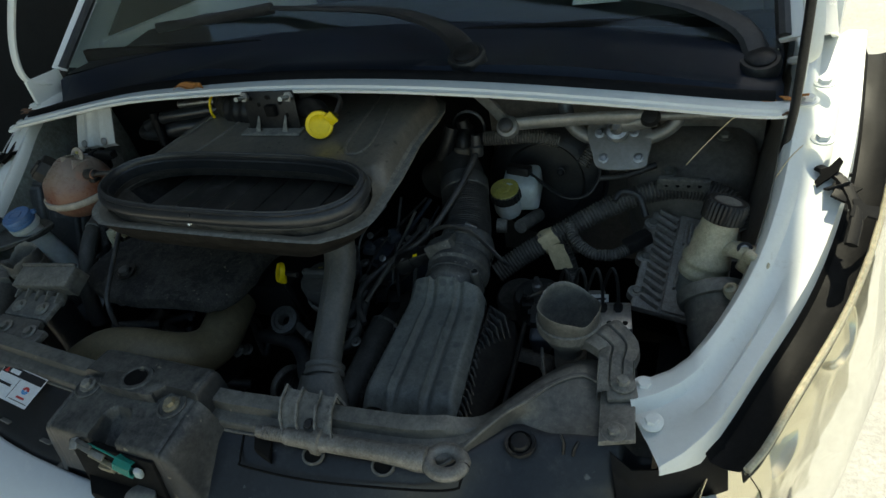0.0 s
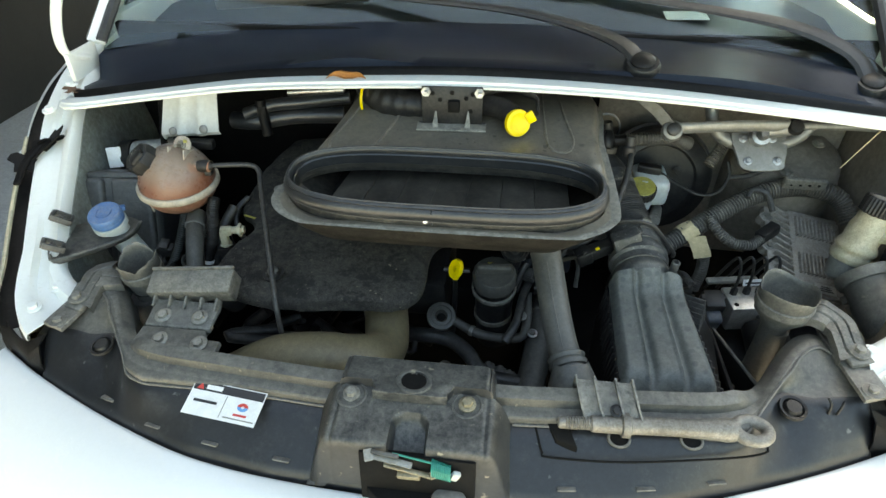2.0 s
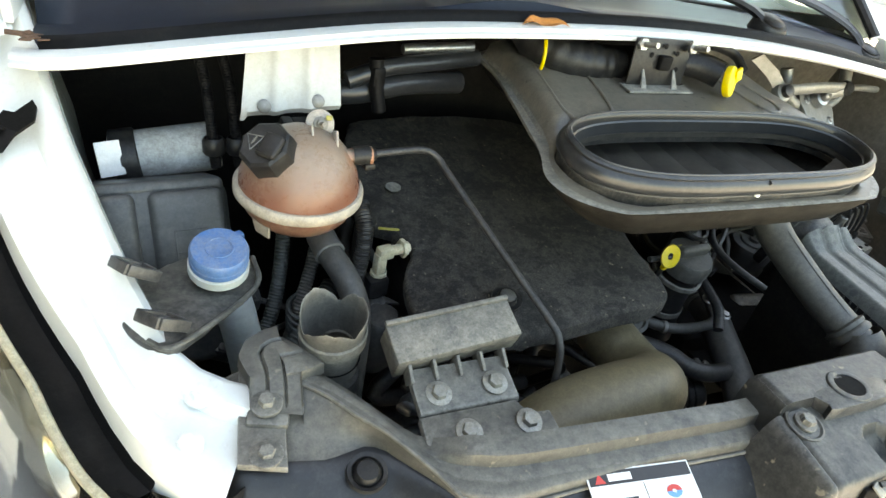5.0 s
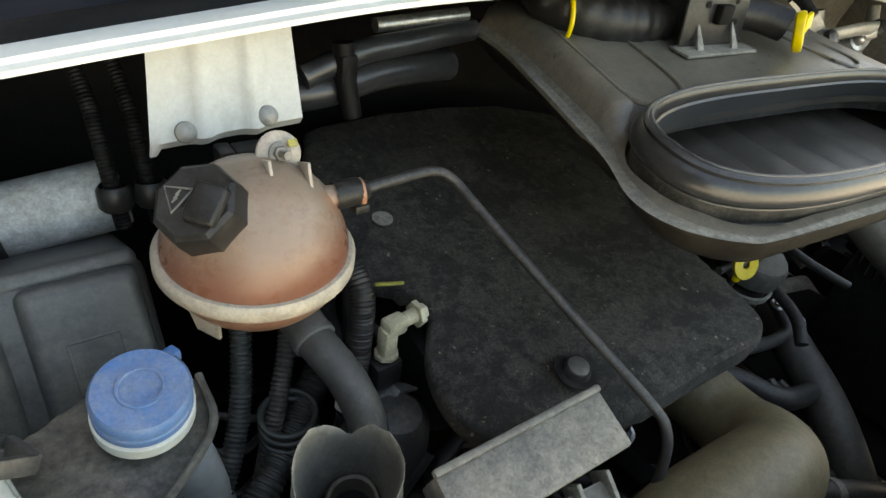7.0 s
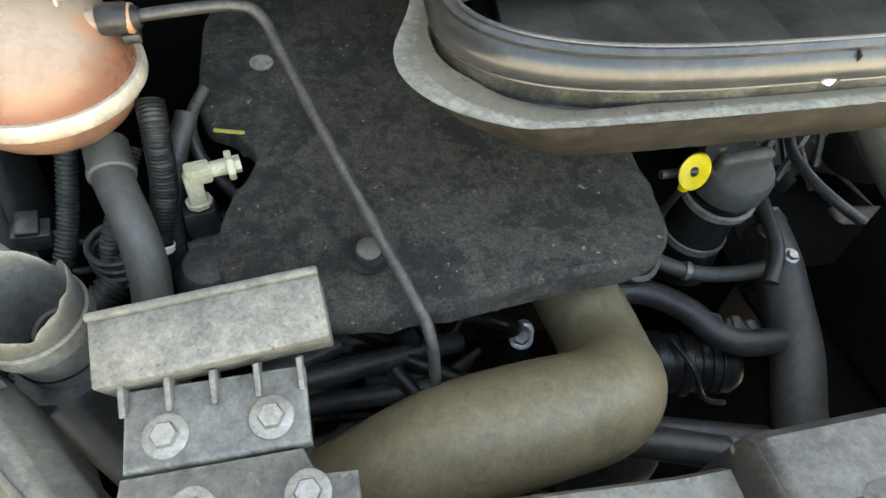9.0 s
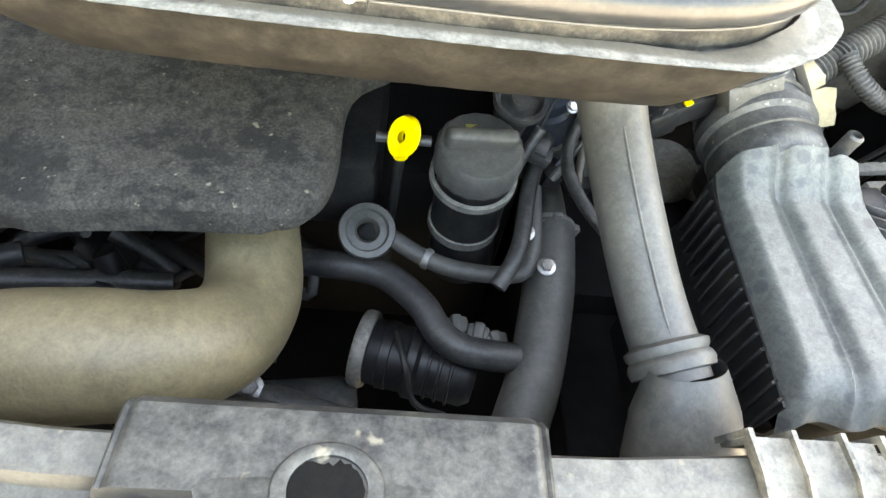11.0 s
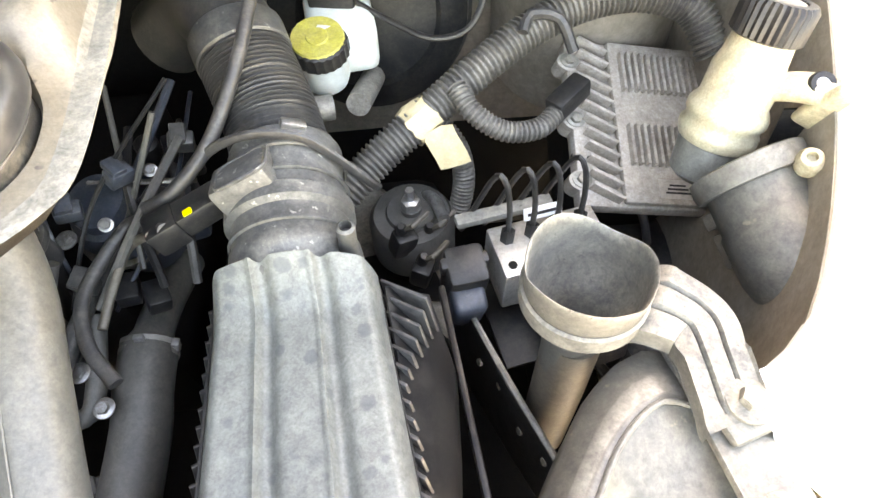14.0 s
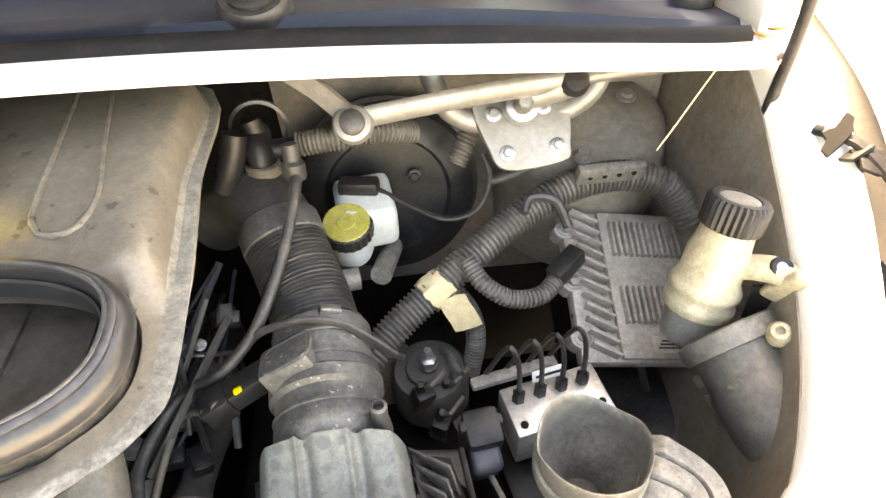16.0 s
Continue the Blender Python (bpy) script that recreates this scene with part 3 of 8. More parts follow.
# scuttle bar: white flange at the rear edge of the bay
BAR = [(-0.86, 0.53, 1.058), (-0.80, 0.494, 1.070), (-0.6, 0.480, 1.105), (-0.4, 0.472, 1.135), (-0.2, 0.466, 1.150), (0.0, 0.466, 1.157), (0.2, 0.470, 1.153), (0.4, 0.482, 1.138), (0.6, 0.497, 1.115), (0.8, 0.517, 1.087), (0.86, 0.545, 1.076)]
bar = [p + Vector((0, 0, 0.005)) for p in spline(BAR, 0.02)]
rows = []
for p in bar:
    rows.append([p + Vector((0, 0.012, -0.010)), p + Vector((0, 0.000, -0.005)), p + Vector((0, -0.006, -0.004)), p + Vector((0, -0.007, 0.001)), p + Vector((0, 0.000, 0.003)), p + Vector((0, 0.002, 0.007)), p + Vector((0, 0.012, 0.008)), p + Vector((0, 0.014, 0.003)), p + Vector((0, 0.024, 0.006)), p + Vector((0, 0.036, 0.006))])
part("scuttle_bar", sheet(rows, 0.0014), M_WHITE_IN, van, "white painted flange of the scuttle", smooth=35)
rows = [[p + Vector((0, 0.034, -0.004)), p + Vector((0, 0.036, 0.014)), p + Vector((0, 0.046, 0.019)), p + Vector((0, 0.056, 0.012)), p + Vector((0, 0.06, -0.01))] for p in bar[2:-2]]
part("scuttle_seal", sheet(rows, 0.002), M_TRIM, van, "black rubber scuttle seal", smooth=60)
rows = []
for p in bar[1:-1]:
    q = abs(p.x) / 0.86
    bulge = 0.014 * math.exp(-((p.x + 0.22) / 0.10) ** 2) + 0.012 * math.exp(-((p.x - 0.52) / 0.2) ** 2)
    yb = 0.845 - 0.05 * q * q
    zb = 1.165 - 0.035 * q * q
    rows.append([p + Vector((0, 0.055, -0.012)), p + Vector((0, 0.072, 0.002)), p + Vector((0, 0.082, 0.010 + bulge)), p + Vector((0, 0.14, 0.004 + bulge)), Vector((p.x, 0.70 - 0.02 * q, zb - 0.012 + bulge * 0.5)), Vector((p.x, 0.755 - 0.03 * q, zb - 0.004)), Vector((p.x, yb, zb))])
part("cowl", sheet(rows, 0.002), M_COWL, van, "black plastic wiper cowl with dust and bird specks", smooth=50)
# Panel laid over the black bulkhead, its pale beige painted for haze.
part("bulkhead_panel", sheet([[(0.30, 0.788, 0.62), (0.30, 0.786, 0.90), (0.30, 0.780, 1.02), (0.30, 0.765, 1.10)], [(0.55, 0.786, 0.62), (0.55, 0.780, 0.90), (0.55, 0.770, 1.02), (0.55, 0.755, 1.09)], [(0.84, 0.770, 0.62), (0.84, 0.765, 0.90), (0.84, 0.755, 1.02), (0.84, 0.74, 1.08)]], 0.003), M_WING_DIRT_HAZE, van, "grey-beige bulkhead panel with dirt and haze in its paint")
part("bulkhead", box((1.72, 0.02, 0.88), (0, 0.80, 0.72), bevel=0.004), M_BLACK_DEEP, van, "near-black bulkhead")
# glass and cab
NG = 16
rows = []
for j in range(9):
    v = j / 8
    rows.append([(x := (-0.84 + 1.68 * i / NG) * (1 - 0.10 * v), 0.845 - 0.05 * (x / 0.84) ** 2 + 0.80 * v + 0.10 * (x / 0.84) ** 2 * -1, 1.162 - 0.035 * (x / 0.84) ** 2 + 0.66 * v) for i in range(NG + 1)])
# torn black wing brackets at the rear of each gap, with rust and dry bits at the joints
random.seed(9)
for s in MIR:
    cx, cy, cz = (0.915, 0.475, 1.000) if s > 0 else (0.872, 0.46, 0.992)
    bb = [tube([(s * (cx - 0.02), cy + 0.035, cz + 0.012), (s * (cx + 0.005), cy, cz + 0.012), (s * (cx + 0.02), cy - 0.05, cz - 0.008), (s * (cx + 0.012), cy - 0.10, cz - 0.03)], 0.009, 8, 0.01, 0.5)]
    for k in range(5):
        q = Vector((s * (cx + random.uniform(-0.005, 0.035)), cy + random.uniform(-0.03, 0.04), cz + random.uniform(-0.006, 0.014)))
        bb.append(box((random.uniform(0.016, 0.034), random.uniform(0.012, 0.026), 0.004), q, (random.uniform(-35, 35), random.uniform(-35, 35), random.uniform(0, 90)), 0.001))
    for k in range(3):
        c = Vector((s * (cx - 0.008 + 0.018 * k), cy + 0.012 - 0.030 * k, cz + 0.016 - 0.012 * k))
        rag = [(c.x + (0.034 if s < 0 else 0.022) * r_ * math.cos(a), c.y + (0.026 if s < 0 else 0.016) * r_ * math.sin(a)) for a, r_ in [(2 * math.pi * i / 11, random.uniform(0.45, 1.15)) for i in range(11)]]
        bb.append(prism(rag, c.z, c.z + 0.003, 0, 1, lambda x, y, c=c, k=k: 0.5 * (y - c.y) + (0.7 - 0.5 * k) * (x - c.x)))
    part("wing_bracket", bb[0], M_TRIM, van, "torn black plastic wing bracket", smooth=30)
    for b_ in bb[1:]:
        part("bracket_shard", b_, M_TRIM, van, smooth=30)
    part("rust_patch", join(*[box((random.uniform(0.008, 0.022), random.uniform(0.006, 0.014), 0.0012), (s * (0.845 + random.uniform(-0.03, 0.012)), 0.548 + random.uniform(-0.012, 0.012), 1.0865 + random.uniform(0, 0.001)), (random.uniform(-8, 8), random.uniform(-8, 8), random.uniform(0, 90)), 0) for k in range(8)]), M_RUST, van, "rust at the joint of scuttle and wing", smooth=0)
    for bx, by, bz in ((0.878, 0.60, 1.078), (0.905, 0.66, 1.082), (0.897, 0.535, 1.045)):
        part("bolt", hex_bolt((s * bx, by, bz), (0, -0.15, 1), 0.010, 1.6), M_WHITE_IN, van, "white painted wing bolt")
ws = part("windscreen", sheet(rows, 0.004), M_GLASS, van, "clear windscreen reflecting the sky", smooth=60)
ws.visible_shadow = False
for s in MIR:
    part("pillar", sheet([[(s * 0.835 * (1 - 0.1 * v), 0.70 + 0.80 * v, 1.14 + 0.66 * v), (s * (0.87 - 0.07 * v), 0.69 + 0.80 * v, 1.15 + 0.66 * v), (s * (0.925 - 0.08 * v), 0.76 + 0.80 * v, 1.13 + 0.66 * v), (s * (0.945 - 0.08 * v), 0.86 + 0.80 * v, 1.09 + 0.66 * v)] for v in (0, 0.25, 0.5, 0.75, 1.0)], 0.01), M_WHITE, van, smooth=50)
    part("pillar_trim", tube([(s * 0.842, 0.70, 1.145), (s * 0.80, 1.1, 1.475), (s * 0.757, 1.5, 1.805)], 0.012, 8, 0.05), M_WIPER, van)
    part("side_panel", box((0.05, 3.7, 0.83), (s * 0.93, 2.75, 0.74), bevel=0.02), M_WHITE, van)
    part("side_panel", box((0.05, 2.5, 0.64), (s * 0.93, 3.35, 1.472), bevel=0.02), M_WHITE, van)
    win = part("door_window", box((0.006, 1.14, 0.64), (s * 0.925, 1.52, 1.474), bevel=0.001), M_GLASS, van, "clear door window")
    win.visible_shadow = False
    part("side_panel_front", box((0.05, 0.5, 0.62), (s * 0.955, 0.72, 0.66), bevel=0.02), M_WHITE, van)
    for y in (0.42, 3.42):
        wheel = part("wheel", lathe([(0.17, -0.10), (0.30, -0.11), (0.325, -0.08), (0.33, 0.0), (0.325, 0.08), (0.30, 0.11), (0.17, 0.10)], (s * 0.80, y, 0.325), (1, 0, 0), 40), M_RUBBER, van)
        part("rim", lathe([(0, -0.02), (0.05, 0.03), (0.12, 0.05), (0.172, 0.08), (0.172, -0.09), (0, -0.06)], (s * 0.80, y, 0.325), (s, 0, 0), 32), M_STEEL, wheel)
part("roof", box((1.80, 3.1, 0.06), (0, 3.05, 1.86), bevel=0.025), M_WHITE, van)
part("rear_door", box((1.80, 0.05, 1.4), (0, 4.6, 1.06), bevel=0.02), M_WHITE, van)
part("cab_floor", box((1.78, 3.75, 0.05), (0, 2.7, 0.40), bevel=0.01), M_BLACK_DEEP, van)
part("dashboard", sheet([[(x, 0.90, 1.135), (x, 1.0, 1.15), (x, 1.25, 1.13), (x, 1.33, 1.05), (x, 1.35, 0.7)] for x in (-0.82, -0.4, 0, 0.4, 0.82)], 0.01), M_PANEL, van, "dark dashboard behind the glass")
part("partition", box((1.75, 0.03, 1.4), (0, 2.0, 1.1), bevel=0.01), M_BLACK, van)
paper = box((0.10, 0.05, 0.0015), (0.50, 0.985, 1.153), (6, 0, 4), bevel=0)
solid("paper_slip", paper, M_PAPER, "small white paper slip lying behind the windscreen", "paper")
# front end
FRONT = [(-0.785, 0.088), (-0.69, 0.038), (-0.585, -0.009), (-0.47, -0.053), (-0.35, -0.090), (-0.21, -0.111), (0, -0.121), (0.21, -0.111), (0.35, -0.090), (0.47, -0.053), (0.585, -0.009), (0.69, 0.038), (0.785, 0.088)]
fr = smooth2d(FRONT, 5, False)
rows = []
for x, y in fr:
    k = 1 + 0.05 * abs(x)
    rows.append([(x, y + 0.006, 0.742), (x, y + 0.001, 0.778), (x, y - 0.001, 0.7815), (x * 1.003, y - 0.006, 0.783), (x * 1.02, y - 0.05, 0.772), (x * 1.05, y - 0.12, 0.735), (x * 1.085, y - 0.195, 0.645), (x * 1.10, y - 0.235, 0.50), (x * 1.10, y - 0.235, 0.26)])
for s in MIR:
    part("corner_trim", sheet([[(s * x, y, z) for x, y, z in row] for row in (
        [(0.662, 0.066, 0.850), (0.690, 0.052, 0.842), (0.715, 0.062, 0.838), (0.745, 0.082, 0.836), (0.790, 0.118, 0.842)],
        [(0.668, 0.048, 0.838), (0.694, 0.044, 0.818), (0.722, 0.058, 0.826), (0.752, 0.076, 0.812), (0.796, 0.106, 0.822)],
        [(0.674, 0.040, 0.800), (0.700, 0.045, 0.796), (0.730, 0.062, 0.786), (0.762, 0.080, 0.790), (0.800, 0.100, 0.78)],
        [(0.676, 0.044, 0.74), (0.702, 0.052, 0.74), (0.732, 0.068, 0.74), (0.764, 0.086, 0.74), (0.804, 0.104, 0.74)])], 0.003), M_TRIM, van, "crumpled black trim at the wing's foot", smooth=25)
part("bumper", sheet(rows, 0.003), M_WHITE, van, "white front bumper", smooth=60)
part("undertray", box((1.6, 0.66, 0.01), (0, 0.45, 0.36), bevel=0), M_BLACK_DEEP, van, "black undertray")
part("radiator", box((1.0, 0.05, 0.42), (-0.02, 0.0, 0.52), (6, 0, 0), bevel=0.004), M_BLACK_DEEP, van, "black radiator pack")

# bonnet, hinged at the scuttle and standing up
rows = []
for j in range(9):
    v = j / 8
    y, z = 0.68 - 0.46 * v - 0.05 * math.sin(v * 3.1), 1.37 + 0.86 * v
    rows.append([((-0.74 + 1.48 * i / 12) * (1 - 0.10 * v * v), y + 0.05 * (2 * i / 12 - 1) ** 2, z - 0.03 * (2 * i / 12 - 1) ** 2) for i in range(13)])
bonnet = part("bonnet", sheet(rows, 0.02), M_WHITE, van, "white bonnet standing open", smooth=50)
# Dark sheet added out of view, so the white bonnet bounces less light.
shade_sheet = [[(x * 0.95, y - 0.034, z - 0.018) for x, y, z in r] for r in rows]
part("shade_sheet", sheet(shade_sheet, 0.006), M_FOAM, bonnet, "unseen dark sheet added below the bonnet to cut bounced light", smooth=50)
for s in MIR:
    part("hinge", join(tube([(s * 0.86, 0.66, 1.12), (s * 0.872, 0.61, 1.15), (s * 0.86, 0.62, 1.24), (s * 0.80, 0.67, 1.39)], 0.014, 10, 0.01, 0.5), box((0.012, 0.10, 0.06), (s * 0.865, 0.65, 1.115), (0, 0, 0), 0.003)), M_WHITE_IN, bonnet, "white painted bonnet hinge")
part("stay", tube([(0.848, 0.53, 1.020), (0.851, 0.53, 1.055), (0.853, 0.525, 1.13), (0.845, 0.51, 1.35), (0.815, 0.45, 1.65), (0.72, 0.36, 1.98)], 0.0065, 10, 0.02), M_BLACK, van, "black bonnet stay rod")
part("stay_clip", lathe([(0, -0.028), (0.008, -0.026), (0.012, -0.004), (0.013, 0.014), (0.008, 0.02)], (0.857, 0.53, 1.022), (0.1, 0, 1), 16), M_BLACK, van, "black rubber foot of the stay")


# ---- front panel over the radiator ----
def rear_y(x):
    a = abs(x)
    tab = [(0, 0.019), (0.15, 0.021), (0.36, 0.036), (0.41, 0.040), (0.44, 0.045), (0.47, 0.057), (0.495, 0.077), (0.52, 0.108), (0.545, 0.145), (0.57, 0.178), (0.595, 0.200), (0.62, 0.210), (0.65, 0.205), (0.72, 0.185)]
    for (x0, y0), (x1, y1) in zip(tab, tab[1:]):
        if a <= x1:
            t = (a - x0) / (x1 - x0)
            return y0 + (y1 - y0) * t
    return tab[-1][1]


def front_y(x):
    a = abs(x)
    tab = [(0, -0.118), (0.21, -0.108), (0.35, -0.087), (0.47, -0.050), (0.585, -0.006), (0.69, 0.041), (0.72, 0.056)]
    for (x0, y0), (x1, y1) in zip(tab, tab[1:]):
        if a <= x1:
            t = (a - x0) / (x1 - x0)
            return y0 + (y1 - y0) * t
    return tab[-1][1]


def under_wing(pts):
    """The panel's end dips below the painted wing."""
    return [(x, y, z - 0.030 * min(1.0, max(0.0, (abs(x) - 0.668 - 0.05 * (0.2 - y)) / 0.012))) for x, y, z in pts]


PX = [-0.71 + 1.42 * i / 140 for i in range(141)]
def ease(t):
    t = min(1.0, max(0.0, t))
    return t * t * (3 - 2 * t)


def mound(x):
    """Height of the smooth mound at each end of the panel."""
    return 0.020 * ease((abs(x) - 0.47) / 0.07) * (1 - ease((abs(x) - 0.605) / 0.05))


slam = thing("front_panel", (0, 0, 0.76), "dusty black plastic panel across the front of the bay", "panel")
rows = []
for x in PX:
    yr, yf = rear_y(x), front_y(x)
    k = ease((abs(x) - 0.45) / 0.055)
    m = mound(x)
    ridge = ((0.004, 0.815, 0.815), (0.0, 0.878, 0.850), (-0.004, 0.884, 0.857 + 0.3 * m), (-0.022, 0.883, 0.8585 + 0.7 * m), (-0.026, 0.881, 0.8585 + 0.82 * m), (-0.0285, 0.867, 0.8585 + 0.9 * m), (-0.042, 0.864, 0.8585 + 0.95 * m))
    rows.append(under_wing([(x, yr + dy, z0 + (z1 - z0) * k) for dy, z0, z1 in ridge]))
part("ledge", sheet(rows, 0.002), M_PANEL_DUSTY, slam, "dusty raised rear ledge", smooth=45)
def table(tab, a):
    for (x0, y0), (x1, y1) in zip(tab, tab[1:]):
        if a <= x1:
            return y0 + (y1 - y0) * (a - x0) / (x1 - x0)
    return tab[-1][1]


def bead_y(x):
    return min(table([(0, -0.016), (0.44, -0.016), (0.475, 0.0), (0.50, 0.040), (0.517, 0.063), (0.545, 0.090), (0.575, 0.132), (0.603, 0.158), (0.635, 0.168), (0.66, 0.162), (0.72, 0.140)], abs(x)), rear_y(x) - 0.046)


def fall_y(x):
    """Where the cover begins to fall towards the front."""
    return min(table([(0, -0.016), (0.44, -0.016), (0.475, 0.0), (0.50, 0.045), (0.52, 0.072), (0.545, 0.085), (0.585, 0.078), (0.62, 0.085), (0.72, 0.096)], abs(x)), bead_y(x))


def bead_z(x):
    return 0.849 + 0.009 * ease((abs(x) - 0.45) / 0.055) + 0.92 * mound(x)


rows, rows2 = [], []
for x in PX:
    yr, yb, yf = rear_y(x) - 0.042, bead_y(x), front_y(x)
    k, m = ease((abs(x) - 0.45) / 0.055), mound(x)
    rows.append(under_wing([(x, yr + (yb - yr) * t, z0 + (z1 - z0) * k) for t, z0, z1 in ((0, 0.864, 0.8585 + 0.95 * m), (0.2, 0.864, 0.8585 + 0.97 * m), (0.45, 0.863, 0.8585 + 0.97 * m), (0.7, 0.862, 0.858 + 0.97 * m), (0.88, 0.860, 0.858 + 0.95 * m), (0.97, 0.856, 0.858 + 0.94 * m), (1.0, 0.849, bead_z(x)))]))
    yo, bz = fall_y(x), bead_z(x)
    pts = [(x, yb - 0.0002 * i, bz - 0.001 + (0.848 - bz) * ease(i / 4) * ease(i / 3)) if yb - yo < 0.002 else (x, yb + (yo - yb) * i / 4, bz - 0.001 + (0.848 - bz) * ease(i / 4)) for i in range(4)]
    for t, z in ((0, 0.848), (0.06, 0.8475), (0.2, 0.842), (0.38, 0.829), (0.5, 0.820), (0.62, 0.812), (0.74, 0.803), (0.85, 0.795), (0.98, 0.785), (1.0, 0.765)):
        y = yo + (yf - yo) * t - (0.0004 if t == 0 else 0)
        fold = ((abs(x) - 0.545) * 0.057 - (y + 0.012) * 0.115) / 0.128      # beyond the crease the cover falls away
        pts.append((x, y, max(min(z, 0.784), z - 0.55 * max(0.0, fold))))
    rows3.append(under_wing(pts[:5]))
    rows2.append(under_wing(pts[4:]))
part("shoulder", sheet(rows, 0.002), M_PANEL_DUSTY, slam, "dusty flat shoulder behind the seam", smooth=45)
part("end_dome", sheet(rows3, 0), M_PANEL_DUSTY, slam, "dusty smooth domes at the ends", smooth=60)
part("cover", sheet(rows2, 0.002), M_PANEL, slam, "black plastic cover, dusty at its edges", smooth=60)
# raised seam lines of the cover
for s in MIR:
    part("bead", tube([(s * x, bead_y(x) - 0.002, bead_z(x) + 0.001) for x in [0.14 + 0.0207 * k for k in range(25)]], 0.0022, 8, 0.01), M_PANEL_DUSTY, slam)
    X = 0.666 if s > 0 else 0.642
    part("strap", prism([(s * (X - 0.034), 0.205), (s * (X + 0.010), 0.200), (s * (X + 0.025), 0.078), (s * (X - 0.017), 0.064)], 0.859, 0.868, 0.002), M_PANEL_DUSTY, slam, "dusty strap with two bolts")
    part("plug", lathe([(0.0205, -0.002), (0.0195, 0.003), (0.0155, 0.002), (0.0142, -0.001), (0.0132, 0.002), (0.0105, 0.006), (0, 0.0065)], (s * 0.552, 0.056, 0.846), (0, -0.2, 1), 28), M_BLACK, slam, "round black push plug")
    part("bolt", hex_bolt((s * (X - 0.001), 0.082, 0.868), (0, 0, 1), 0.0080, 1.9), M_BOX_DUSTY, slam)
for s, bx, by in ((1, 0.706, 0.108), (1, 0.692, 0.160), (-1, 0.706, 0.108), (-1, 0.692, 0.160)):
    part("bolt", hex_bolt((s * bx, by, 0.868 + 0.1 * (by - 0.1)), (0, -0.1, 1), 0.009, 1.6), M_WHITE_IN, slam, "white painted bolt")

# dust-filled clip slots along the front edge
for x in (-0.514, -0.414, -0.311, -0.194, 0.22, 0.33, 0.43):
    yq = bead_y(x) + (front_y(x) - bead_y(x)) * 0.80
    part("clip_slot", box((0.026, 0.009, 0.003), (x, yq, 0.8005), (-14, 0, math.copysign(abs(x) * 28, x)), 0.001), M_PANEL_DUSTY, slam, "dust-filled clip slot")

# catch housing in the middle
catch = thing("bonnet_catch", (0, -0.04, 0.80), "dusty black bonnet catch housing with a green spring", "catch")


def catch_top(x, y):
    """Height of the moulding: a rear block, a lower plate with an arched notch, and flanks that run out into the panel."""
    base = float(np.interp(-y, (0.016, 0.036, 0.067, 0.103, 0.13), (0.850, 0.842, 0.820, 0.795, 0.782))) - 0.006
    if y > -0.021:
        top, run, xl, xr = 0.913 - 0.05 * max(0.0, y - 0.010), 0.016, -0.106, 0.104
    else:
        top, run, xl, xr = 0.8995 + 0.17 * (y + 0.021), 0.042, -0.108, 0.103
        arch = ease((0.0265 - abs(x + 0.001)) / 0.005) * ease((-0.056 - y - 0.010 * max(0.0, abs(x + 0.001) - 0.012) / 0.012) / 0.007)
        top -= (0.010 + 0.55 * max(0.0, -0.056 - y)) * arch
    out_x = max(xl - x, x - xr, 0.0) / run
    drop = 1 - ease(out_x * 0.5 + 0.5 * min(1.0, out_x) ** 2) if out_x < 1 else 0.0
    edge = 0.004 * max(0.0, 1 - min(abs(x - xl), abs(x - xr)) / 0.006) ** 2
    return base + (top - base) * drop - edge


rows = []
for k in range(57):
    y = 0.022 - 0.126 * k / 56
    rows.append([(x, y, catch_top(x, y)) for x in [-0.150 + 0.300 * i / 150 for i in range(151)]])
for dy, dz in ((0.004, -0.004), (0.006, -0.012), (0.008, -0.035), (0.014, -0.085)):
    rows.append([(x, y - dy, min(z, max(0.786, z + dz))) for x, y, z in rows[56]])
rows.insert(0, [(x, 0.030, min(z, 0.84)) for x, y, z in rows[0]])
rows.insert(1, [(x, 0.028, z - 0.006) for x, y, z in rows[1]])
part("housing", sheet(rows, 0), M_CATCH, catch, "dusty moulded housing", smooth=38)
part("tongue", prism(smooth2d([(-0.057, -0.014), (-0.057, -0.034), (-0.052, -0.042), (0.038, -0.042), (0.046, -0.036), (0.048, -0.014)], 3), 0.886, 0.9135, 0.0025), M_CATCH, catch, "raised tongue round the opening")
random.seed(12)
# Flat ragged face above the block, black to paint the opening's shade.
hole_ = bmesh.new()
hole_.faces.new([hole_.verts.new((-0.004 + r_ * math.cos(a), -0.019 + 0.86 * r_ * math.sin(a), 0.9146)) for a, r_ in [(2 * math.pi * i / 44, 0.0185 + 0.0016 * math.sin(3 * i) * random.random() + (0.0065 if 19 < i < 25 else 0.0) - (0.003 if 9 < i < 14 else 0.0)) for i in range(44)]])
part("hole_shade", hole_, M_BLACK_DEEP, catch, "flat black patch as the shaded catch opening", smooth=0)
part("collar", lathe([(0.0185, -0.001), (0.019, 0.0022), (0.022, 0.0032), (0.026, 0.0022), (0.0275, 0.0)], (-0.003, -0.018, 0.9130), (0, 0, 1), 36, squash=0.88), M_CATCH, catch)
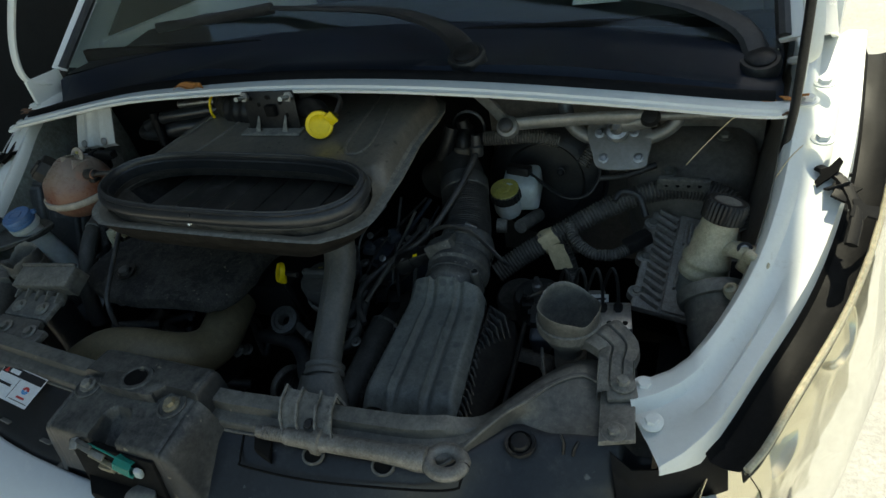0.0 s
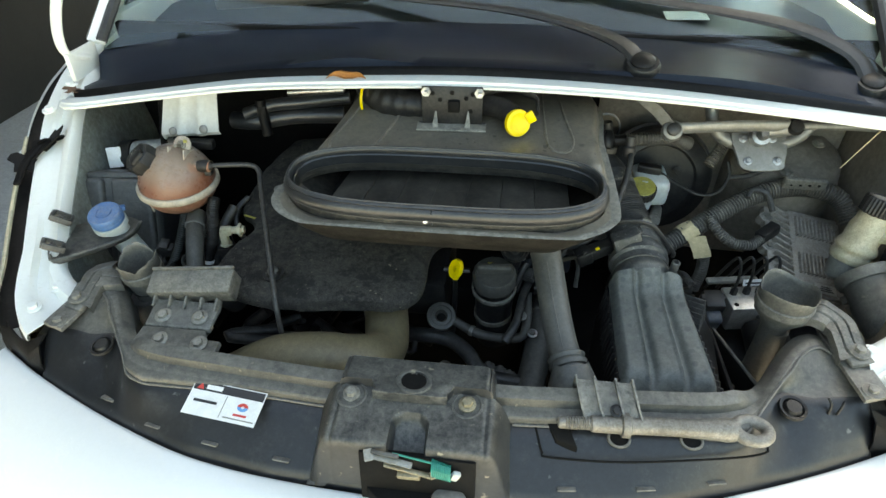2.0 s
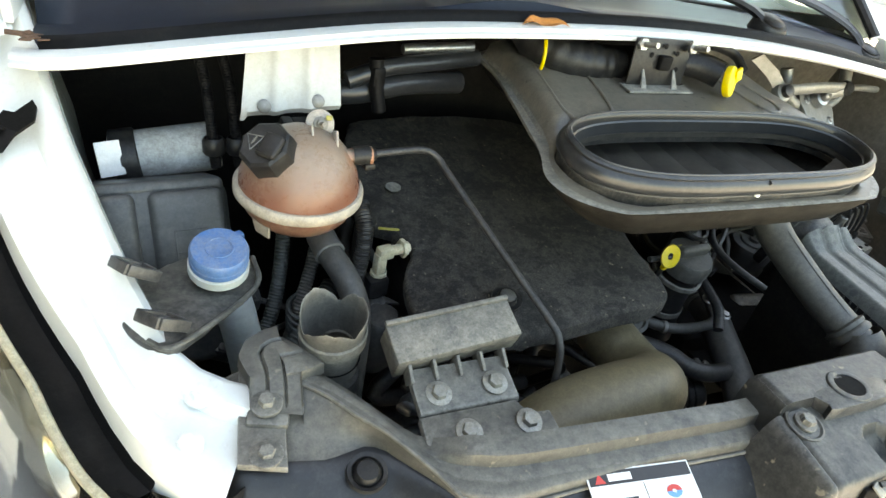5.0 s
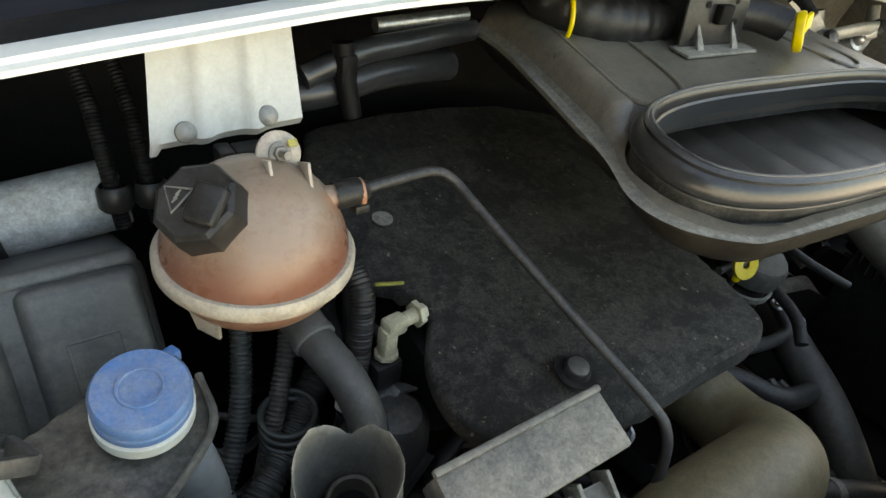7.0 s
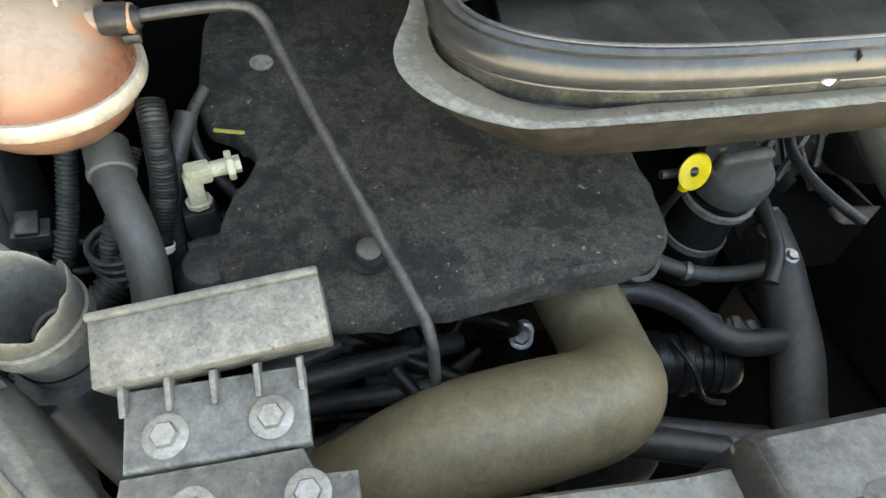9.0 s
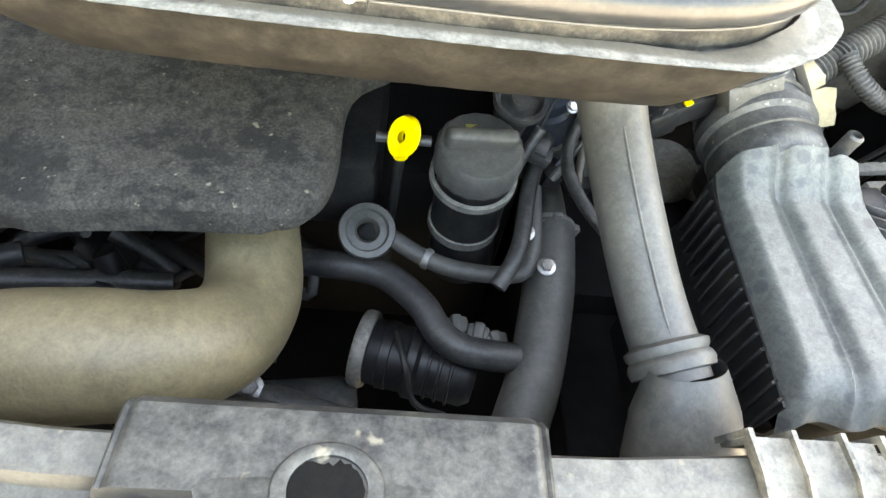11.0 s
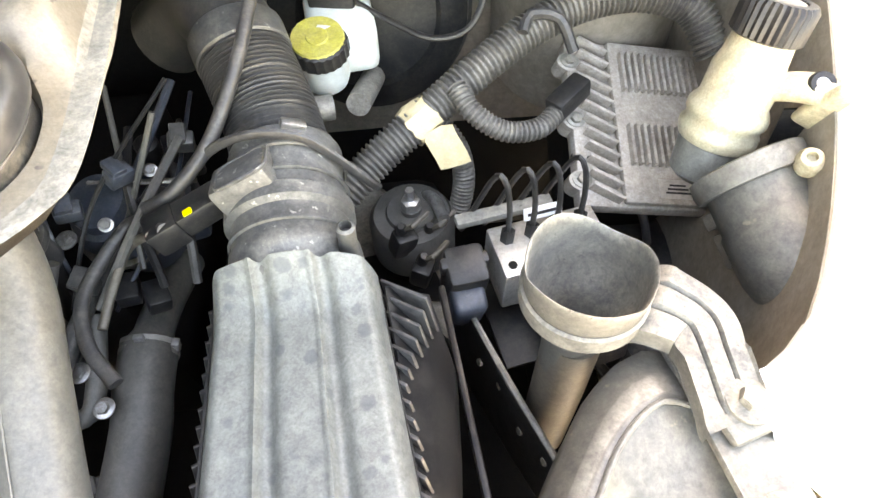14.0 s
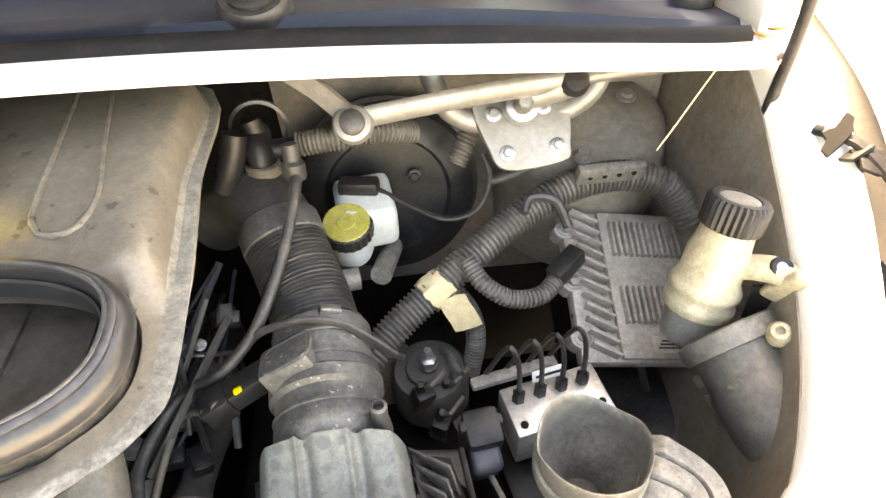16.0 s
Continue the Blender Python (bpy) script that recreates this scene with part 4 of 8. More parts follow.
for bx, m_ in ((-0.091, M_BOX_DUSTY), (0.075, M_OLIVE)):
    part("dish", lathe([(0.0225, -0.003), (0.022, 0.0012), (0.0195, 0.002), (0.0175, 0.0002), (0, 0.0002)], (bx, -0.0385, 0.8970), (0, -0.17, 1), 28), M_CATCH, catch)
    part("bolt", hex_bolt((bx, -0.0385, 0.898), (0, -0.17, 1), 0.0082, 1.5, 0.010), m_, catch)
# Solid black block, proud of the face, painted to read as an opening.
part("well", join(box((0.160, 0.010, 0.100), (0.014, -0.1155, 0.822), (-7, 0, 0), 0.002), prism([(-0.062, -0.104), (0.092, -0.104), (0.090, -0.142), (0.050, -0.150), (-0.030, -0.146), (-0.058, -0.124)], 0.770, 0.806, 0.003)), M_BLACK_DEEP, catch, "black block standing in for the catch's shaded well")
part("lever", join(box((0.060, 0.009, 0.0035), (-0.020, -0.119, 0.868), (24, 3, -8), 0.0012), box((0.012, 0.016, 0.003), (-0.051, -0.117, 0.872), (30, 0, 20), 0.001)), M_ZINC, catch, "worn steel catch lever")
part("lever", join(box((0.070, 0.007, 0.005), (0.004, -0.121, 0.852), (10, 6, -6), 0.0015), box((0.032, 0.010, 0.010), (0.004, -0.122, 0.843), (10, -8, -4), 0.002), box((0.010, 0.010, 0.008), (0.038, -0.124, 0.852), (20, 10, 30), 0.002)), M_OLIVE, catch)
part("lever", box((0.040, 0.006, 0.004), (-0.028, -0.117, 0.878), (20, -6, -10), 0.0012), M_CATCH, catch)
sp = [Vector((0.036 + 0.0026 * i / 8, -0.121, 0.864 - 0.0008 * i / 8)) + Vector((0, 0.0105 * math.cos(i * math.pi / 4), 0.0105 * math.sin(i * math.pi / 4))) for i in range(78)]
part("spring", join(sweep(sp, 0.0015, 6), tube([(0.036, -0.121, 0.8745), (0.010, -0.118, 0.876), (-0.018, -0.116, 0.880)], 0.0014, 6)), M_GREEN, catch, "green coil spring")
part("tab", prism(smooth2d([(0.037, -0.128), (0.046, -0.120), (0.070, -0.119), (0.082, -0.127), (0.081, -0.142), (0.066, -0.152), (0.046, -0.150), (0.037, -0.140)], 3), 0.812, 0.816, 0.0012), M_ALU_CLEAN, catch, "pale rounded metal tab")
part("stop", box((0.012, 0.008, 0.020), (0.067, -0.122, 0.852), (10, 20, 10), 0.003), M_MILKY, catch, "pale plastic stop")

# sticker
sticker = thing("sticker", (-0.295, -0.05, 0.838), "white maker's sticker with a black band on the front panel", "sticker")
ST = pose(-0.292, -0.041, 0.8520, 17, 0, -7) @ Matrix.Scale(0.89, 4)
SQ = 0.74


def on_sticker(w, h, x, y, z=0.0006, t=0.0006):
    b = box((w, h * SQ, t), (0, 0, 0), bevel=0)
    bmesh.ops.transform(b, verts=b.verts[:], matrix=ST @ Matrix.Translation((x, y * SQ, z)))
    return b


part("paper", on_sticker(0.136, 0.082, 0, 0), M_PAPER, sticker)
part("band", on_sticker(0.132, 0.020, 0, 0.0285, 0.0012), M_INK, sticker)
tri_ = bmesh.new()
for p in ((-0.060, 0.021), (-0.046, 0.021), (-0.053, 0.0355)):
    tri_.verts.new(ST @ Vector((p[0], p[1] * SQ, 0.0020)))
tri_.faces.new(tri_.verts[:])
part("warning_sign", tri_, M_RED, sticker, smooth=0)
part("print_bar", on_sticker(0.030, 0.011, -0.027, 0.0285, 0.0018, 0.0004), M_PAPER, sticker)
part("print_bar", on_sticker(0.044, 0.0065, -0.034, -0.006, 0.0012), M_INK, sticker)
part("divider", on_sticker(0.001, 0.052, 0.001, -0.010, 0.0012), M_BOX_DUSTY, sticker)
for k, m_ in ((0, M_SKYBLUE), (1, M_RED)):
    r = lathe([(0.003, 0), (0.0098, 0), (0.0098, 0.0006), (0.003, 0.0006)], (0, 0, 0), (0, 0, 1), 24)
    keep = [f for f in r.faces if (f.calc_center_median().y > 0) == (k == 1)]
    bmesh.ops.delete(r, geom=[f for f in r.faces if f not in keep], context="FACES")
    bmesh.ops.transform(r, verts=r.verts[:], matrix=ST @ Matrix.Translation((0.036, -0.002, 0.0012)) @ Matrix.Diagonal((1, SQ, 1, 1)))
    part("emblem", r, m_, sticker, smooth=0)
part("print_bar", on_sticker(0.024, 0.005, 0.036, -0.022, 0.0012), M_RED, sticker)
part("print_bar", on_sticker(0.056, 0.0025, 0.036, -0.032, 0.0012), M_BOX_DUSTY, sticker)

# towing eye lying in its recess
tray = thing("tool_recess", (0.33, -0.04, 0.84), "black moulded recess of the front panel", "recess")
part("rim", tube([(0.168, -0.010, 0.8555), (0.176, -0.035, 0.845), (0.184, -0.058, 0.834), (0.195, -0.063, 0.832), (0.30, -0.058, 0.832), (0.44, -0.038, 0.837), (0.490, -0.026, 0.840), (0.496, -0.018, 0.844), (0.497, 0.010, 0.8545)], 0.0017, 8, 0.006), M_BLACK_DEEP, tray, "dark joint round the recess")
# Each hole is a black disc on the surface, its depth only painted.
for hx, hy in ((0.291, -0.031), (0.392, -0.022)):
    part("hole_shade", lathe([(0.013, 0), (0, 0.0006)], (hx, hy, 0.8475), (0, -0.35, 1), 24, squash=0.8), M_BLACK_DEEP, tray)
    part("hole_rim", lathe([(0.0125, 0.0), (0.0135, 0.0022), (0.016, 0.002), (0.017, -0.001)], (hx, hy, 0.8472), (0, -0.35, 1), 28, squash=0.8), M_PANEL_DUSTY, tray)
# Raised black prism in place of a cut, coloured as its shade.
part("cut_out", prism([(0.190, -0.021), (0.201, 0.004), (0.216, -0.008), (0.222, -0.026), (0.232, -0.051), (0.202, -0.043)], 0.838, 0.8515, 0.001, 1, lambda x, y: 0.30 * (y + 0.030)), M_BLACK_DEEP, tray, "ragged black patch painted as a shaded cut-out at the shank")
part("broken_clip", join(tube([(0.606, 0.060, 0.836), (0.607, 0.064, 0.852), (0.602, 0.070, 0.860)], 0.0022, 6), tube([(0.618, 0.060, 0.836), (0.621, 0.062, 0.851), (0.625, 0.068, 0.856)], 0.0022, 6)), M_BLACK, tray, "broken plastic clip")
eye = thing("towing_eye", (0.33, -0.045, 0.85), "worn grey steel towing eye lying in the front panel", "towing eye")
E0 = Vector((0.203, -0.027, 0.866))
E1 = Vector((0.494, -0.004, 0.859))
d_ = (E1 - E0).normalized()
part("shank", lathe([(0, 0), (0.0075, 0.001), (0.009, 0.004), (0.0085, 0.012), (0.0085, 0.045), (0.012, 0.048), (0.013, 0.085), (0.014, 0.10), (0.0125, 0.11), (0.0125, 0.17), (0.0135, 0.21), (0.017, 0.235), (0.016, 0.247), (0, 0.25)], E0, d_, 20), M_GREYCAST, eye)
for k in range(9):
    part("thread", lathe([(0.0086, -0.0016), (0.0100, 0), (0.0086, 0.0016)], E0 + d_ * (0.012 + 0.0038 * k), d_, 18), M_GREYCAST, eye)
part("collar", lathe([(0.012, 0), (0.0175, 0.002), (0.018, 0.012), (0.0125, 0.015)], E0 + d_ * 0.088, d_, 20), M_GREYCAST, eye)
rg = [E1 + Vector((-0.020 + 0.0225 * math.cos(a), 0.018 * math.sin(a), 0)) for a in [2 * math.pi * i / 36 for i in range(37)]]
part("ring", sweep(rg, 0.0092, 12, cap=False), M_GREYCAST, eye)

# pipe bracket on the panel
brk = thing("pipe_bracket", (0.235, 0.02, 0.86), "dusty ribbed plastic pipe bracket on the front panel", "bracket")
part("saddle", sheet([[(x, 0.040, 0.868), (x, 0.031, 0.895), (x + 0.003, 0.008, 0.891), (x + 0.008, -0.010, 0.878), (x + 0.013, -0.022, 0.866)] for x in (0.228, 0.25, 0.27, 0.29, 0.306)], 0.004), M_PANEL_DUSTY, brk, smooth=50)
for x in (0.226, 0.252, 0.282, 0.306):
    part("rib", sheet([[(x + dx, 0.043, 0.866), (x + dx, 0.033, 0.902), (x + dx + 0.003, 0.008, 0.898), (x + dx + 0.009, -0.012, 0.884), (x + dx + 0.018, -0.026, 0.868)] for dx in (0, 0.003)], 0.004), M_PANEL_DUSTY, brk)
part("stud", hex_bolt((0.284, -0.010, 0.881), (0, -0.5, 0.9), 0.006), M_BLACK, brk)

# four-bolt bracket with its box
fb = thing("radiator_mount", (-0.43, 0.12, 0.86), "dusty black radiator mount with four zinc bolts", "mount")
MT = pose(-0.428, 0.164, 0.905, 22, -4, 3)
b_ = box((0.150, 0.046, 0.020), (0, 0, 0), bevel=0.003)
bmesh.ops.transform(b_, verts=b_.verts[:], matrix=MT)
part("top_slab", b_, M_BOX_DUSTY, fb, "dusty grey plastic slab")
b_ = join(box((0.150, 0.006, 0.024), (0, -0.020, -0.014), bevel=0.002), box((0.006, 0.046, 0.026), (0.072, 0, -0.015), bevel=0.002), box((0.006, 0.046, 0.026), (-0.072, 0, -0.015), bevel=0.002), box((0.150, 0.006, 0.008), (0, 0.024, 0.010), bevel=0.002))
bmesh.ops.transform(b_, verts=b_.verts[:], matrix=MT)
part("skirt", b_, M_PANEL_DUSTY, fb)
part("upper_plate", prism([(-0.488, 0.092), (-0.372, 0.092), (-0.372, 0.142), (-0.488, 0.142)], 0.860, 0.872, 0.003, 2, lambda x, y: 0.28 * (y - 0.10)), M_PANEL_DUSTY, fb)
part("lower_plate", prism([(-0.495, 0.034), (-0.345, 0.034), (-0.345, 0.070), (-0.37, 0.072), (-0.378, 0.09), (-0.490, 0.09)], 0.850, 0.864, 0.004, 2, lambda x, y: 0.12 * (y - 0.05)), M_PANEL_DUSTY, fb)
for k in range(5):
    x = -0.487 + 0.028 * k
    part("fin", box((0.004, 0.022, 0.022), (x, 0.138, 0.880), (35, 0, 0), 0.001), M_BOX_DUSTY, fb)
for bx, by, bz in ((-0.462, 0.110, 0.874), (-0.396, 0.110, 0.876), (-0.446, 0.062, 0.866), (-0.377, 0.060, 0.866)):
    part("bolt", hex_bolt((bx, by, bz), (0, -0.25, 1), 0.0088, 1.65, 0.008), M_ZINC, fb, "dull zinc bolt")

# ---- air intake box with its oval mouth ----
intake = thing("air_intake_box", (0.0, 0.38, 0.97), "dusty grey-brown plastic air box with a black oval mouth seal", "air box")
OC, OA, OB = Vector((0.002, 0.280, 1.080)), 0.262, 0.079
TILT = Matrix.Rotation(radians(8.0), 4, "X")
NOV = 128


def oval(a, b, h, n=NOV):
    """A long rounded loop in the tilted plane of the mouth, h above it, with even steps."""
    raw = []
    for i in range(1441):
        q = 2 * math.pi * i / 1440
        c, s_ = math.cos(q), math.sin(q)
        raw.append((a * math.copysign(abs(c) ** 0.55, c), b * math.copysign(abs(s_) ** 0.80, s_)))
    d = np.concatenate([[0], np.cumsum(np.hypot(*np.diff(np.array(raw), axis=0).T))])
    at = np.linspace(0, d[-1], n, endpoint=False)
    xs, ys = np.interp(at, d, [p[0] for p in raw]), np.interp(at, d, [p[1] for p in raw])
    return [OC + (TILT @ Vector((float(x), float(y), h))) for x, y in zip(xs, ys)]


# outline of the shell in plan, met by rays from the middle of the mouth
SHELL = smooth2d([(-0.290, 0.275), (-0.278, 0.230), (-0.238, 0.200), (-0.19, 0.1915), (0.0, 0.190), (0.20, 0.1925), (0.240, 0.202), (0.278, 0.232), (0.293, 0.280), (0.280, 0.47), (0.258, 0.64), (0.0, 0.655), (-0.215, 0.645), (-0.228, 0.55), (-0.264, 0.35)], 8)
ang = np.array([math.atan2(y - OC.y, x - OC.x) for x, y in SHELL])
rad = np.array([math.hypot(y - OC.y, x - OC.x) for x, y in SHELL])
srt = np.argsort(ang)
ang, rad = ang[srt], rad[srt]
ang, rad = np.concatenate([ang - 2 * math.pi, ang, ang + 2 * math.pi]), np.concatenate([rad] * 3)
flange_z = lambda y: 1.032 + 0.095 * (y - 0.18)
wall = oval(OA, OB, -0.045)


def shell_loop(inset, share, lift):
    pts = []
    for w in wall:
        a = math.atan2(w.y - OC.y, w.x - OC.x)
        ro, ri = float(np.interp(a, ang, rad)), math.hypot(w.y - OC.y, w.x - OC.x)
        gap = max(0.004, ro - ri)
        r = ro - min(inset, gap * share)
        x, y = OC.x + r * math.cos(a), OC.y + r * math.sin(a)
        pts.append(Vector((x, y, flange_z(y) + lift * min(1.0, (gap / 0.07) ** 2) * min(1.0, max(0.0, (y - 0.22) / 0.10)))))
    return pts


top_loops = [shell_loop(0.002, 0.05, -0.007), shell_loop(0.0, 0.0, -0.005), shell_loop(0.0, 0.0, 0.0), shell_loop(0.012, 0.42, 0.001), shell_loop(0.016, 0.55, 0.006), shell_loop(0.024, 0.7, 0.026), shell_loop(0.036, 0.85, 0.034)]
top_loops += [[p.lerp(Vector((w.x, w.y, w.z + 0.002 + max(0.0, min(0.032, p.z - 0.012 - w.z)) * min(1.0, max(0.0, (w.y - OC.y) / 0.06)))), t) for p, w in zip(top_loops[-1], wall)] for t in (0.25, 0.5, 0.75, 0.92, 1.0)]
part("upper_shell", sheet(top_loops[4:], 0, closed=True), M_DUCT, intake, "dusty tan-grey upper shell", smooth=50)
part("edge_flange", sheet(top_loops[:5], 0, closed=True), M_DUCT_EDGE, intake, "pale worn flange edge", smooth=40)
# Lower skin of the box, painted darker than the top as if shaded.
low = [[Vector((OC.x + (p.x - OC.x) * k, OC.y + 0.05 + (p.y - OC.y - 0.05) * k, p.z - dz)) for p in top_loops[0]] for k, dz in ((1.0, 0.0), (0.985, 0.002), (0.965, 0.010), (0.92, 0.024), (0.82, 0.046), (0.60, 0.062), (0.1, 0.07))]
part("lower_shell", sheet(low, 0, closed=True), M_UNDER, intake, "dusty underside, coloured dark for its shade", smooth=50)
prof = [(0.004, -0.052), (0.004, -0.043), (0.0005, -0.041), (0.0005, -0.0245), (0.003, -0.0235), (0.0065, -0.020), (0.008, -0.0145), (0.007, -0.008), (0.004, -0.0035), (0.0015, -0.0015), (0.0025, 0.002), (0.0005, 0.0045), (-0.003, 0.005), (-0.0055, 0.003), (-0.007, -0.002), (-0.009, -0.012), (-0.010, -0.030)]
part("mouth_seal", sheet([oval(OA + d, OB + d, h) for d, h in prof[3:]], 0, closed=True), M_SEAL, intake, "black rubber lip seal", smooth=50)
part("mouth_base", sheet([oval(OA + d, OB + d, h) for d, h in prof[:4]], 0, closed=True), M_COLLAR, intake, "dusty dark moulded collar", smooth=40)
# The M_LIP beads draw thin highlight lines along the seal.
for name_, d_, h_, r_, m_ in (("lip_bead", -0.0035, 0.0045, 0.0017, M_LIP), ("groove_bead", 0.0025, -0.0245, 0.0012, M_LIP), ("base_bead", 0.006, -0.043, 0.0018, M_COLLAR)):
    ring_ = oval(OA + d_, OB + d_, h_)
    part(name_, sweep(ring_ + ring_[:1], r_, 8, cap=False), m_, intake, "pale worn rubber bead, also drawing the lip's highlight" if m_ is M_LIP else "")
part("inner_band", sheet([oval(OA - 0.0095, OB - 0.0095, -0.006), oval(OA - 0.0115, OB - 0.0115, -0.008), oval(OA - 0.0120, OB - 0.0120, -0.024), oval(OA - 0.010, OB - 0.010, -0.026)], 0, closed=True), M_SEAL, intake, "scuffed inner band of the seal", smooth=40)
# inside of the mouth
wall_ = [oval(OA - 0.011, OB - 0.011, -0.02), oval(OA - 0.010, OB - 0.010, -0.034)]
wall_.append([p if q.y > OC.y + 0.012 else q for p, q in zip(wall_[1], oval(OA - 0.050, OB - 0.018, -0.062))])
part("throat", sheet(wall_, 0, closed=True), M_THROAT, intake, "dark throat", smooth=50)
for k in range(7):
    x0 = -0.214 + 0.0615 * k
    rows = []
    for j in range(9):
        v = j / 8
        lean = 0.030 * v
        rows.append([OC + TILT @ Vector((x0 + lean * (1 - k / 5) + 0.0605 * u, -0.066 + 0.210 * v, -0.056 - 0.022 * v + 0.003 * u + 0.0030 * math.sin(u * 3.14) - (0.004 if u in (0.0, 1.0) else 0))) for u in (0.0, 0.02, 0.3, 0.6, 0.98, 1.0)])
    part("slat", sheet(rows, 0), M_THROAT, intake, smooth=30)
# Two black sheets paint the shade in the slat gaps and duct.
part("throat_floor", sheet([[OC + TILT @ Vector((x, y, -0.063 - 0.105 * (y + 0.07))) for x in (-0.208, 0.208)] for y in (-0.060, 0.150)], 0), M_BLACK_DEEP, intake, "black sheet painted as the shade under the slats")
part("throat_back", sheet([[OC + TILT @ Vector((x, 0.150, h)) for x in (-0.205, 0.205)] for h in (-0.086, -0.030)], 0), M_BLACK_DEEP, intake, "black sheet painted as the duct's shaded depth")
part("pip", lathe([(0, 0), (0.004, 0), (0.004, 0.003), (0, 0.004)], OC + TILT @ Vector((-0.018, -OB - 0.003, -0.022)), (0, -1, 0.3), 12), M_PAPER, intake, "small white pip")
part("seam", box((0.002, 0.006, 0.03), OC + TILT @ Vector((-0.008, -OB - 0.002, -0.016)), (16, 0, 0), 0.0005), M_SEAL, intake)
for ring_ in ([(-0.176, 0.60), (-0.190, 0.52), (-0.205, 0.44), (-0.216, 0.375), (-0.205, 0.350), (-0.180, 0.352), (-0.140, 0.372), (-0.120, 0.43), (-0.108, 0.50), (-0.100, 0.60)], [(0.190, 0.60), (0.205, 0.50), (0.218, 0.42), (0.205, 0.385), (0.175, 0.40), (0.165, 0.50), (0.160, 0.60)]):
    part("raised_line", tube([(x, y, flange_z(y) + 0.0325) for x, y in ring_], 0.0028, 8, 0.01), M_DUCT, intake)

# connector plate and yellow caps on the air box
cp = thing("connector_plate", (0.0, 0.44, 1.09), "black steel connector plate with two studs on the air box", "bracket plate")
part("plate", join(box((0.112, 0.004, 0.078), (-0.004, 0.440, 1.123), (-6, 0, 2), 0.002), box((0.125, 0.004, 0.010), (-0.004, 0.438, 1.090), (-6, 0, 2), 0.0015)), M_BLACK, cp)
part("foot", box((0.128, 0.030, 0.004), (-0.004, 0.427, 1.0905), (5.4, 0, 2), 0.0015), M_DUCT_EDGE, cp, "dusty foot of the plate")
for x in (-0.051, 0.046):
    part("stud", join(tube([(x, 0.445, 1.151), (x + 0.003, 0.408, 1.160)], 0.0042, 8), lathe([(0, 0), (0.009, 0), (0.009, 0.006), (0, 0.006)], (x, 0.438, 1.153), (0, -1, 0.2), 6)), M_STEEL, cp)
for x in (-0.034, 0.026):
    part("gusset", sheet([[(x - 0.008, 0.436, 1.089), (x + 0.008, 0.436, 1.089)], [(x - 0.006, 0.420, 1.090), (x + 0.006, 0.420, 1.090)], [(x - 0.001, 0.437, 1.118), (x + 0.001, 0.437, 1.118)]], 0.002), M_BOX_DUSTY, cp)
# Black discs on the plate paint the shade of its holes.
for hx, hz in ((-0.036, 1.118), (-0.040, 1.150), (0.030, 1.118), (0.034, 1.150), (-0.004, 1.152), (0.022, 1.142), (-0.026, 1.138)):
    part("hole_shade", lathe([(0.0042, 0), (0, 0.0004)], (hx, 0.4375, hz), (0, -1, 0.1), 10), M_BLACK_DEEP, cp)
part("socket", box((0.022, 0.012, 0.022), (0.0, 0.434, 1.128), (0, 0, 0), 0.003), M_BLACK_DEEP, cp)
filler = thing("yellow_capped_hose", (0.10, 0.46, 1.08), "black hose with a bright yellow cap", "hose")
part("hose", tube([(0.05, 0.475, 1.12), (0.085, 0.455, 1.122), (0.112, 0.428, 1.116)], 0.020, 16), M_BLACK, filler)
part("cap", lathe([(0, -0.004), (0.021, -0.004), (0.0240, -0.002), (0.0246, 0.004), (0.0232, 0.007), (0.018, 0.0075), (0.016, 0.006), (0, 0.006)], (0.116, 0.412, 1.113), (0.48, -0.83, 0.25), 32), M_YELLOW, filler, "bright yellow plastic cap")
part("cap_tab", box((0.016, 0.006, 0.022), (0.139, 0.418, 1.122), (0, -30, 14), 0.002), M_YELLOW, filler)
part("strap", tube([(0.15, 0.42, 1.128), (0.145, 0.45, 1.146), (0.09, 0.47, 1.152), (0.05, 0.47, 1.14)], 0.004, 8, 0.006, 2.0), M_BLACK, filler)
resv = thing("servo_hose", (-0.12, 0.48, 1.08), "fat black moulded hose with a yellow clip", "hose")
part("hose", tube([(-0.190, 0.575, 1.150), (-0.182, 0.540, 1.128), (-0.150, 0.508, 1.112), (-0.11, 0.494, 1.106), (-0.04, 0.49, 1.106)], lambda s, q: 0.024 + 0.008 * math.sin(q * 3.14) + 0.0012 * math.sin(q * 60), 22, 0.004), M_BLACK, resv)
part("clip", sweep([Vector((-0.178, 0.512, 1.108)) + Vector((0.008 * math.cos(a), 0.03 * math.cos(a), 0.033 * math.sin(a))) for a in [2 * math.pi * i / 28 for i in range(29)]], 0.0028, 8, cap=False), M_YELLOW, resv, "yellow ring clip")

# ---- engine cover and what lies round it ----
cover = thing("engine_cover", (-0.22, 0.42, 0.80), "black felt-like engine cover, dusty and speckled", "engine cover")
OUTC = smooth2d([(-0.436, 0.255), (-0.415, 0.222), (-0.36, 0.201), (-0.29, 0.194), (-0.20, 0.199), (-0.10, 0.207), (-0.055, 0.218), (-0.035, 0.255), (-0.03, 0.36), (0.02, 0.44), (0.03, 0.66), (-0.36, 0.70), (-0.425, 0.66), (-0.45, 0.56), (-0.452, 0.44), (-0.42, 0.405), (-0.402, 0.37), (-0.432, 0.31)], 5)


def cover_z(x, y):
    return 0.13 * (y - 0.25) - 0.10 * max(0, x + 0.14) ** 1 + 0.012 * math.sin((x + 0.4) * 7) - 0.55 * max(0, 0.225 - y)


part("pad", prism(OUTC, 0.842, 0.866, 0.007, 3, cover_z), M_FOAM, cover)
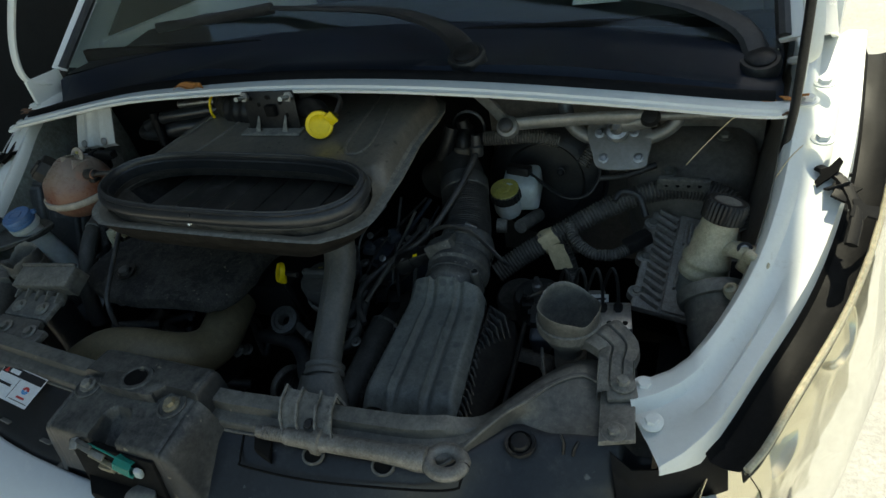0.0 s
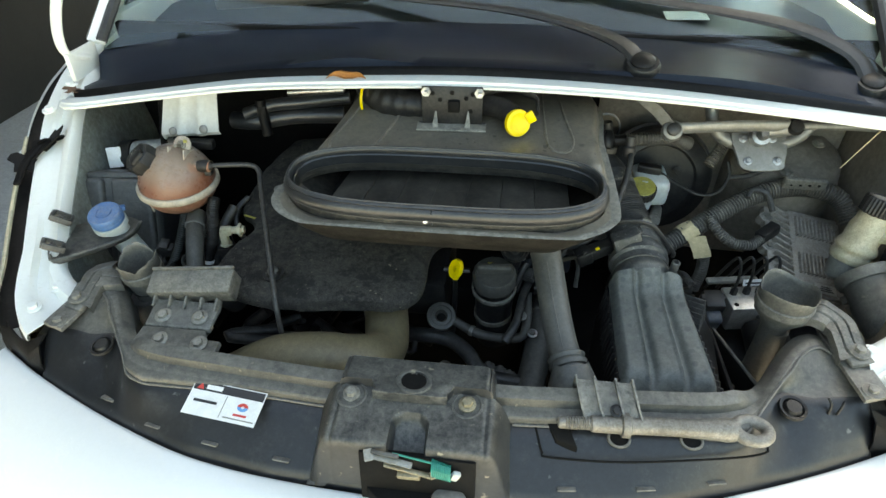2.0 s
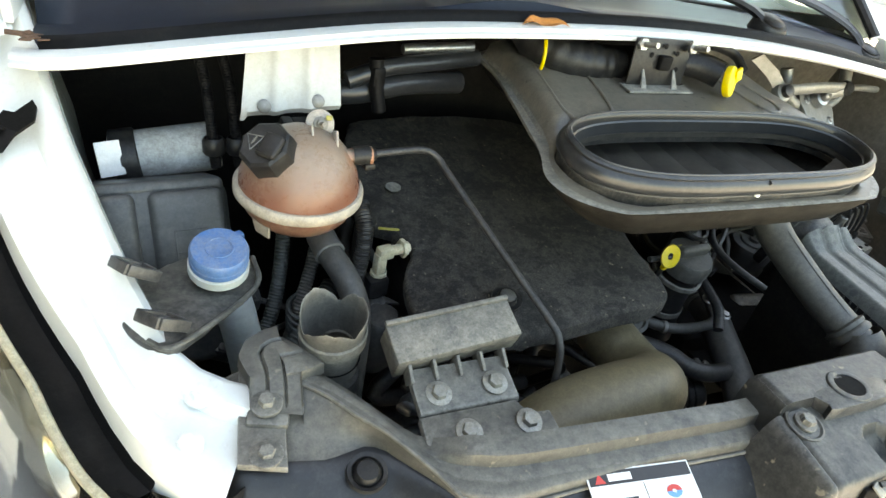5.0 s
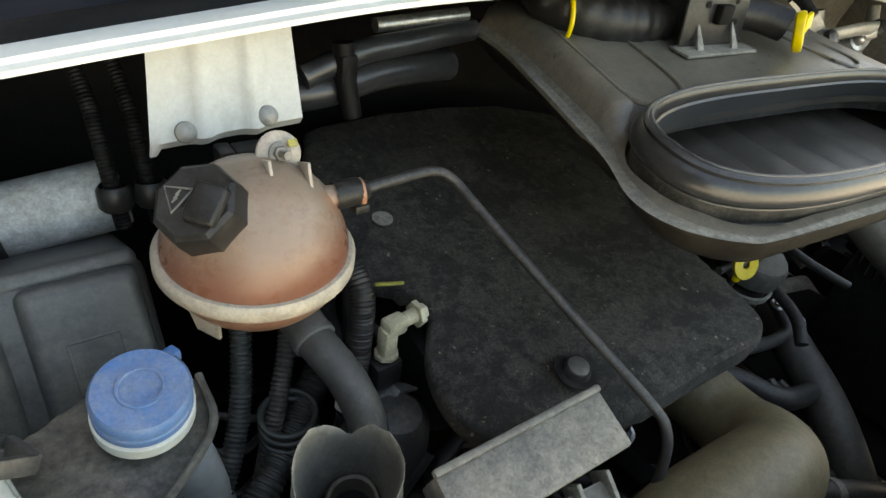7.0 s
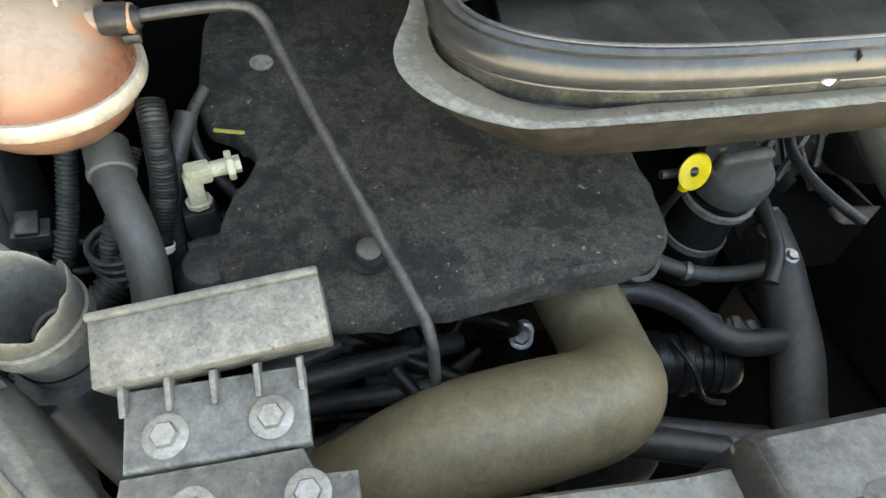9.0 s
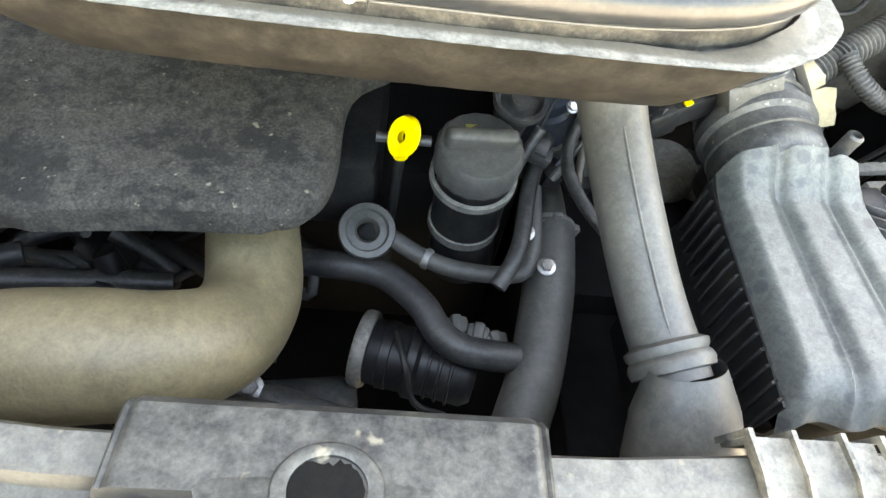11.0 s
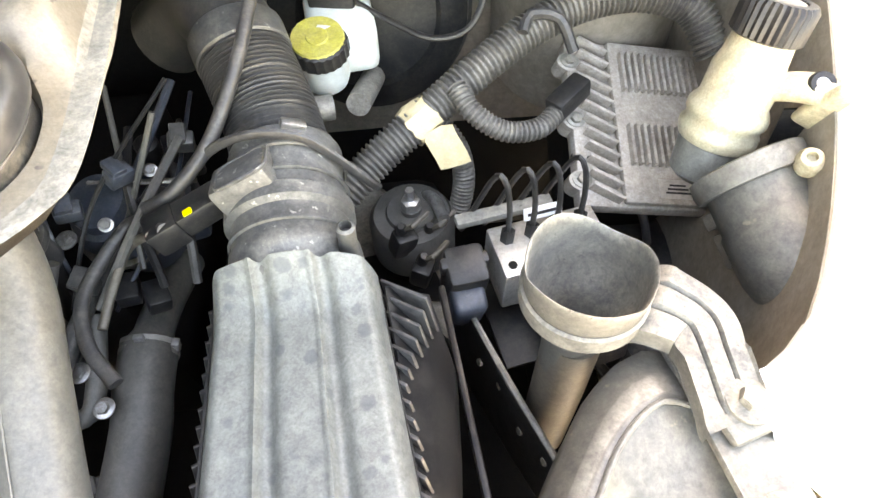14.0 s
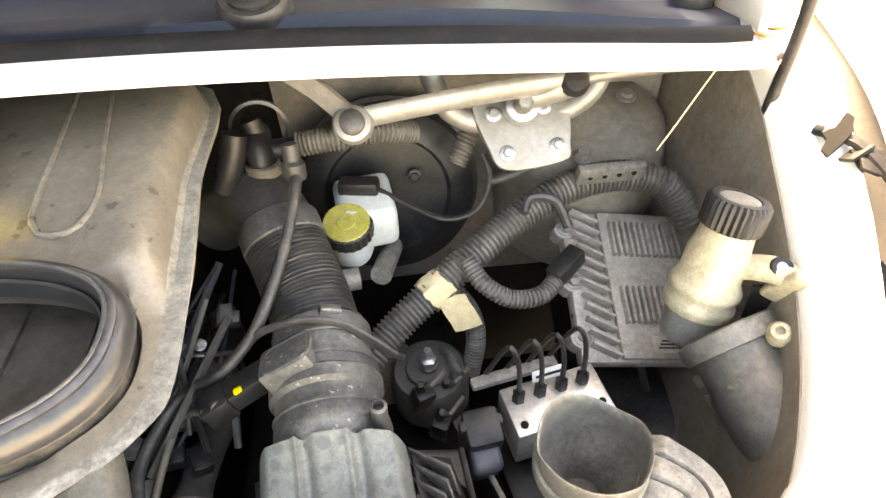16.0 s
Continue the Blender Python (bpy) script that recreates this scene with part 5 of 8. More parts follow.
part("grommet", lathe([(0.020, 0.0), (0.020, 0.003), (0.014, 0.003), (0.013, 0.006), (0.012, 0.008), (0, 0.009)], (-0.314, 0.243, 0.868 + cover_z(-0.314, 0.243)), (0, -0.2, 1), 28), M_BLACK, cover, "round rubber grommet")
part("button", lathe([(0.0105, 0.006), (0.0105, 0.010), (0.009, 0.0112), (0, 0.0115)], (-0.314, 0.243, 0.868 + cover_z(-0.314, 0.243)), (0, -0.2, 1), 22), M_HOSE, cover, "pale worn button")
part("grommet", lathe([(0.012, 0.0), (0.012, 0.002), (0, 0.003)], (-0.39, 0.50, 0.866 + cover_z(-0.39, 0.50)), (0, -0.1, 1), 20), M_BOX_DUSTY, cover)
part("edge_print", box((0.030, 0.004, 0.003), (-0.424, 0.408, 0.8665 + cover_z(-0.424, 0.408)), (0, 0, -16), 0.001), M_YELLOW_DULL, cover, "yellowed edge of the pad")


# ---- coolant tank ----
tank = thing("coolant_tank", (-0.559, 0.40, 0.88), "round translucent coolant tank stained reddish brown", "coolant tank")
TC = Vector((-0.560, 0.400, 0.968))
TR = 0.0745
TAX = (0.02, -0.06, 1)
up_prof = [(TR * math.cos(a), 0.080 * math.sin(a)) for a in [radians(90) * i / 14 for i in range(15)]]
low_prof = [(TR * math.cos(a), -0.058 * math.sin(a)) for a in [radians(90) * i / 10 for i in range(11)]]
part("upper_shell", lathe(up_prof, TC, TAX, 56), M_TANK_TOP, tank, "sun-bleached upper shell, reddish where coolant stands")
part("lower_shell", lathe(low_prof, TC, TAX, 56), M_TANK_LOW, tank, "reddish brown lower shell")
part("rim", lathe([(TR - 0.002, -0.008), (TR + 0.003, -0.008), (TR + 0.0055, -0.005), (TR + 0.0055, 0.004), (TR + 0.003, 0.007), (TR - 0.002, 0.007)], TC, TAX, 64), M_TANK_RIM, tank, "pale weld rim round the middle")
cap_at = TC + Vector((-0.043, -0.028, 0.064))
cap_ax = Vector((-0.46, -0.42, 0.78)).normalized()
CM = axis_matrix(cap_at, cap_ax)


def on_cap(b):
    bmesh.ops.transform(b, verts=b.verts[:], matrix=CM)
    return b


cap = part("cap", join(lathe([(0.024, -0.022), (0.029, -0.019), (0.0322, -0.013), (0.0322, 0.006), (0.0305, 0.012), (0.027, 0.0145), (0, 0.0125)], cap_at, cap_ax, 8), on_cap(box((0.026, 0.030, 0.012), (0.011, 0.0, 0.0145), (0, 0, 0), 0.0045, 3))), M_BLACK, tank, "black eight-sided pressure cap", smooth=24)
sign = sweep([CM @ Vector((-0.013 + 0.0125 * math.cos(a), 0.0125 * math.sin(a), 0.0142)) for a in [radians(120 * i + 40) for i in range(4)]], 0.0009, 6)
part("warning_sign", sign, M_ALU, cap, "pale moulded warning triangle")
part("print_bar", join(*[box((0.005, 0.0012, 0.001), CM @ Vector((-0.013, -0.003 + 0.003 * k, 0.0140)), (20, -30, 20), 0) for k in range(3)]), M_ZINC, cap)
part("neck", lathe([(0.024, -0.045), (0.026, -0.020)], cap_at, cap_ax, 24), M_TANK_TOP, tank)
part("lug", join(lathe([(0, 0), (0.016, 0), (0.0175, 0.002), (0.0175, 0.005), (0.015, 0.0065), (0, 0.006)], TC + Vector((0.024, 0.016, 0.077)), (0, -1, 0.45), 28), box((0.003, 0.040, 0.02), TC + Vector((0.009, 0.0, 0.070)), (-25, 0, 0), 0.0012), box((0.003, 0.040, 0.02), TC + Vector((0.039, 0.0, 0.064)), (-25, 0, 0), 0.0012)), M_LUG, tank, "translucent fixing lug")
part("bolt", join(hex_bolt(TC + Vector((0.024, 0.009, 0.080)), (0, -1, 0.45), 0.0060, 1.5), tube([TC + Vector((0.024, 0.010, 0.079)), TC + Vector((0.024, -0.012, 0.088))], 0.0032, 8)), M_GREYCAST, tank)
part("paint_mark", box((0.008, 0.002, 0.006), TC + Vector((0.034, 0.0085, 0.088)), (-25, 0, 0), 0.001), M_YELLOW_DULL, tank)
part("outlet", lathe([(0.010, 0), (0.010, 0.03), (0.012, 0.032), (0.012, 0.036), (0, 0.037)], TC + Vector((0.050, -0.010, 0.045)), (1, -0.05, 0.05), 16), M_TANK_TOP, tank)
part("foot", sheet([[TC + Vector((-0.062, -0.03, -0.02)), TC + Vector((-0.045, -0.05, -0.02))], [TC + Vector((-0.057, -0.027, -0.045)), TC + Vector((-0.044, -0.044, -0.047))]], 0.003), M_TANK_RIM, tank)
bleed = thing("bleed_pipe", (-0.38, 0.3, 0.8), "thin grey coolant bleed pipe bent over the engine cover", "pipe")
part("pipe", tube([(-0.475, 0.388, 1.012), (-0.44, 0.392, 1.014), (-0.395, 0.400, 1.012), (-0.376, 0.394, 1.004), (-0.364, 0.365, 0.988), (-0.322, 0.262, 0.932), (-0.288, 0.180, 0.888), (-0.280, 0.160, 0.870), (-0.276, 0.150, 0.83), (-0.270, 0.145, 0.72)], 0.0048, 12, 0.006), M_RUBBER, bleed)
part("connector", join(lathe([(0.011, 0), (0.012, 0.006), (0.012, 0.02), (0.009, 0.026), (0.007, 0.03)], (-0.494, 0.388, 1.011), (1, 0, 0.05), 16), box((0.014, 0.02, 0.008), (-0.474, 0.386, 1.000), (0, 0, 8), 0.002)), M_BLACK, bleed)
th = thing("tank_hose", (-0.51, 0.3, 0.7), "dusty black rubber hose below the coolant tank", "hose")
part("hose", tube([(-0.527, 0.385, 0.893), (-0.520, 0.355, 0.886), (-0.505, 0.315, 0.868), (-0.498, 0.285, 0.835), (-0.505, 0.262, 0.78), (-0.51, 0.25, 0.70)], 0.0170, 18), M_HOSE, th)
part("clamp", lathe([(0.0172, -0.018), (0.0190, -0.016), (0.0190, 0.010), (0.0200, 0.012), (0.0200, 0.018), (0.0172, 0.019)], (-0.524, 0.374, 0.891), (0.2, -0.9, -0.25), 24), M_ALU, th, "worn spring clamp")

# white ribbed shield hanging from the scuttle
sh = thing("heat_shield", (-0.56, 0.48, 1.03), "white ribbed sheet-metal shield below the scuttle bar", "shield")
rows = []
for j in range(12):
    v = j / 11
    row = []
    for i in range(29):
        u = i / 28
        x = -0.624 + 0.128 * u + 0.012 * v * (0.5 - u) + 0.006 * v
        rib = 0.006 * (math.exp(-((u - 0.34) / 0.06) ** 2) + math.exp(-((u - 0.68) / 0.06) ** 2))
        row.append((x, 0.462 + 0.035 * v - rib + (0.010 if j == 0 else 0), 1.038 + 0.012 * u + 0.085 * v - (0.006 if (u < 0.04 and j == 0) else 0)))
    rows.append(row)
part("sheet", sheet(rows, 0.0025), M_SHIELD, sh, smooth=50)
for x, z in ((-0.595, 1.048), (-0.527, 1.056)):
    part("rivet", lathe([(0.009, 0), (0.0085, 0.002), (0.004, 0.004), (0, 0.004)], (x, 0.462, z + 0.006), (0, -1, 0.4), 18), M_ALU, sh)
part("clip", join(box((0.052, 0.020, 0.018), (-0.535, 0.455, 1.032), (0, 0, 4), 0.003), box((0.014, 0.022, 0.024), (-0.568, 0.452, 1.030), (0, 0, 4), 0.003)), M_BLACK, sh)

# washer filler
wf = thing("washer_filler", (-0.67, 0.33, 0.70), "washer bottle neck with a dusty blue cap", "washer filler")
part("cap", lathe([(0.028, -0.014), (0.0312, -0.012), (0.0312, -0.006), (0.0300, -0.005), (0.0300, -0.003), (0.0312, -0.002), (0.0312, 0.005), (0.029, 0.0085), (0.026, 0.0085), (0.0, 0.0095)], (-0.674, 0.314, 0.948), (0.02, -0.25, 0.95), 40, lobes=0), M_BLUE, wf, "dusty blue snap cap")
part("cap_emblem", lathe([(0.0125, 0.0), (0.0130, 0.0010), (0.0148, 0.0010), (0.0152, 0.0)], (-0.6737, 0.3115, 0.9572), (0.02, -0.25, 0.95), 28), M_BLUE, wf)
part("cap_hinge", box((0.012, 0.010, 0.010), (-0.652, 0.338, 0.952), (0, 0, 30), 0.002), M_BLUE, wf)
part("collar", lathe([(0.029, -0.030), (0.0325, -0.026), (0.0325, -0.015), (0.030, -0.014)], (-0.674, 0.314, 0.948), (0.02, -0.25, 0.95), 36), M_MILKY, wf)
part("neck", tube([(-0.673, 0.317, 0.932), (-0.664, 0.330, 0.88), (-0.65, 0.345, 0.81), (-0.635, 0.358, 0.70)], 0.0235, 22), M_MILKY, wf, "milky plastic filler neck")
wb = thing("washer_bracket", (-0.70, 0.27, 0.90), "black plastic bracket holding the washer neck", "bracket")
part("plate", prism(smooth2d([(-0.765, 0.31), (-0.765, 0.25), (-0.725, 0.205), (-0.680, 0.240), (-0.632, 0.292), (-0.630, 0.345), (-0.68, 0.365), (-0.73, 0.340)], 5), 0.898, 0.907, 0.003), M_CATCH, wb)
part("rim", tube([(-0.742, 0.222, 0.907), (-0.722, 0.206, 0.909), (-0.678, 0.238, 0.909), (-0.630, 0.292, 0.909), (-0.628, 0.345, 0.909)], 0.0032, 8), M_CATCH, wb)
def clip_frame(cx, cy, cz, turn, size):
    m = pose(cx, cy, cz, -16, 34, turn)
    bms = [box((size, 0.006, 0.012), (0, size / 2, 0), bevel=0.0015), box((size, 0.006, 0.012), (0, -size / 2, 0), bevel=0.0015), box((0.006, size, 0.012), (size / 2, 0, 0), bevel=0.0015), box((0.006, size, 0.012), (-size / 2, 0, 0), bevel=0.0015), box((size * 0.35, 0.005, 0.010), (0, 0, 0), bevel=0.001)]
    b = join(*bms)
    bmesh.ops.transform(b, verts=b.verts[:], matrix=m)
    return b


for x, y, z, r in ((-0.750, 0.292, 0.944, 20), (-0.727, 0.223, 0.930, 28)):
    part("clip", clip_frame(x, y, z, r, 0.034), M_FUSEBOX, wb, "black square clip on the wing")



# air scoops, one each side, alike in mirror
def scoop(s, name, at, label, foot):
    sc = thing(name, (at[0], at[1], 0.80), label, "air scoop")
    A = Vector(at)
    ax = Vector((0.04, 0.0, 1)) if s > 0 else Vector((-0.05, -0.10, 1))
    K = 0.93 if s > 0 else 0.76
    prof_ = [(0.018, -0.12), (0.020, -0.064), (0.030, -0.050), (0.041, -0.032), (0.0445, 0.0), (0.0462, 0.008), (0.0475, 0.009), (0.0482, 0.007), (0.047, -0.002), (0.0455, -0.034), (0.034, -0.056), (0.0235, -0.070), (0.021, -0.12)]
    if s < 0:
        prof_ = [(0.030, -0.11), (0.033, -0.06), (0.040, -0.03), (0.0445, 0.0), (0.0462, 0.008), (0.0475, 0.009), (0.0482, 0.007), (0.047, -0.002), (0.0455, -0.032), (0.040, -0.06), (0.0375, -0.11)]
    fb_ = lathe([(r_ * K, h_) for r_, h_ in prof_[::-1]], (0, 0, 0), (0, 0, 1), 56)
    for v in fb_.verts:
        if v.co.z > -0.035:
            a = math.atan2(v.co.y, v.co.x * s)
            v.co.z += 0.004 * math.exp(-((a - 0.5) / 0.5) ** 2) - (0.008 if s > 0 else 0.013) * math.exp(-((a + 0.75) / 0.50) ** 2) - (0.008 if s > 0 else 0.016) * math.exp(-((a - 1.5) / 0.3) ** 2) - 0.008 * math.exp(-((a + 2.4) / 0.3) ** 2) + 0.0015 * math.sin(3 * a) + (0.0012 * math.sin(11 * a) + 0.0010 * math.sin(19 * a + 1) if s < 0 else 0.0)
    bmesh.ops.transform(fb_, verts=fb_.verts[:], matrix=axis_matrix(A, ax))
    part("funnel", fb_, M_BOX_DUSTY, sc, "round dusty funnel with a wavy rim", smooth=60)
    if s < 0:
        part("inner_pipe", lathe([(0.0155, -0.075), (0.0160, -0.046), (0.0180, -0.044), (0.0200, -0.047), (0.0205, -0.075)], A + Vector((0.006, 0.004, 0)), ax, 28), M_BROWNPIPE, sc, "brown pipe end inside the funnel")
        # Black disc closes the funnel and paints its shaded depth.
        part("depth_disc", lathe([(0.0325, -0.062), (0, -0.066)], A, ax, 28), M_BLACK_DEEP, sc)
    part("band", lathe([(0.045 * K, -0.034), (0.0490 * K, -0.032), (0.0495 * K, -0.018), (0.047 * K, -0.016)], A, ax, 48), M_BOX_DUSTY, sc)
    F = Vector(foot)
    knots = [A + Vector((s * 0.041, -0.006, -0.026)), A + Vector((s * 0.052, -0.014, -0.019)), F + Vector((-s * 0.014, 0.058, 0.016)), F + Vector((-s * 0.013, 0.030, 0.014)), F + Vector((-s * 0.010, 0.0, 0.003)), F + Vector((-s * 0.008, -0.012, 0.0))]
    line = spline(knots, 0.004)
    n_ = len(line)
    us = [-1.0, -0.985, -0.95, -0.88, -0.6, -0.42, -0.37, -0.33, -0.29, -0.24, 0.0, 0.24, 0.29, 0.33, 0.37, 0.42, 0.6, 0.88, 0.95, 0.985, 1.0]
    rows_ = []
    for j, c in enumerate(line):
        d = line[min(j + 1, n_ - 1)] - line[max(j - 1, 0)]
        d = Vector((-d.y, d.x, 0)).normalized() * s
        q = j / (n_ - 1)
        w = (0.034 if s > 0 else 0.040) - (0.010 if s > 0 else 0.014) * ease(q * 1.6)
        rows_.append([c + d * (w * u) + Vector((0, 0, -0.004 * u * u - 0.0045 * max(0.0, 1 - abs(abs(u) - 0.33) / 0.06) * ease(q * 8) * ease((0.93 - q) * 14)
                                                + 0.006 * ease((q - 0.52) * 14) * ease((0.95 - q) * 14) * ease((abs(u) - 0.84) / 0.08) - (0.014 if abs(u) > 0.98 else 0))) for u in us])
    part("arm", sheet(rows_, 0), M_BOX_DUSTY if s > 0 else M_PANEL_DUSTY, sc, "ribbed plastic arm", smooth=28)
    part("foot", box((0.040, 0.034, 0.010), F + Vector((-s * 0.002, -0.004, -0.006)), (6, 0, s * 16), 0.004), M_PANEL_DUSTY, sc)
    part("bolt", hex_bolt(F + Vector((0, 0, 0.002)), (0, -0.1, 1), 0.0082, 1.9, 0.010), M_BOX_DUSTY, sc)
    part("down_pipe", tube([A + Vector((0, 0, -0.08)), A + Vector((-0.002 * s, 0.002, -0.16)), A + Vector((-0.006 * s, 0.006, -0.28))], 0.0235 if s > 0 else 0.034, 20), M_BROWNPIPE if s > 0 else M_FUSEBOX, sc)
    return sc


scoop(1, "air_scoop", (0.580, 0.238, 0.922), "dusty grey plastic air scoop with a round funnel and ribbed arm", (0.667, 0.150, 0.880))
scoop(-1, "air_scoop", (-0.553, 0.206, 0.912), "dusty dark plastic air scoop with a round funnel and ribbed arm", (-0.634, 0.132, 0.876))

# cream elbow union
el = thing("elbow_union", (-0.455, 0.36, 0.83), "cream plastic elbow union with a hexagon end", "pipe union")
part("elbow", join(box((0.015, 0.015, 0.036), (-0.468, 0.352, 0.856), (0, 0, 12), 0.003), box((0.022, 0.016, 0.017), (-0.462, 0.353, 0.874), (0, 0, 12), 0.003), lathe([(0.007, 0), (0.0075, 0.018), (0.006, 0.02)], (-0.452, 0.356, 0.874), (1, 0.2, 0), 14)), M_CREAM, el)
part("flange", lathe([(0, 0), (0.013, 0), (0.0135, 0.003), (0.013, 0.006), (0.008, 0.006), (0.008, 0.012), (0, 0.012)], (-0.438, 0.359, 0.874), (1, 0.2, 0), 6), M_CREAM, el)
part("flange", lathe([(0, 0), (0.012, 0), (0.012, 0.004), (0, 0.004)], (-0.468, 0.352, 0.840), (0, 0, 1), 8), M_CREAM, el)
part("plug", box((0.03, 0.025, 0.03), (-0.47, 0.352, 0.822), (0, 0, 10), 0.004), M_BLACK, el)

# ---- turbo hose, filler neck and the like in front of the engine ----
turbo = thing("intercooler_hose", (-0.2, 0.12, 0.72), "fat tan dusty intercooler hose bent towards the engine", "hose")
part("hose", tube([(-0.42, 0.090, 0.70), (-0.34, 0.098, 0.745), (-0.26, 0.106, 0.785), (-0.185, 0.108, 0.801), (-0.137, 0.113, 0.800), (-0.106, 0.134, 0.786), (-0.094, 0.166, 0.768), (-0.090, 0.205, 0.762), (-0.098, 0.250, 0.770), (-0.11, 0.30, 0.780)], lambda s, q: 0.043 + 0.007 * math.sin(min(1.0, q * 1.5) * 3.0) - 0.002 * ease((q - 0.6) / 0.2), 34, 0.005), M_TAN, turbo, "tan dusty moulded elbow")
part("mould_line", tube([(-0.33, 0.060, 0.766), (-0.26, 0.066, 0.806), (-0.19, 0.070, 0.822), (-0.14, 0.078, 0.820)], 0.0012, 6), M_TAN, turbo)
part("clamp", lathe([(0.041, -0.005), (0.0425, -0.004), (0.0425, 0.004), (0.041, 0.005)], (-0.104, 0.272, 0.774), (-0.2, 0.95, 0.15), 30), M_STEEL, turbo)
oil = thing("oil_filler", (0.08, 0.34, 0.66), "black oil filler neck with a ribbed twist cap", "oil filler")
OX = Vector((0.080, 0.335, 0.835))
part("cap", lathe([(0.036, -0.022), (0.042, -0.018), (0.042, 0.006), (0.038, 0.012), (0, 0.014)], OX, (0, -0.22, 1), 72, lobes=18, lobe_depth=0.012), M_HOSE, oil, "black twist cap")
part("grip", box((0.068, 0.015, 0.022), OX + Vector((0, -0.004, 0.019)), (12, 0, 4), 0.006, 3), M_HOSE, oil)
part("cap_ring", lathe([(0.040, -0.006), (0.044, -0.005), (0.044, 0.003), (0.040, 0.004)], OX + Vector((0, 0.007, -0.034)), (0, -0.22, 1), 36), M_BOX_DUSTY, oil)
part("neck", tube([OX + Vector((0, 0.006, -0.03)), OX + Vector((0, 0.012, -0.09)), OX + Vector((0.005, 0.01, -0.17))], 0.036, 26), M_BLACK, oil)
part("hose_band", lathe([(0.037, -0.006), (0.039, -0.005), (0.039, 0.005), (0.037, 0.006)], OX + Vector((0, 0.013, -0.105)), (0, -0.1, 1), 28), M_BOX_DUSTY, oil)
part("lettering_bar", box((0.03, 0.004, 0.001), OX + Vector((0, 0.018, 0.0165)), (12, 0, 4), 0), M_YELLOW_DULL, oil)
dip = thing("dipstick", (0.01, 0.29, 0.80), "yellow looped oil dipstick handle", "dipstick")
part("handle", join(lathe([(0.004, -0.004), (0.0135, -0.005), (0.0145, 0.0), (0.0135, 0.005), (0.004, 0.004)], (0.011, 0.287, 0.880), (-0.60, -0.68, 0.40), 24, squash=1.4), box((0.014, 0.010, 0.018), (0.010, 0.289, 0.862), (0, 10, 20), 0.004)), M_YELLOW, dip)
part("collar", tube([(-0.014, 0.302, 0.866), (0.036, 0.302, 0.866)], 0.0050, 12), M_FUSEBOX, dip)
part("tube", tube([(0.009, 0.291, 0.856), (0.006, 0.31, 0.78), (0.0, 0.33, 0.70)], 0.005, 10), M_BLACK, dip)
rg_ = thing("ring_union", (-0.013, 0.255, 0.76), "grey plastic ring union on a black hose", "pipe union")
part("ring", lathe([(0.010, -0.012), (0.010, 0.002), (0.013, 0.006), (0.020, 0.004), (0.022, 0.008), (0.028, 0.007), (0.0295, 0.0), (0.027, -0.012)], (-0.019, 0.290, 0.755), (0.1, -0.55, 0.83), 32), M_PIPE, rg_)
part("stub", tube([(-0.017, 0.297, 0.742), (-0.012, 0.306, 0.726), (-0.010, 0.31, 0.70)], 0.018, 18), M_BLACK, rg_)
fp = thing("fuel_pump", (0.06, 0.22, 0.58), "dark cast pump with grey clips low under the oil filler", "pump")
PD = Vector((0.97, -0.24, 0.02)).normalized()
P0 = Vector((-0.004, 0.238, 0.626))
part("body", lathe([(0, 0), (0.034, 0.0), (0.036, 0.004), (0.036, 0.050), (0.040, 0.053), (0.040, 0.062), (0.033, 0.066), (0.033, 0.115), (0.026, 0.125), (0, 0.126)], P0, PD, 32), M_BLACK, fp)
part("end_ring", lathe([(0.034, -0.006), (0.041, -0.006), (0.043, -0.002), (0.043, 0.006), (0.041, 0.009), (0.036, 0.009)], P0, PD, 36), M_GREYCAST, fp, "pale rim of the pump")
part("strap", lathe([(0.0362, -0.006), (0.0375, -0.005), (0.0375, 0.005), (0.0362, 0.006)], P0 + PD * 0.028, PD, 32), M_BLACK, fp)
for k in range(3):
    part("rib", lathe([(0.033, -0.002), (0.0355, -0.001), (0.0355, 0.001), (0.033, 0.002)], P0 + PD * (0.076 + 0.012 * k), PD, 30), M_BLACK, fp)
for x, y, z, a in ((0.092, 0.246, 0.668, 14), (0.114, 0.238, 0.668, -8), (0.134, 0.232, 0.664, 20)):
    part("clip", join(box((0.024, 0.018, 0.020), (x, y, z), (18, 6, a), 0.004), box((0.012, 0.024, 0.010), (x, y - 0.004, z + 0.008), (18, 6, a), 0.003)), M_HOSE, fp, "grey plastic clip")
part("wire", tube([(0.030, 0.232, 0.672), (0.040, 0.196, 0.668), (0.052, 0.170, 0.640), (0.085, 0.168, 0.620)], 0.0034, 8), M_BLACK, fp)
eh = thing("engine_hoses", (0.06, 0.25, 0.66), "two dark rubber hoses below the oil filler", "hoses")
part("hose", tube([(-0.085, 0.300, 0.690), (-0.043, 0.292, 0.700), (0.010, 0.284, 0.700), (0.051, 0.251, 0.698), (0.072, 0.221, 0.692), (0.099, 0.205, 0.688), (0.154, 0.205, 0.680), (0.19, 0.22, 0.67)], 0.0155, 18), M_RUBBER, eh)
part("hose", tube([(0.016, 0.302, 0.738), (0.052, 0.285, 0.730), (0.092, 0.274, 0.728), (0.147, 0.270, 0.735), (0.160, 0.291, 0.750), (0.159, 0.352, 0.780)], 0.0092, 14), M_HOSE, eh)
part("clamp", lathe([(0.0095, -0.004), (0.0112, -0.003), (0.0112, 0.003), (0.0095, 0.004)], (0.054, 0.2845, 0.7297), (0.9, -0.35, -0.1), 18), M_ALU, eh, "bright hose clamp")
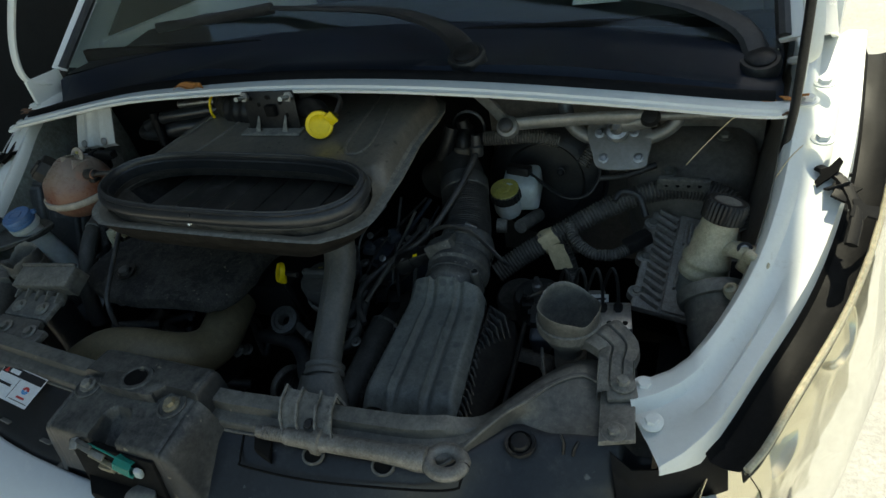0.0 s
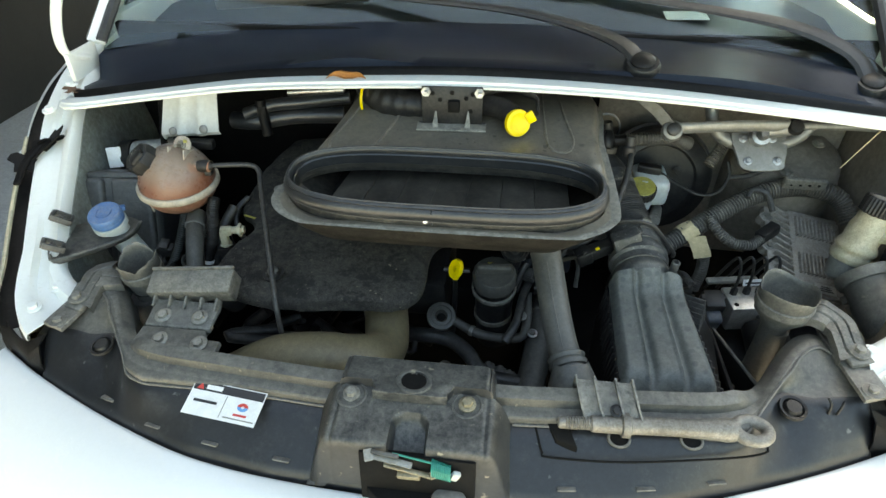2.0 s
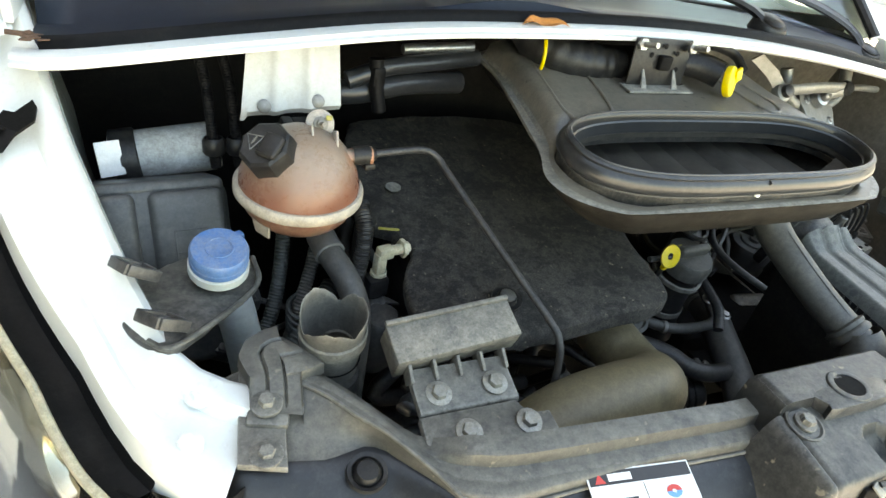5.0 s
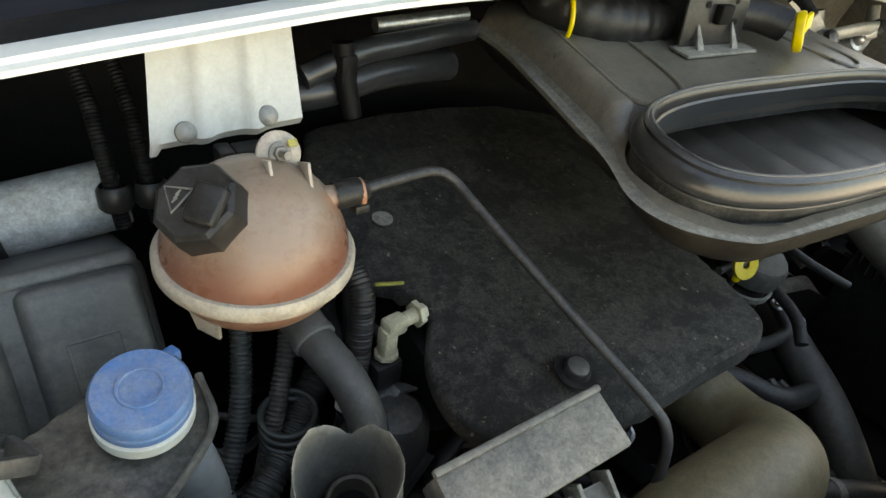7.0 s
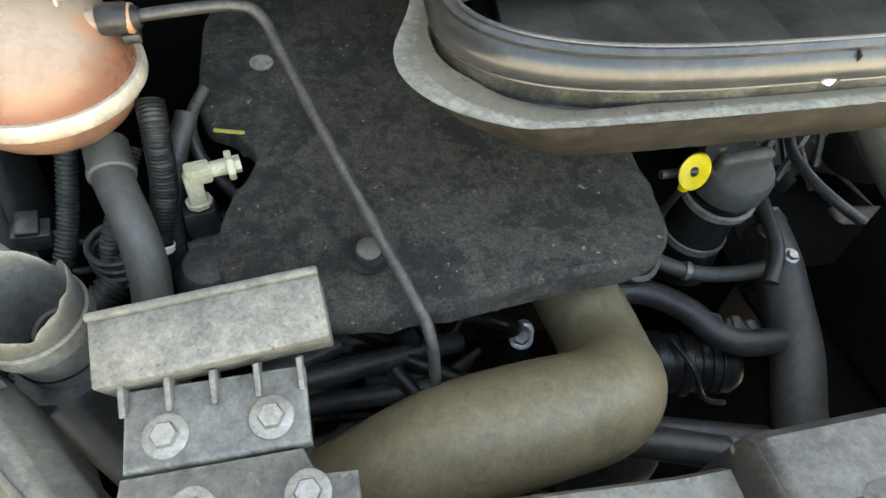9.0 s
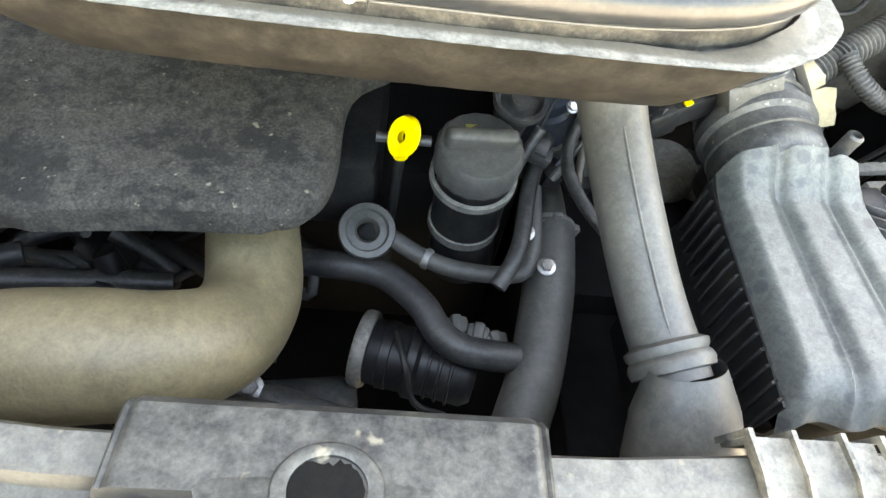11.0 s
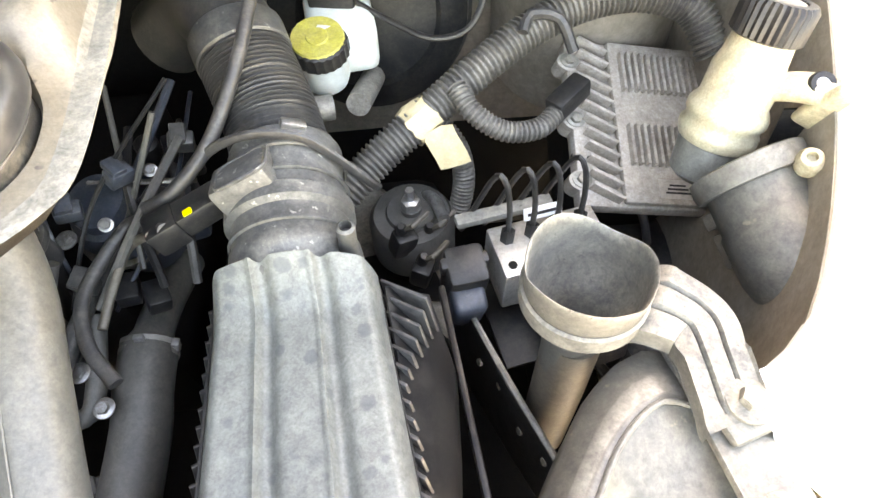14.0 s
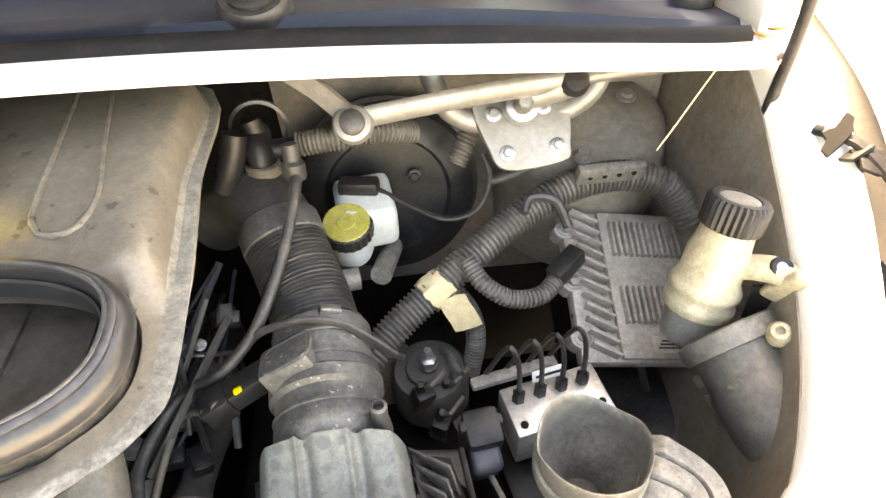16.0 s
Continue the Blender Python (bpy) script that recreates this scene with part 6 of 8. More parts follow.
part("hose", tube([(-0.10, 0.170, 0.630), (-0.023, 0.154, 0.620), (0.047, 0.136, 0.615), (0.116, 0.119, 0.610)], 0.017, 14), M_RUBBER, eh)
gp = thing("snorkel_pipe", (0.20, 0.15, 0.85), "dusty grey intake pipe from the air box to the front panel", "pipe")
part("pipe", tube([(0.168, 0.315, 0.985), (0.176, 0.300, 0.952), (0.187, 0.268, 0.918), (0.200, 0.205, 0.884), (0.213, 0.148, 0.857), (0.229, 0.096, 0.836)], lambda s, q: 0.0250 + 0.004 * (1 - q) ** 3, 28, 0.006), M_PIPE, gp)
part("socket", lathe([(0.0255, -0.010), (0.0305, -0.009), (0.032, -0.003), (0.0305, 0.001), (0.0285, 0.003), (0.0305, 0.006), (0.031, 0.010), (0.0255, 0.013)], (0.224, 0.112, 0.842), (-0.26, 0.86, 0.36), 32), M_PIPE, gp)
part("seam", tube([(0.182, 0.258, 0.941), (0.195, 0.195, 0.907), (0.208, 0.138, 0.880), (0.219, 0.100, 0.861)], 0.0010, 6, 0.01), M_PIPE, gp)

# ---- air filter box ----
ab = thing("air_filter_box", (0.38, 0.18, 0.60), "dusty grey air filter box with two long ridges", "air filter box")
def ab_edge(v):
    return 0.300 + 0.002 * (1 - v), 0.430 + 0.024 * (1 - v)
rows = []
for j in range(25):
    v = j / 24
    y = 0.080 + 0.220 * v
    xl, xr = ab_edge(v)
    rear = 0.030 * max(0.0, (v - 0.84) / 0.16) ** 1.4
    z = 0.868 + 0.020 * v - 0.026 * (max(0, 0.12 - v) / 0.12) ** 2
    row = []
    for i in range(81):
        u = i / 80
        x = xl + (xr - xl) * u
        g = 0.0
        for c in (0.29, 0.635):
            g -= 0.0075 * math.exp(-((u - c - 0.055) / 0.045) ** 2) * min(1, v / 0.04)
            g += 0.0035 * math.exp(-((u - c) / 0.018) ** 2) * min(1, v / 0.04)
        e = min(u, 1 - u)
        if e < 0.10:
            g -= 0.022 * (1 - e / 0.10) ** 2
        scal = 0.006 * (0.5 + 0.5 * math.cos(u * 6 * math.pi)) * max(0, 1 - v / 0.12)
        row.append((x, y - scal, z + g + rear * max(0.0, 1 - (1.6 * (u - 0.5)) ** 2)))
    rows.append(row)
lip = [(p[0], p[1] + 0.006, p[2] - 0.014) for p in rows[0]]
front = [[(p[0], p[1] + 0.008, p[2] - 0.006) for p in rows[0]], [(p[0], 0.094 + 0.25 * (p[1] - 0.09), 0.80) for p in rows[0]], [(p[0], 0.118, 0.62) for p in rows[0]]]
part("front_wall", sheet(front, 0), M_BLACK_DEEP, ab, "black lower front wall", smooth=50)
rows.append([(p[0], p[1] + 0.004, 0.80) for p in rows[-1]])
rows = [lip] + rows
part("lid", sheet(rows, 0), M_AIRBOX, ab, "dusty ridged lid", smooth=50)
for side in (0, 1):
    rr = []
    for v in (0.0, 0.25, 0.5, 0.75, 1.0):
        x = ab_edge(v)[side]
        o_ = -1 if side == 0 else 1
        y = 0.086 + 0.214 * v
        rr.append([(x, y, 0.848 + 0.02 * v), (x + o_ * 0.004, y, 0.82), (x + o_ * 0.010, y, 0.80), (x + o_ * 0.012, y, 0.62)])
    part("side_wall", sheet(rr, 0.002), M_BLACK, ab, smooth=50)
    for k in range(16):
        v = 0.02 + k / 16
        x = ab_edge(v)[side]
        o_ = -1 if side == 0 else 1
        dep = 0.012 if side == 0 else 0.011 + 0.105 * max(0, v - 0.60)
        part("fin", box((dep, 0.003, 0.05), (x + o_ * dep * 0.45, 0.086 + 0.214 * v, 0.825 + 0.015 * v), (0, -o_ * 12, -o_ * (30 if side == 0 else 40)), 0.0008), M_FUSEBOX if side else M_BLACK, ab)
# Hidden sheet, added only to block bright ground light from below.
part("ground_light_block", box((0.36, 0.40, 0.006), (0.40, 0.165, 0.60), (0, 0, 0), 0.002), M_BLACK_DEEP, ab, "unseen black sheet added to stop ground light under the box")
part("rail", box((0.006, 0.28, 0.012), (0.492, 0.19, 0.80), (4, 0, 4), 0.002), M_BLACK, ab)
neck = Vector((0.362, 0.318, 0.868))
part("outlet", lathe([(0.030, -0.030), (0.045, -0.012), (0.050, 0.0), (0.052, 0.004), (0.052, 0.014), (0.050, 0.018), (0.050, 0.040), (0.055, 0.044), (0.055, 0.056), (0.050, 0.060), (0.048, 0.10), (0.050, 0.104), (0.050, 0.116), (0.046, 0.12)], neck, (-0.06, 0.95, 0.20), 40), M_OUTLET, ab, "stepped round outlet")
part("sensor_base", box((0.052, 0.040, 0.03), (0.332, 0.375, 0.922), (-12, -22, 8), 0.005), M_OUTLET, ab, "raised sensor pad")
part("pad_rim", sweep([Vector((0.332, 0.375, 0.9375)) + (Euler((radians(-12), radians(-22), radians(8))).to_matrix() @ Vector((0.024 * math.copysign(abs(math.cos(a)) ** 0.4, math.cos(a)), 0.018 * math.copysign(abs(math.sin(a)) ** 0.4, math.sin(a)), 0.0))) for a in [2 * math.pi * i / 40 for i in range(41)]], 0.0018, 6, cap=False), M_OUTLET, ab)
part("nub", lathe([(0.011, -0.02), (0.009, 0.0), (0.0075, 0.006), (0.0075, 0.028), (0.005, 0.030), (0.0045, 0.020), (0, 0.020)], (0.410, 0.318, 0.895), (0.05, -0.15, 1), 18), M_OUTLET, ab, "short moulded nub")
for k in range(4):
    part("outlet_ring", lathe([(0.0505, -0.002), (0.0525, -0.001), (0.0525, 0.001), (0.0505, 0.002)], neck + Vector((-0.06, 0.95, 0.20)).normalized() * (0.024 + 0.024 * k), (-0.06, 0.95, 0.20), 36), M_OUTLET, ab)
part("flank", sheet([[(0.434, 0.300, 0.862), (0.470, 0.312, 0.826), (0.474, 0.312, 0.80)], [(0.440, 0.24, 0.858), (0.482, 0.245, 0.822), (0.486, 0.245, 0.80)], [(0.442, 0.17, 0.850), (0.476, 0.17, 0.818), (0.480, 0.17, 0.80)], [(0.445, 0.105, 0.845), (0.468, 0.105, 0.815), (0.472, 0.105, 0.80)]], 0.002), M_BLACK, ab, "black ribbed flank")
sens = thing("air_flow_plug", (0.276, 0.355, 0.89), "black air flow sensor plug with a yellow tab", "plug")
part("plug", join(box((0.062, 0.026, 0.024), (0.281, 0.357, 0.900), (0, -16, 20), 0.004), box((0.03, 0.030, 0.028), (0.256, 0.347, 0.892), (0, -16, 20), 0.004)), M_BLACK, sens)
part("tab", box((0.008, 0.006, 0.003), (0.280, 0.345, 0.913), (0, -16, 20), 0.001), M_YELLOW, sens)
bel = thing("intake_bellows", (0.33, 0.46, 0.84), "ribbed black rubber intake bellows", "hose")
part("bellows", ribbed([(0.352, 0.425, 0.894), (0.345, 0.455, 0.905), (0.333, 0.490, 0.920), (0.318, 0.530, 0.938)], 0.0435, 0.0050, 0.0015, 36), M_RUBBER, bel)
part("elbow", tube([(0.320, 0.526, 0.936), (0.308, 0.555, 0.950), (0.285, 0.59, 0.952), (0.255, 0.615, 0.93), (0.22, 0.63, 0.90)], 0.042, 28), M_RUBBER, bel)
for at_, ax_ in (((0.354, 0.418, 0.891), (-0.2, 0.9, 0.35)),):
    part("clamp", lathe([(0.047, -0.006), (0.0485, -0.005), (0.0485, 0.005), (0.047, 0.006)], at_, ax_, 36), M_RUBBER, bel, "dark hose clamp")
part("cuff", lathe([(0.0445, -0.016), (0.0465, -0.014), (0.0465, 0.012), (0.044, 0.015)], (0.318, 0.532, 0.939), (-0.3, 0.85, 0.4), 36), M_OUTLET, bel, "smooth grey rubber cuff")
part("clamp_screw", box((0.022, 0.010, 0.012), (0.372, 0.408, 0.936), (0, 25, 10), 0.002), M_STEEL, bel)
vh = thing("vacuum_hose", (0.30, 0.45, 0.85), "thin black breather hose over the bellows", "hose")
part("hose", tube([(0.345, 0.555, 1.005), (0.346, 0.53, 0.998), (0.330, 0.47, 0.965), (0.300, 0.41, 0.925), (0.262, 0.385, 0.895), (0.235, 0.385, 0.88)], 0.0062, 12), M_RUBBER, vh)
part("end", lathe([(0.011, 0), (0.013, 0.004), (0.013, 0.018), (0.009, 0.022), (0.009, 0.04), (0, 0.04)], (0.345, 0.553, 0.996), (0, 0.25, 1), 16), M_RUBBER, vh)

# ---- brake side ----
boost = thing("brake_servo", (0.43, 0.69, 0.75), "large black brake servo drum", "brake servo")
part("drum", lathe([(0, -0.05), (0.06, -0.048), (0.10, -0.03), (0.118, 0.0), (0.122, 0.02), (0.118, 0.04), (0.10, 0.05), (0.085, 0.052), (0.08, 0.046), (0, 0.046)], (0.44, 0.72, 0.865), (0, -1, 0.2), 48), M_BLACK, boost)
part("rim", lathe([(0.119, 0.006), (0.126, 0.010), (0.127, 0.018), (0.119, 0.022)], (0.44, 0.72, 0.865), (0, -1, 0.2), 48), M_FUSEBOX, boost, "dusty crimped rim")
for a in (0.9, 2.6):
    part("stud", hex_bolt((0.44 + 0.06 * math.cos(a), 0.668, 0.865 + 0.05 * math.sin(a)), (0, -1, 0.2), 0.006, 1.5), M_BLACK, boost)
br = thing("brake_reservoir", (0.385, 0.60, 0.80), "milky brake fluid reservoir with a yellow-topped cap", "reservoir")
part("body", join(box((0.072, 0.080, 0.062), (0.402, 0.626, 0.890), (10, 0, 6), 0.012, 3), lathe([(0.024, -0.05), (0.027, -0.04), (0.027, -0.012)], (0.380, 0.582, 0.900), (0, -0.28, 1), 28)), M_MILKY, br)
part("cap", lathe([(0.028, -0.014), (0.0305, -0.012), (0.0305, 0.006), (0.028, 0.008), (0.0275, 0.008)], (0.380, 0.583, 0.903), (0, -0.28, 1), 88, lobes=22, lobe_depth=0.025), M_BLACK, br, "black ribbed cap rim")
part("cap_top", lathe([(0.0285, 0.007), (0.027, 0.010), (0.012, 0.0095), (0.011, 0.011), (0.006, 0.0105), (0, 0.011)], (0.380, 0.583, 0.903), (0, -0.28, 1), 32), M_YELLOW_DULL, br, "yellow cap disc")
part("level_plug", box((0.05, 0.022, 0.018), (0.398, 0.628, 0.928), (0, 0, -12), 0.004), M_BLACK, br)
part("master_cylinder", join(tube([(0.43, 0.63, 0.825), (0.412, 0.556, 0.842)], 0.0135, 18), lathe([(0, 0), (0.014, 0), (0.014, 0.02), (0, 0.02)], (0.385, 0.556, 0.842), (-1, -0.2, 0.1), 12)), M_GREYCAST, br)
cable = thing("reservoir_cable", (0.47, 0.6, 0.85), "thin black sensor cable", "cable")
part("cable", tube([(0.418, 0.622, 0.930), (0.46, 0.60, 0.912), (0.505, 0.575, 0.90), (0.545, 0.58, 0.905), (0.565, 0.60, 0.935), (0.56, 0.615, 0.96)], 0.0035, 8), M_BLACK, cable)
cl = thing("clutch_reservoir", (0.76, 0.39, 0.84), "cream clutch fluid reservoir with a ribbed black cap", "reservoir")
CA = Vector((0.775, 0.415, 0.998))
cax = Vector((0.22, 0.18, 0.96))
part("cap", lathe([(0.026, -0.020), (0.030, -0.018), (0.030, 0.008), (0.027, 0.012), (0.020, 0.012), (0.019, 0.010), (0, 0.010)], CA, cax, 120, lobes=30, lobe_depth=0.03), M_BLACK, cl, "ribbed black screw cap")
part("cap_label", lathe([(0.019, 0.011), (0, 0.0125)], CA, cax, 28), M_BOX_DUSTY, cl)
part("body", lathe([(0.0, -0.140), (0.020, -0.138), (0.027, -0.132), (0.0285, -0.118), (0.034, -0.115), (0.0365, -0.108), (0.0365, -0.103), (0.034, -0.100), (0.034, -0.094), (0.0365, -0.091), (0.0365, -0.085), (0.034, -0.080), (0.031, -0.076), (0.031, -0.048), (0.028, -0.038), (0.026, -0.020)], CA, cax, 40), M_CREAM, cl, "cream plastic body with two flanges")
part("fluid", lathe([(0.0, -0.158), (0.021, -0.156), (0.028, -0.150), (0.031, -0.118), (0.029, -0.114)], CA, cax, 36), M_MILKY_FLUID, cl)
part("arm", tube([(0.775, 0.395, 0.940), (0.792, 0.380, 0.950), (0.806, 0.366, 0.955), (0.816, 0.356, 0.952)], lambda s, q: 0.015 + 0.002 * q, 16, 0.008, 0.7), M_CREAM, cl)
part("ear", box((0.038, 0.012, 0.058), (0.814, 0.350, 0.944), (22, 22, -28), 0.005, 3), M_CREAM, cl, "cream fixing ear on the wing")
part("bush", lathe([(0.005, 0.001), (0.0055, 0.004), (0.0095, 0.004), (0.011, 0.001), (0.011, -0.006)], (0.803, 0.364, 0.962), (-0.2, -0.6, 0.8), 22), M_BLACK, cl, "black rubber bush")
part("screw", lathe([(0.0055, 0), (0.0055, 0.003), (0, 0.003)], (0.803, 0.364, 0.962), (-0.2, -0.6, 0.8), 12), M_STEEL, cl)

# ECU
ecu = thing("engine_control_unit", (0.73, 0.53, 0.74), "dusty cast engine control unit with cooling fins", "control unit")
ex_ = Vector((0.97, -0.01, -0.20)).normalized()
ey_ = (lambda v: (v - ex_ * v.dot(ex_)).normalized())(Vector((0.12, 0.92, 0.36)))
EM = Matrix.Translation((0.730, 0.499, 0.796)) @ Matrix((ex_, ey_, ex_.cross(ey_))).transposed().to_4x4() @ Matrix.Diagonal((0.88, 0.74, 0.70, 1.0))
def on_ecu(*bms):
    b = join(*bms)
    bmesh.ops.transform(b, verts=b.verts[:], matrix=EM)
    return b
part("case", on_ecu(box((0.185, 0.280, 0.028), (0.0, 0.030, -0.016), bevel=0.005), box((0.128, 0.272, 0.012), (0.027, 0.030, 0.004), bevel=0.004)), M_ECU, ecu)
for k in range(12):
    part("fin", on_ecu(box((0.044, 0.0055, 0.026), (-0.060, -0.092 + 0.0222 * k, 0.006), (0, 0, -30), 0.0015)), M_ECU, ecu)
for row_ in (0.110, -0.014):
    for k in range(12):
        part("rib", on_ecu(box((0.0044, 0.066, 0.014), (-0.022 + 0.0092 * k, row_, 0.015), (0, 0, 0), 0.001)), M_ECU, ecu)
part("label", on_ecu(box((0.050, 0.030, 0.0008), (0.034, -0.082, 0.0106), bevel=0)), M_ALU_CLEAN, ecu, "small printed label")
for k in range(3):
    part("print_bar", on_ecu(box((0.034 - 0.006 * k, 0.003, 0.0005), (0.034, -0.088 + 0.006 * k, 0.0113), bevel=0)), M_INK, ecu)
for q in ((-0.088, 0.028), (-0.088, -0.070), (-0.088, 0.130)):
    part("bolt", on_ecu(hex_bolt((q[0], q[1], 0.0), (0, 0, 1), 0.008, 1.6)), M_ZINC, ecu)
    part("lug", on_ecu(lathe([(0.016, -0.03), (0.016, -0.002), (0.013, 0.0), (0, 0.0)], (q[0], q[1], 0.0), (0, 0, 1), 20)), M_ECU, ecu)
part("bracket", on_ecu(box((0.150, 0.20, 0.20), (0.02, 0.04, -0.13), bevel=0.01)), M_BLACK_DEEP, ecu, "dark carrier under the unit")

# ABS block
absb = thing("brake_valve_block", (0.60, 0.39, 0.64), "bare aluminium brake valve block with its black motor", "valve block")
BM_ = pose(0.595, 0.392, 0.742, 6, 0, 10)
def on_abs(b):
    bmesh.ops.transform(b, verts=b.verts[:], matrix=BM_)
    return b
part("block", on_abs(box((0.112, 0.060, 0.060), (0, 0, 0), bevel=0.003)), M_ALU_CLEAN, absb)
for k in range(4):
    x = -0.04 + 0.025 * k
    part("brake_pipe", on_abs(tube([(x, 0.012, 0.03), (x, 0.015, 0.070), (x - 0.003, 0.021, 0.100), (x - 0.008, 0.027, 0.110), (x - 0.013, 0.033, 0.098), (x - 0.021, 0.042, 0.060), (x - 0.032, 0.056, 0.0)], 0.0029, 8, 0.005)), M_BLACK, absb)
    part("nut", on_abs(lathe([(0.0075, 0), (0.0075, 0.012), (0.004, 0.016)], (x, 0.012, 0.030), (0, 0, 1), 6)), M_BLACK, absb)
# Ports are black discs on the block, shade painted, nothing bored.
for k in (-0.045, 0.045, 0.02):
    part("port", on_abs(lathe([(0.0045, 0), (0.0045, 0.001), (0, 0.001)], (k, -0.018, 0.030), (0, 0, 1), 12)), M_BLACK_DEEP, absb)
part("motor", on_abs(lathe([(0, 0), (0.036, 0.002), (0.04, 0.01), (0.04, 0.075), (0.034, 0.085), (0, 0.085)], (0.015, -0.026, -0.012), (0, -1, -0.5), 32)), M_BLACK, absb, "black pump motor")
part("label", on_abs(box((0.040, 0.001, 0.014), (0.0, 0.024, 0.045), (-20, 0, 0), 0)), M_PAPER, absb, "small white label")
part("print_bar", on_abs(box((0.032, 0.001, 0.003), (0.0, 0.0228, 0.045), (-20, 0, 0), 0)), M_INK, absb)
part("bracket", on_abs(box((0.13, 0.10, 0.004), (0, -0.03, -0.065), bevel=0.001)), M_BLACK, absb)
for k in (0.0, 0.03):
    part("brake_pipe", on_abs(tube([(k, -0.03, 0.01), (k + 0.005, -0.06, -0.005), (k + 0.02, -0.10, -0.05), (k + 0.05, -0.13, -0.09)], 0.0055, 8)), M_BLACK, absb)
conn = thing("valve_block_plug", (0.525, 0.37, 0.70), "black and grey-blue multiway plug beside the valve block", "plug")
part("housing", box((0.038, 0.04, 0.09), (0.508, 0.372, 0.745), (18, 0, 6), 0.006), M_BLACK, conn)
part("lever", box((0.034, 0.03, 0.056), (0.508, 0.347, 0.738), (22, 0, 6), 0.008, 3), M_SLATE, conn, "grey-blue locking lever")
part("rib", box((0.046, 0.012, 0.02), (0.508, 0.366, 0.778), (18, 0, 6), 0.003), M_BLACK, conn)
part("rail", box((0.10, 0.014, 0.010), (0.555, 0.420, 0.785), (8, 0, 10), 0.003), M_BOX_DUSTY, conn)

# conduits
cd = thing("wiring_conduit", (0.57, 0.55, 0.80), "thick dusty corrugated wiring conduit", "conduit")
part("conduit", ribbed([(0.395, 0.475, 0.79), (0.44, 0.505, 0.815), (0.487, 0.530, 0.838), (0.545, 0.560, 0.866), (0.61, 0.592, 0.892), (0.672, 0.610, 0.908), (0.735, 0.614, 0.912), (0.79, 0.60, 0.898), (0.815, 0.57, 0.86)], 0.0185, 0.0062, 0.0016, 18), M_CONDUIT, cd)
random.seed(31)
tape_ = lathe([(0.0205, -0.017), (0.0212, -0.006), (0.0212, 0.006), (0.0205, 0.015)], (0.487, 0.530, 0.838), (0.85, 0.42, 0.4), 22)
for v in tape_.verts:
    v.co += Vector((random.uniform(-0.0032, 0.0032), random.uniform(-0.0012, 0.0004), random.uniform(-0.0016, 0.0016)))
flap_ = sheet([[(0.486 + 0.011 * i + 0.004 * j + random.uniform(-0.002, 0.002), 0.510 - 0.004 * j + random.uniform(-0.003, 0.003), 0.838 - 0.0105 * j + 0.003 * i + random.uniform(-0.002, 0.002)) for i in range(4)] for j in range(5)], 0.0012)
part("tape", join(tape_, flap_), M_TAPE, cd, "torn yellowed paper tape", smooth=20)
part("branch", ribbed([(0.525, 0.535, 0.872), (0.540, 0.508, 0.858), (0.57, 0.494, 0.842), (0.605, 0.497, 0.838), (0.628, 0.515, 0.840)], 0.0105, 0.005, 0.001, 14), M_CONDUIT, cd)
part("branch", ribbed([(0.505, 0.535, 0.830), (0.525, 0.520, 0.800), (0.53, 0.51, 0.76), (0.52, 0.50, 0.71)], 0.012, 0.005, 0.001, 14), M_CONDUIT, cd)
part("plug", box((0.05, 0.024, 0.024), (0.645, 0.532, 0.848), (0, -12, 38), 0.004), M_BLACK, cd)
part("strap", tube([(0.60, 0.57, 0.905), (0.61, 0.585, 0.915), (0.64, 0.582, 0.91), (0.655, 0.565, 0.88)], 0.006, 8), M_RUBBER, cd)
part("clip_rail", box((0.085, 0.012, 0.026), (0.712, 0.598, 0.930), (16, 3, 2), 0.002), M_BOX_DUSTY, cd, "grey perforated clip rail")
# The rail's holes are painted as black discs for their shade.
for k in range(4):
    part("hole_shade", lathe([(0.0035, 0), (0, 0.0006)], (0.685 + 0.018 * k, 0.5915, 0.930), (0, -1, 0.3), 10), M_BLACK_DEEP, cd)
mt = thing("gearbox_mount", (0.46, 0.58, 0.60), "round dusty rubber gearbox mount with a centre stud", "mount")
part("body", lathe([(0.05, -0.06), (0.05, -0.01), (0.044, 0.0), (0.03, 0.002), (0.028, 0.006), (0.012, 0.006), (0.012, 0.012), (0, 0.012)], (0.465, 0.565, 0.680), (0, -0.1, 1), 32), M_HOSE, mt)
part("stud", lathe([(0.011, 0), (0.011, 0.012), (0.005, 0.014), (0.005, 0.03), (0, 0.031)], (0.465, 0.564, 0.692), (0, -0.1, 1), 6), M_STEEL, mt)

# wiper linkage
wl = thing("wiper_linkage", (0.55, 0.6, 0.95), "grey steel wiper linkage with its motor plate", "wiper linkage")
part("rod", tube([(0.415, 0.552, 1.057), (0.46, 0.556, 1.060), (0.56, 0.570, 1.062), (0.652, 0.582, 1.060)], 0.006, 12, 0.01, 2.0), M_ALU, wl)
part("arm", sheet([[(0.340, 0.586, 1.106), (0.355, 0.578, 1.121)], [(0.380, 0.568, 1.080), (0.395, 0.562, 1.096)], [(0.409, 0.556, 1.052), (0.425, 0.550, 1.066)]], 0.006), M_ALU, wl)
part("joint", join(lathe([(0.020, -0.008), (0.021, 0.0), (0.018, 0.006), (0.012, 0.008), (0.011, 0.016), (0, 0.017)], (0.416, 0.546, 1.056), (0, -0.8, 0.6), 24)), M_ALU, wl)
part("joint_cap", lathe([(0.013, 0.010), (0.0125, 0.018), (0.009, 0.021), (0, 0.0215)], (0.416, 0.546, 1.056), (0, -0.8, 0.6), 20), M_RUBBER, wl, "dark rubber joint cap")
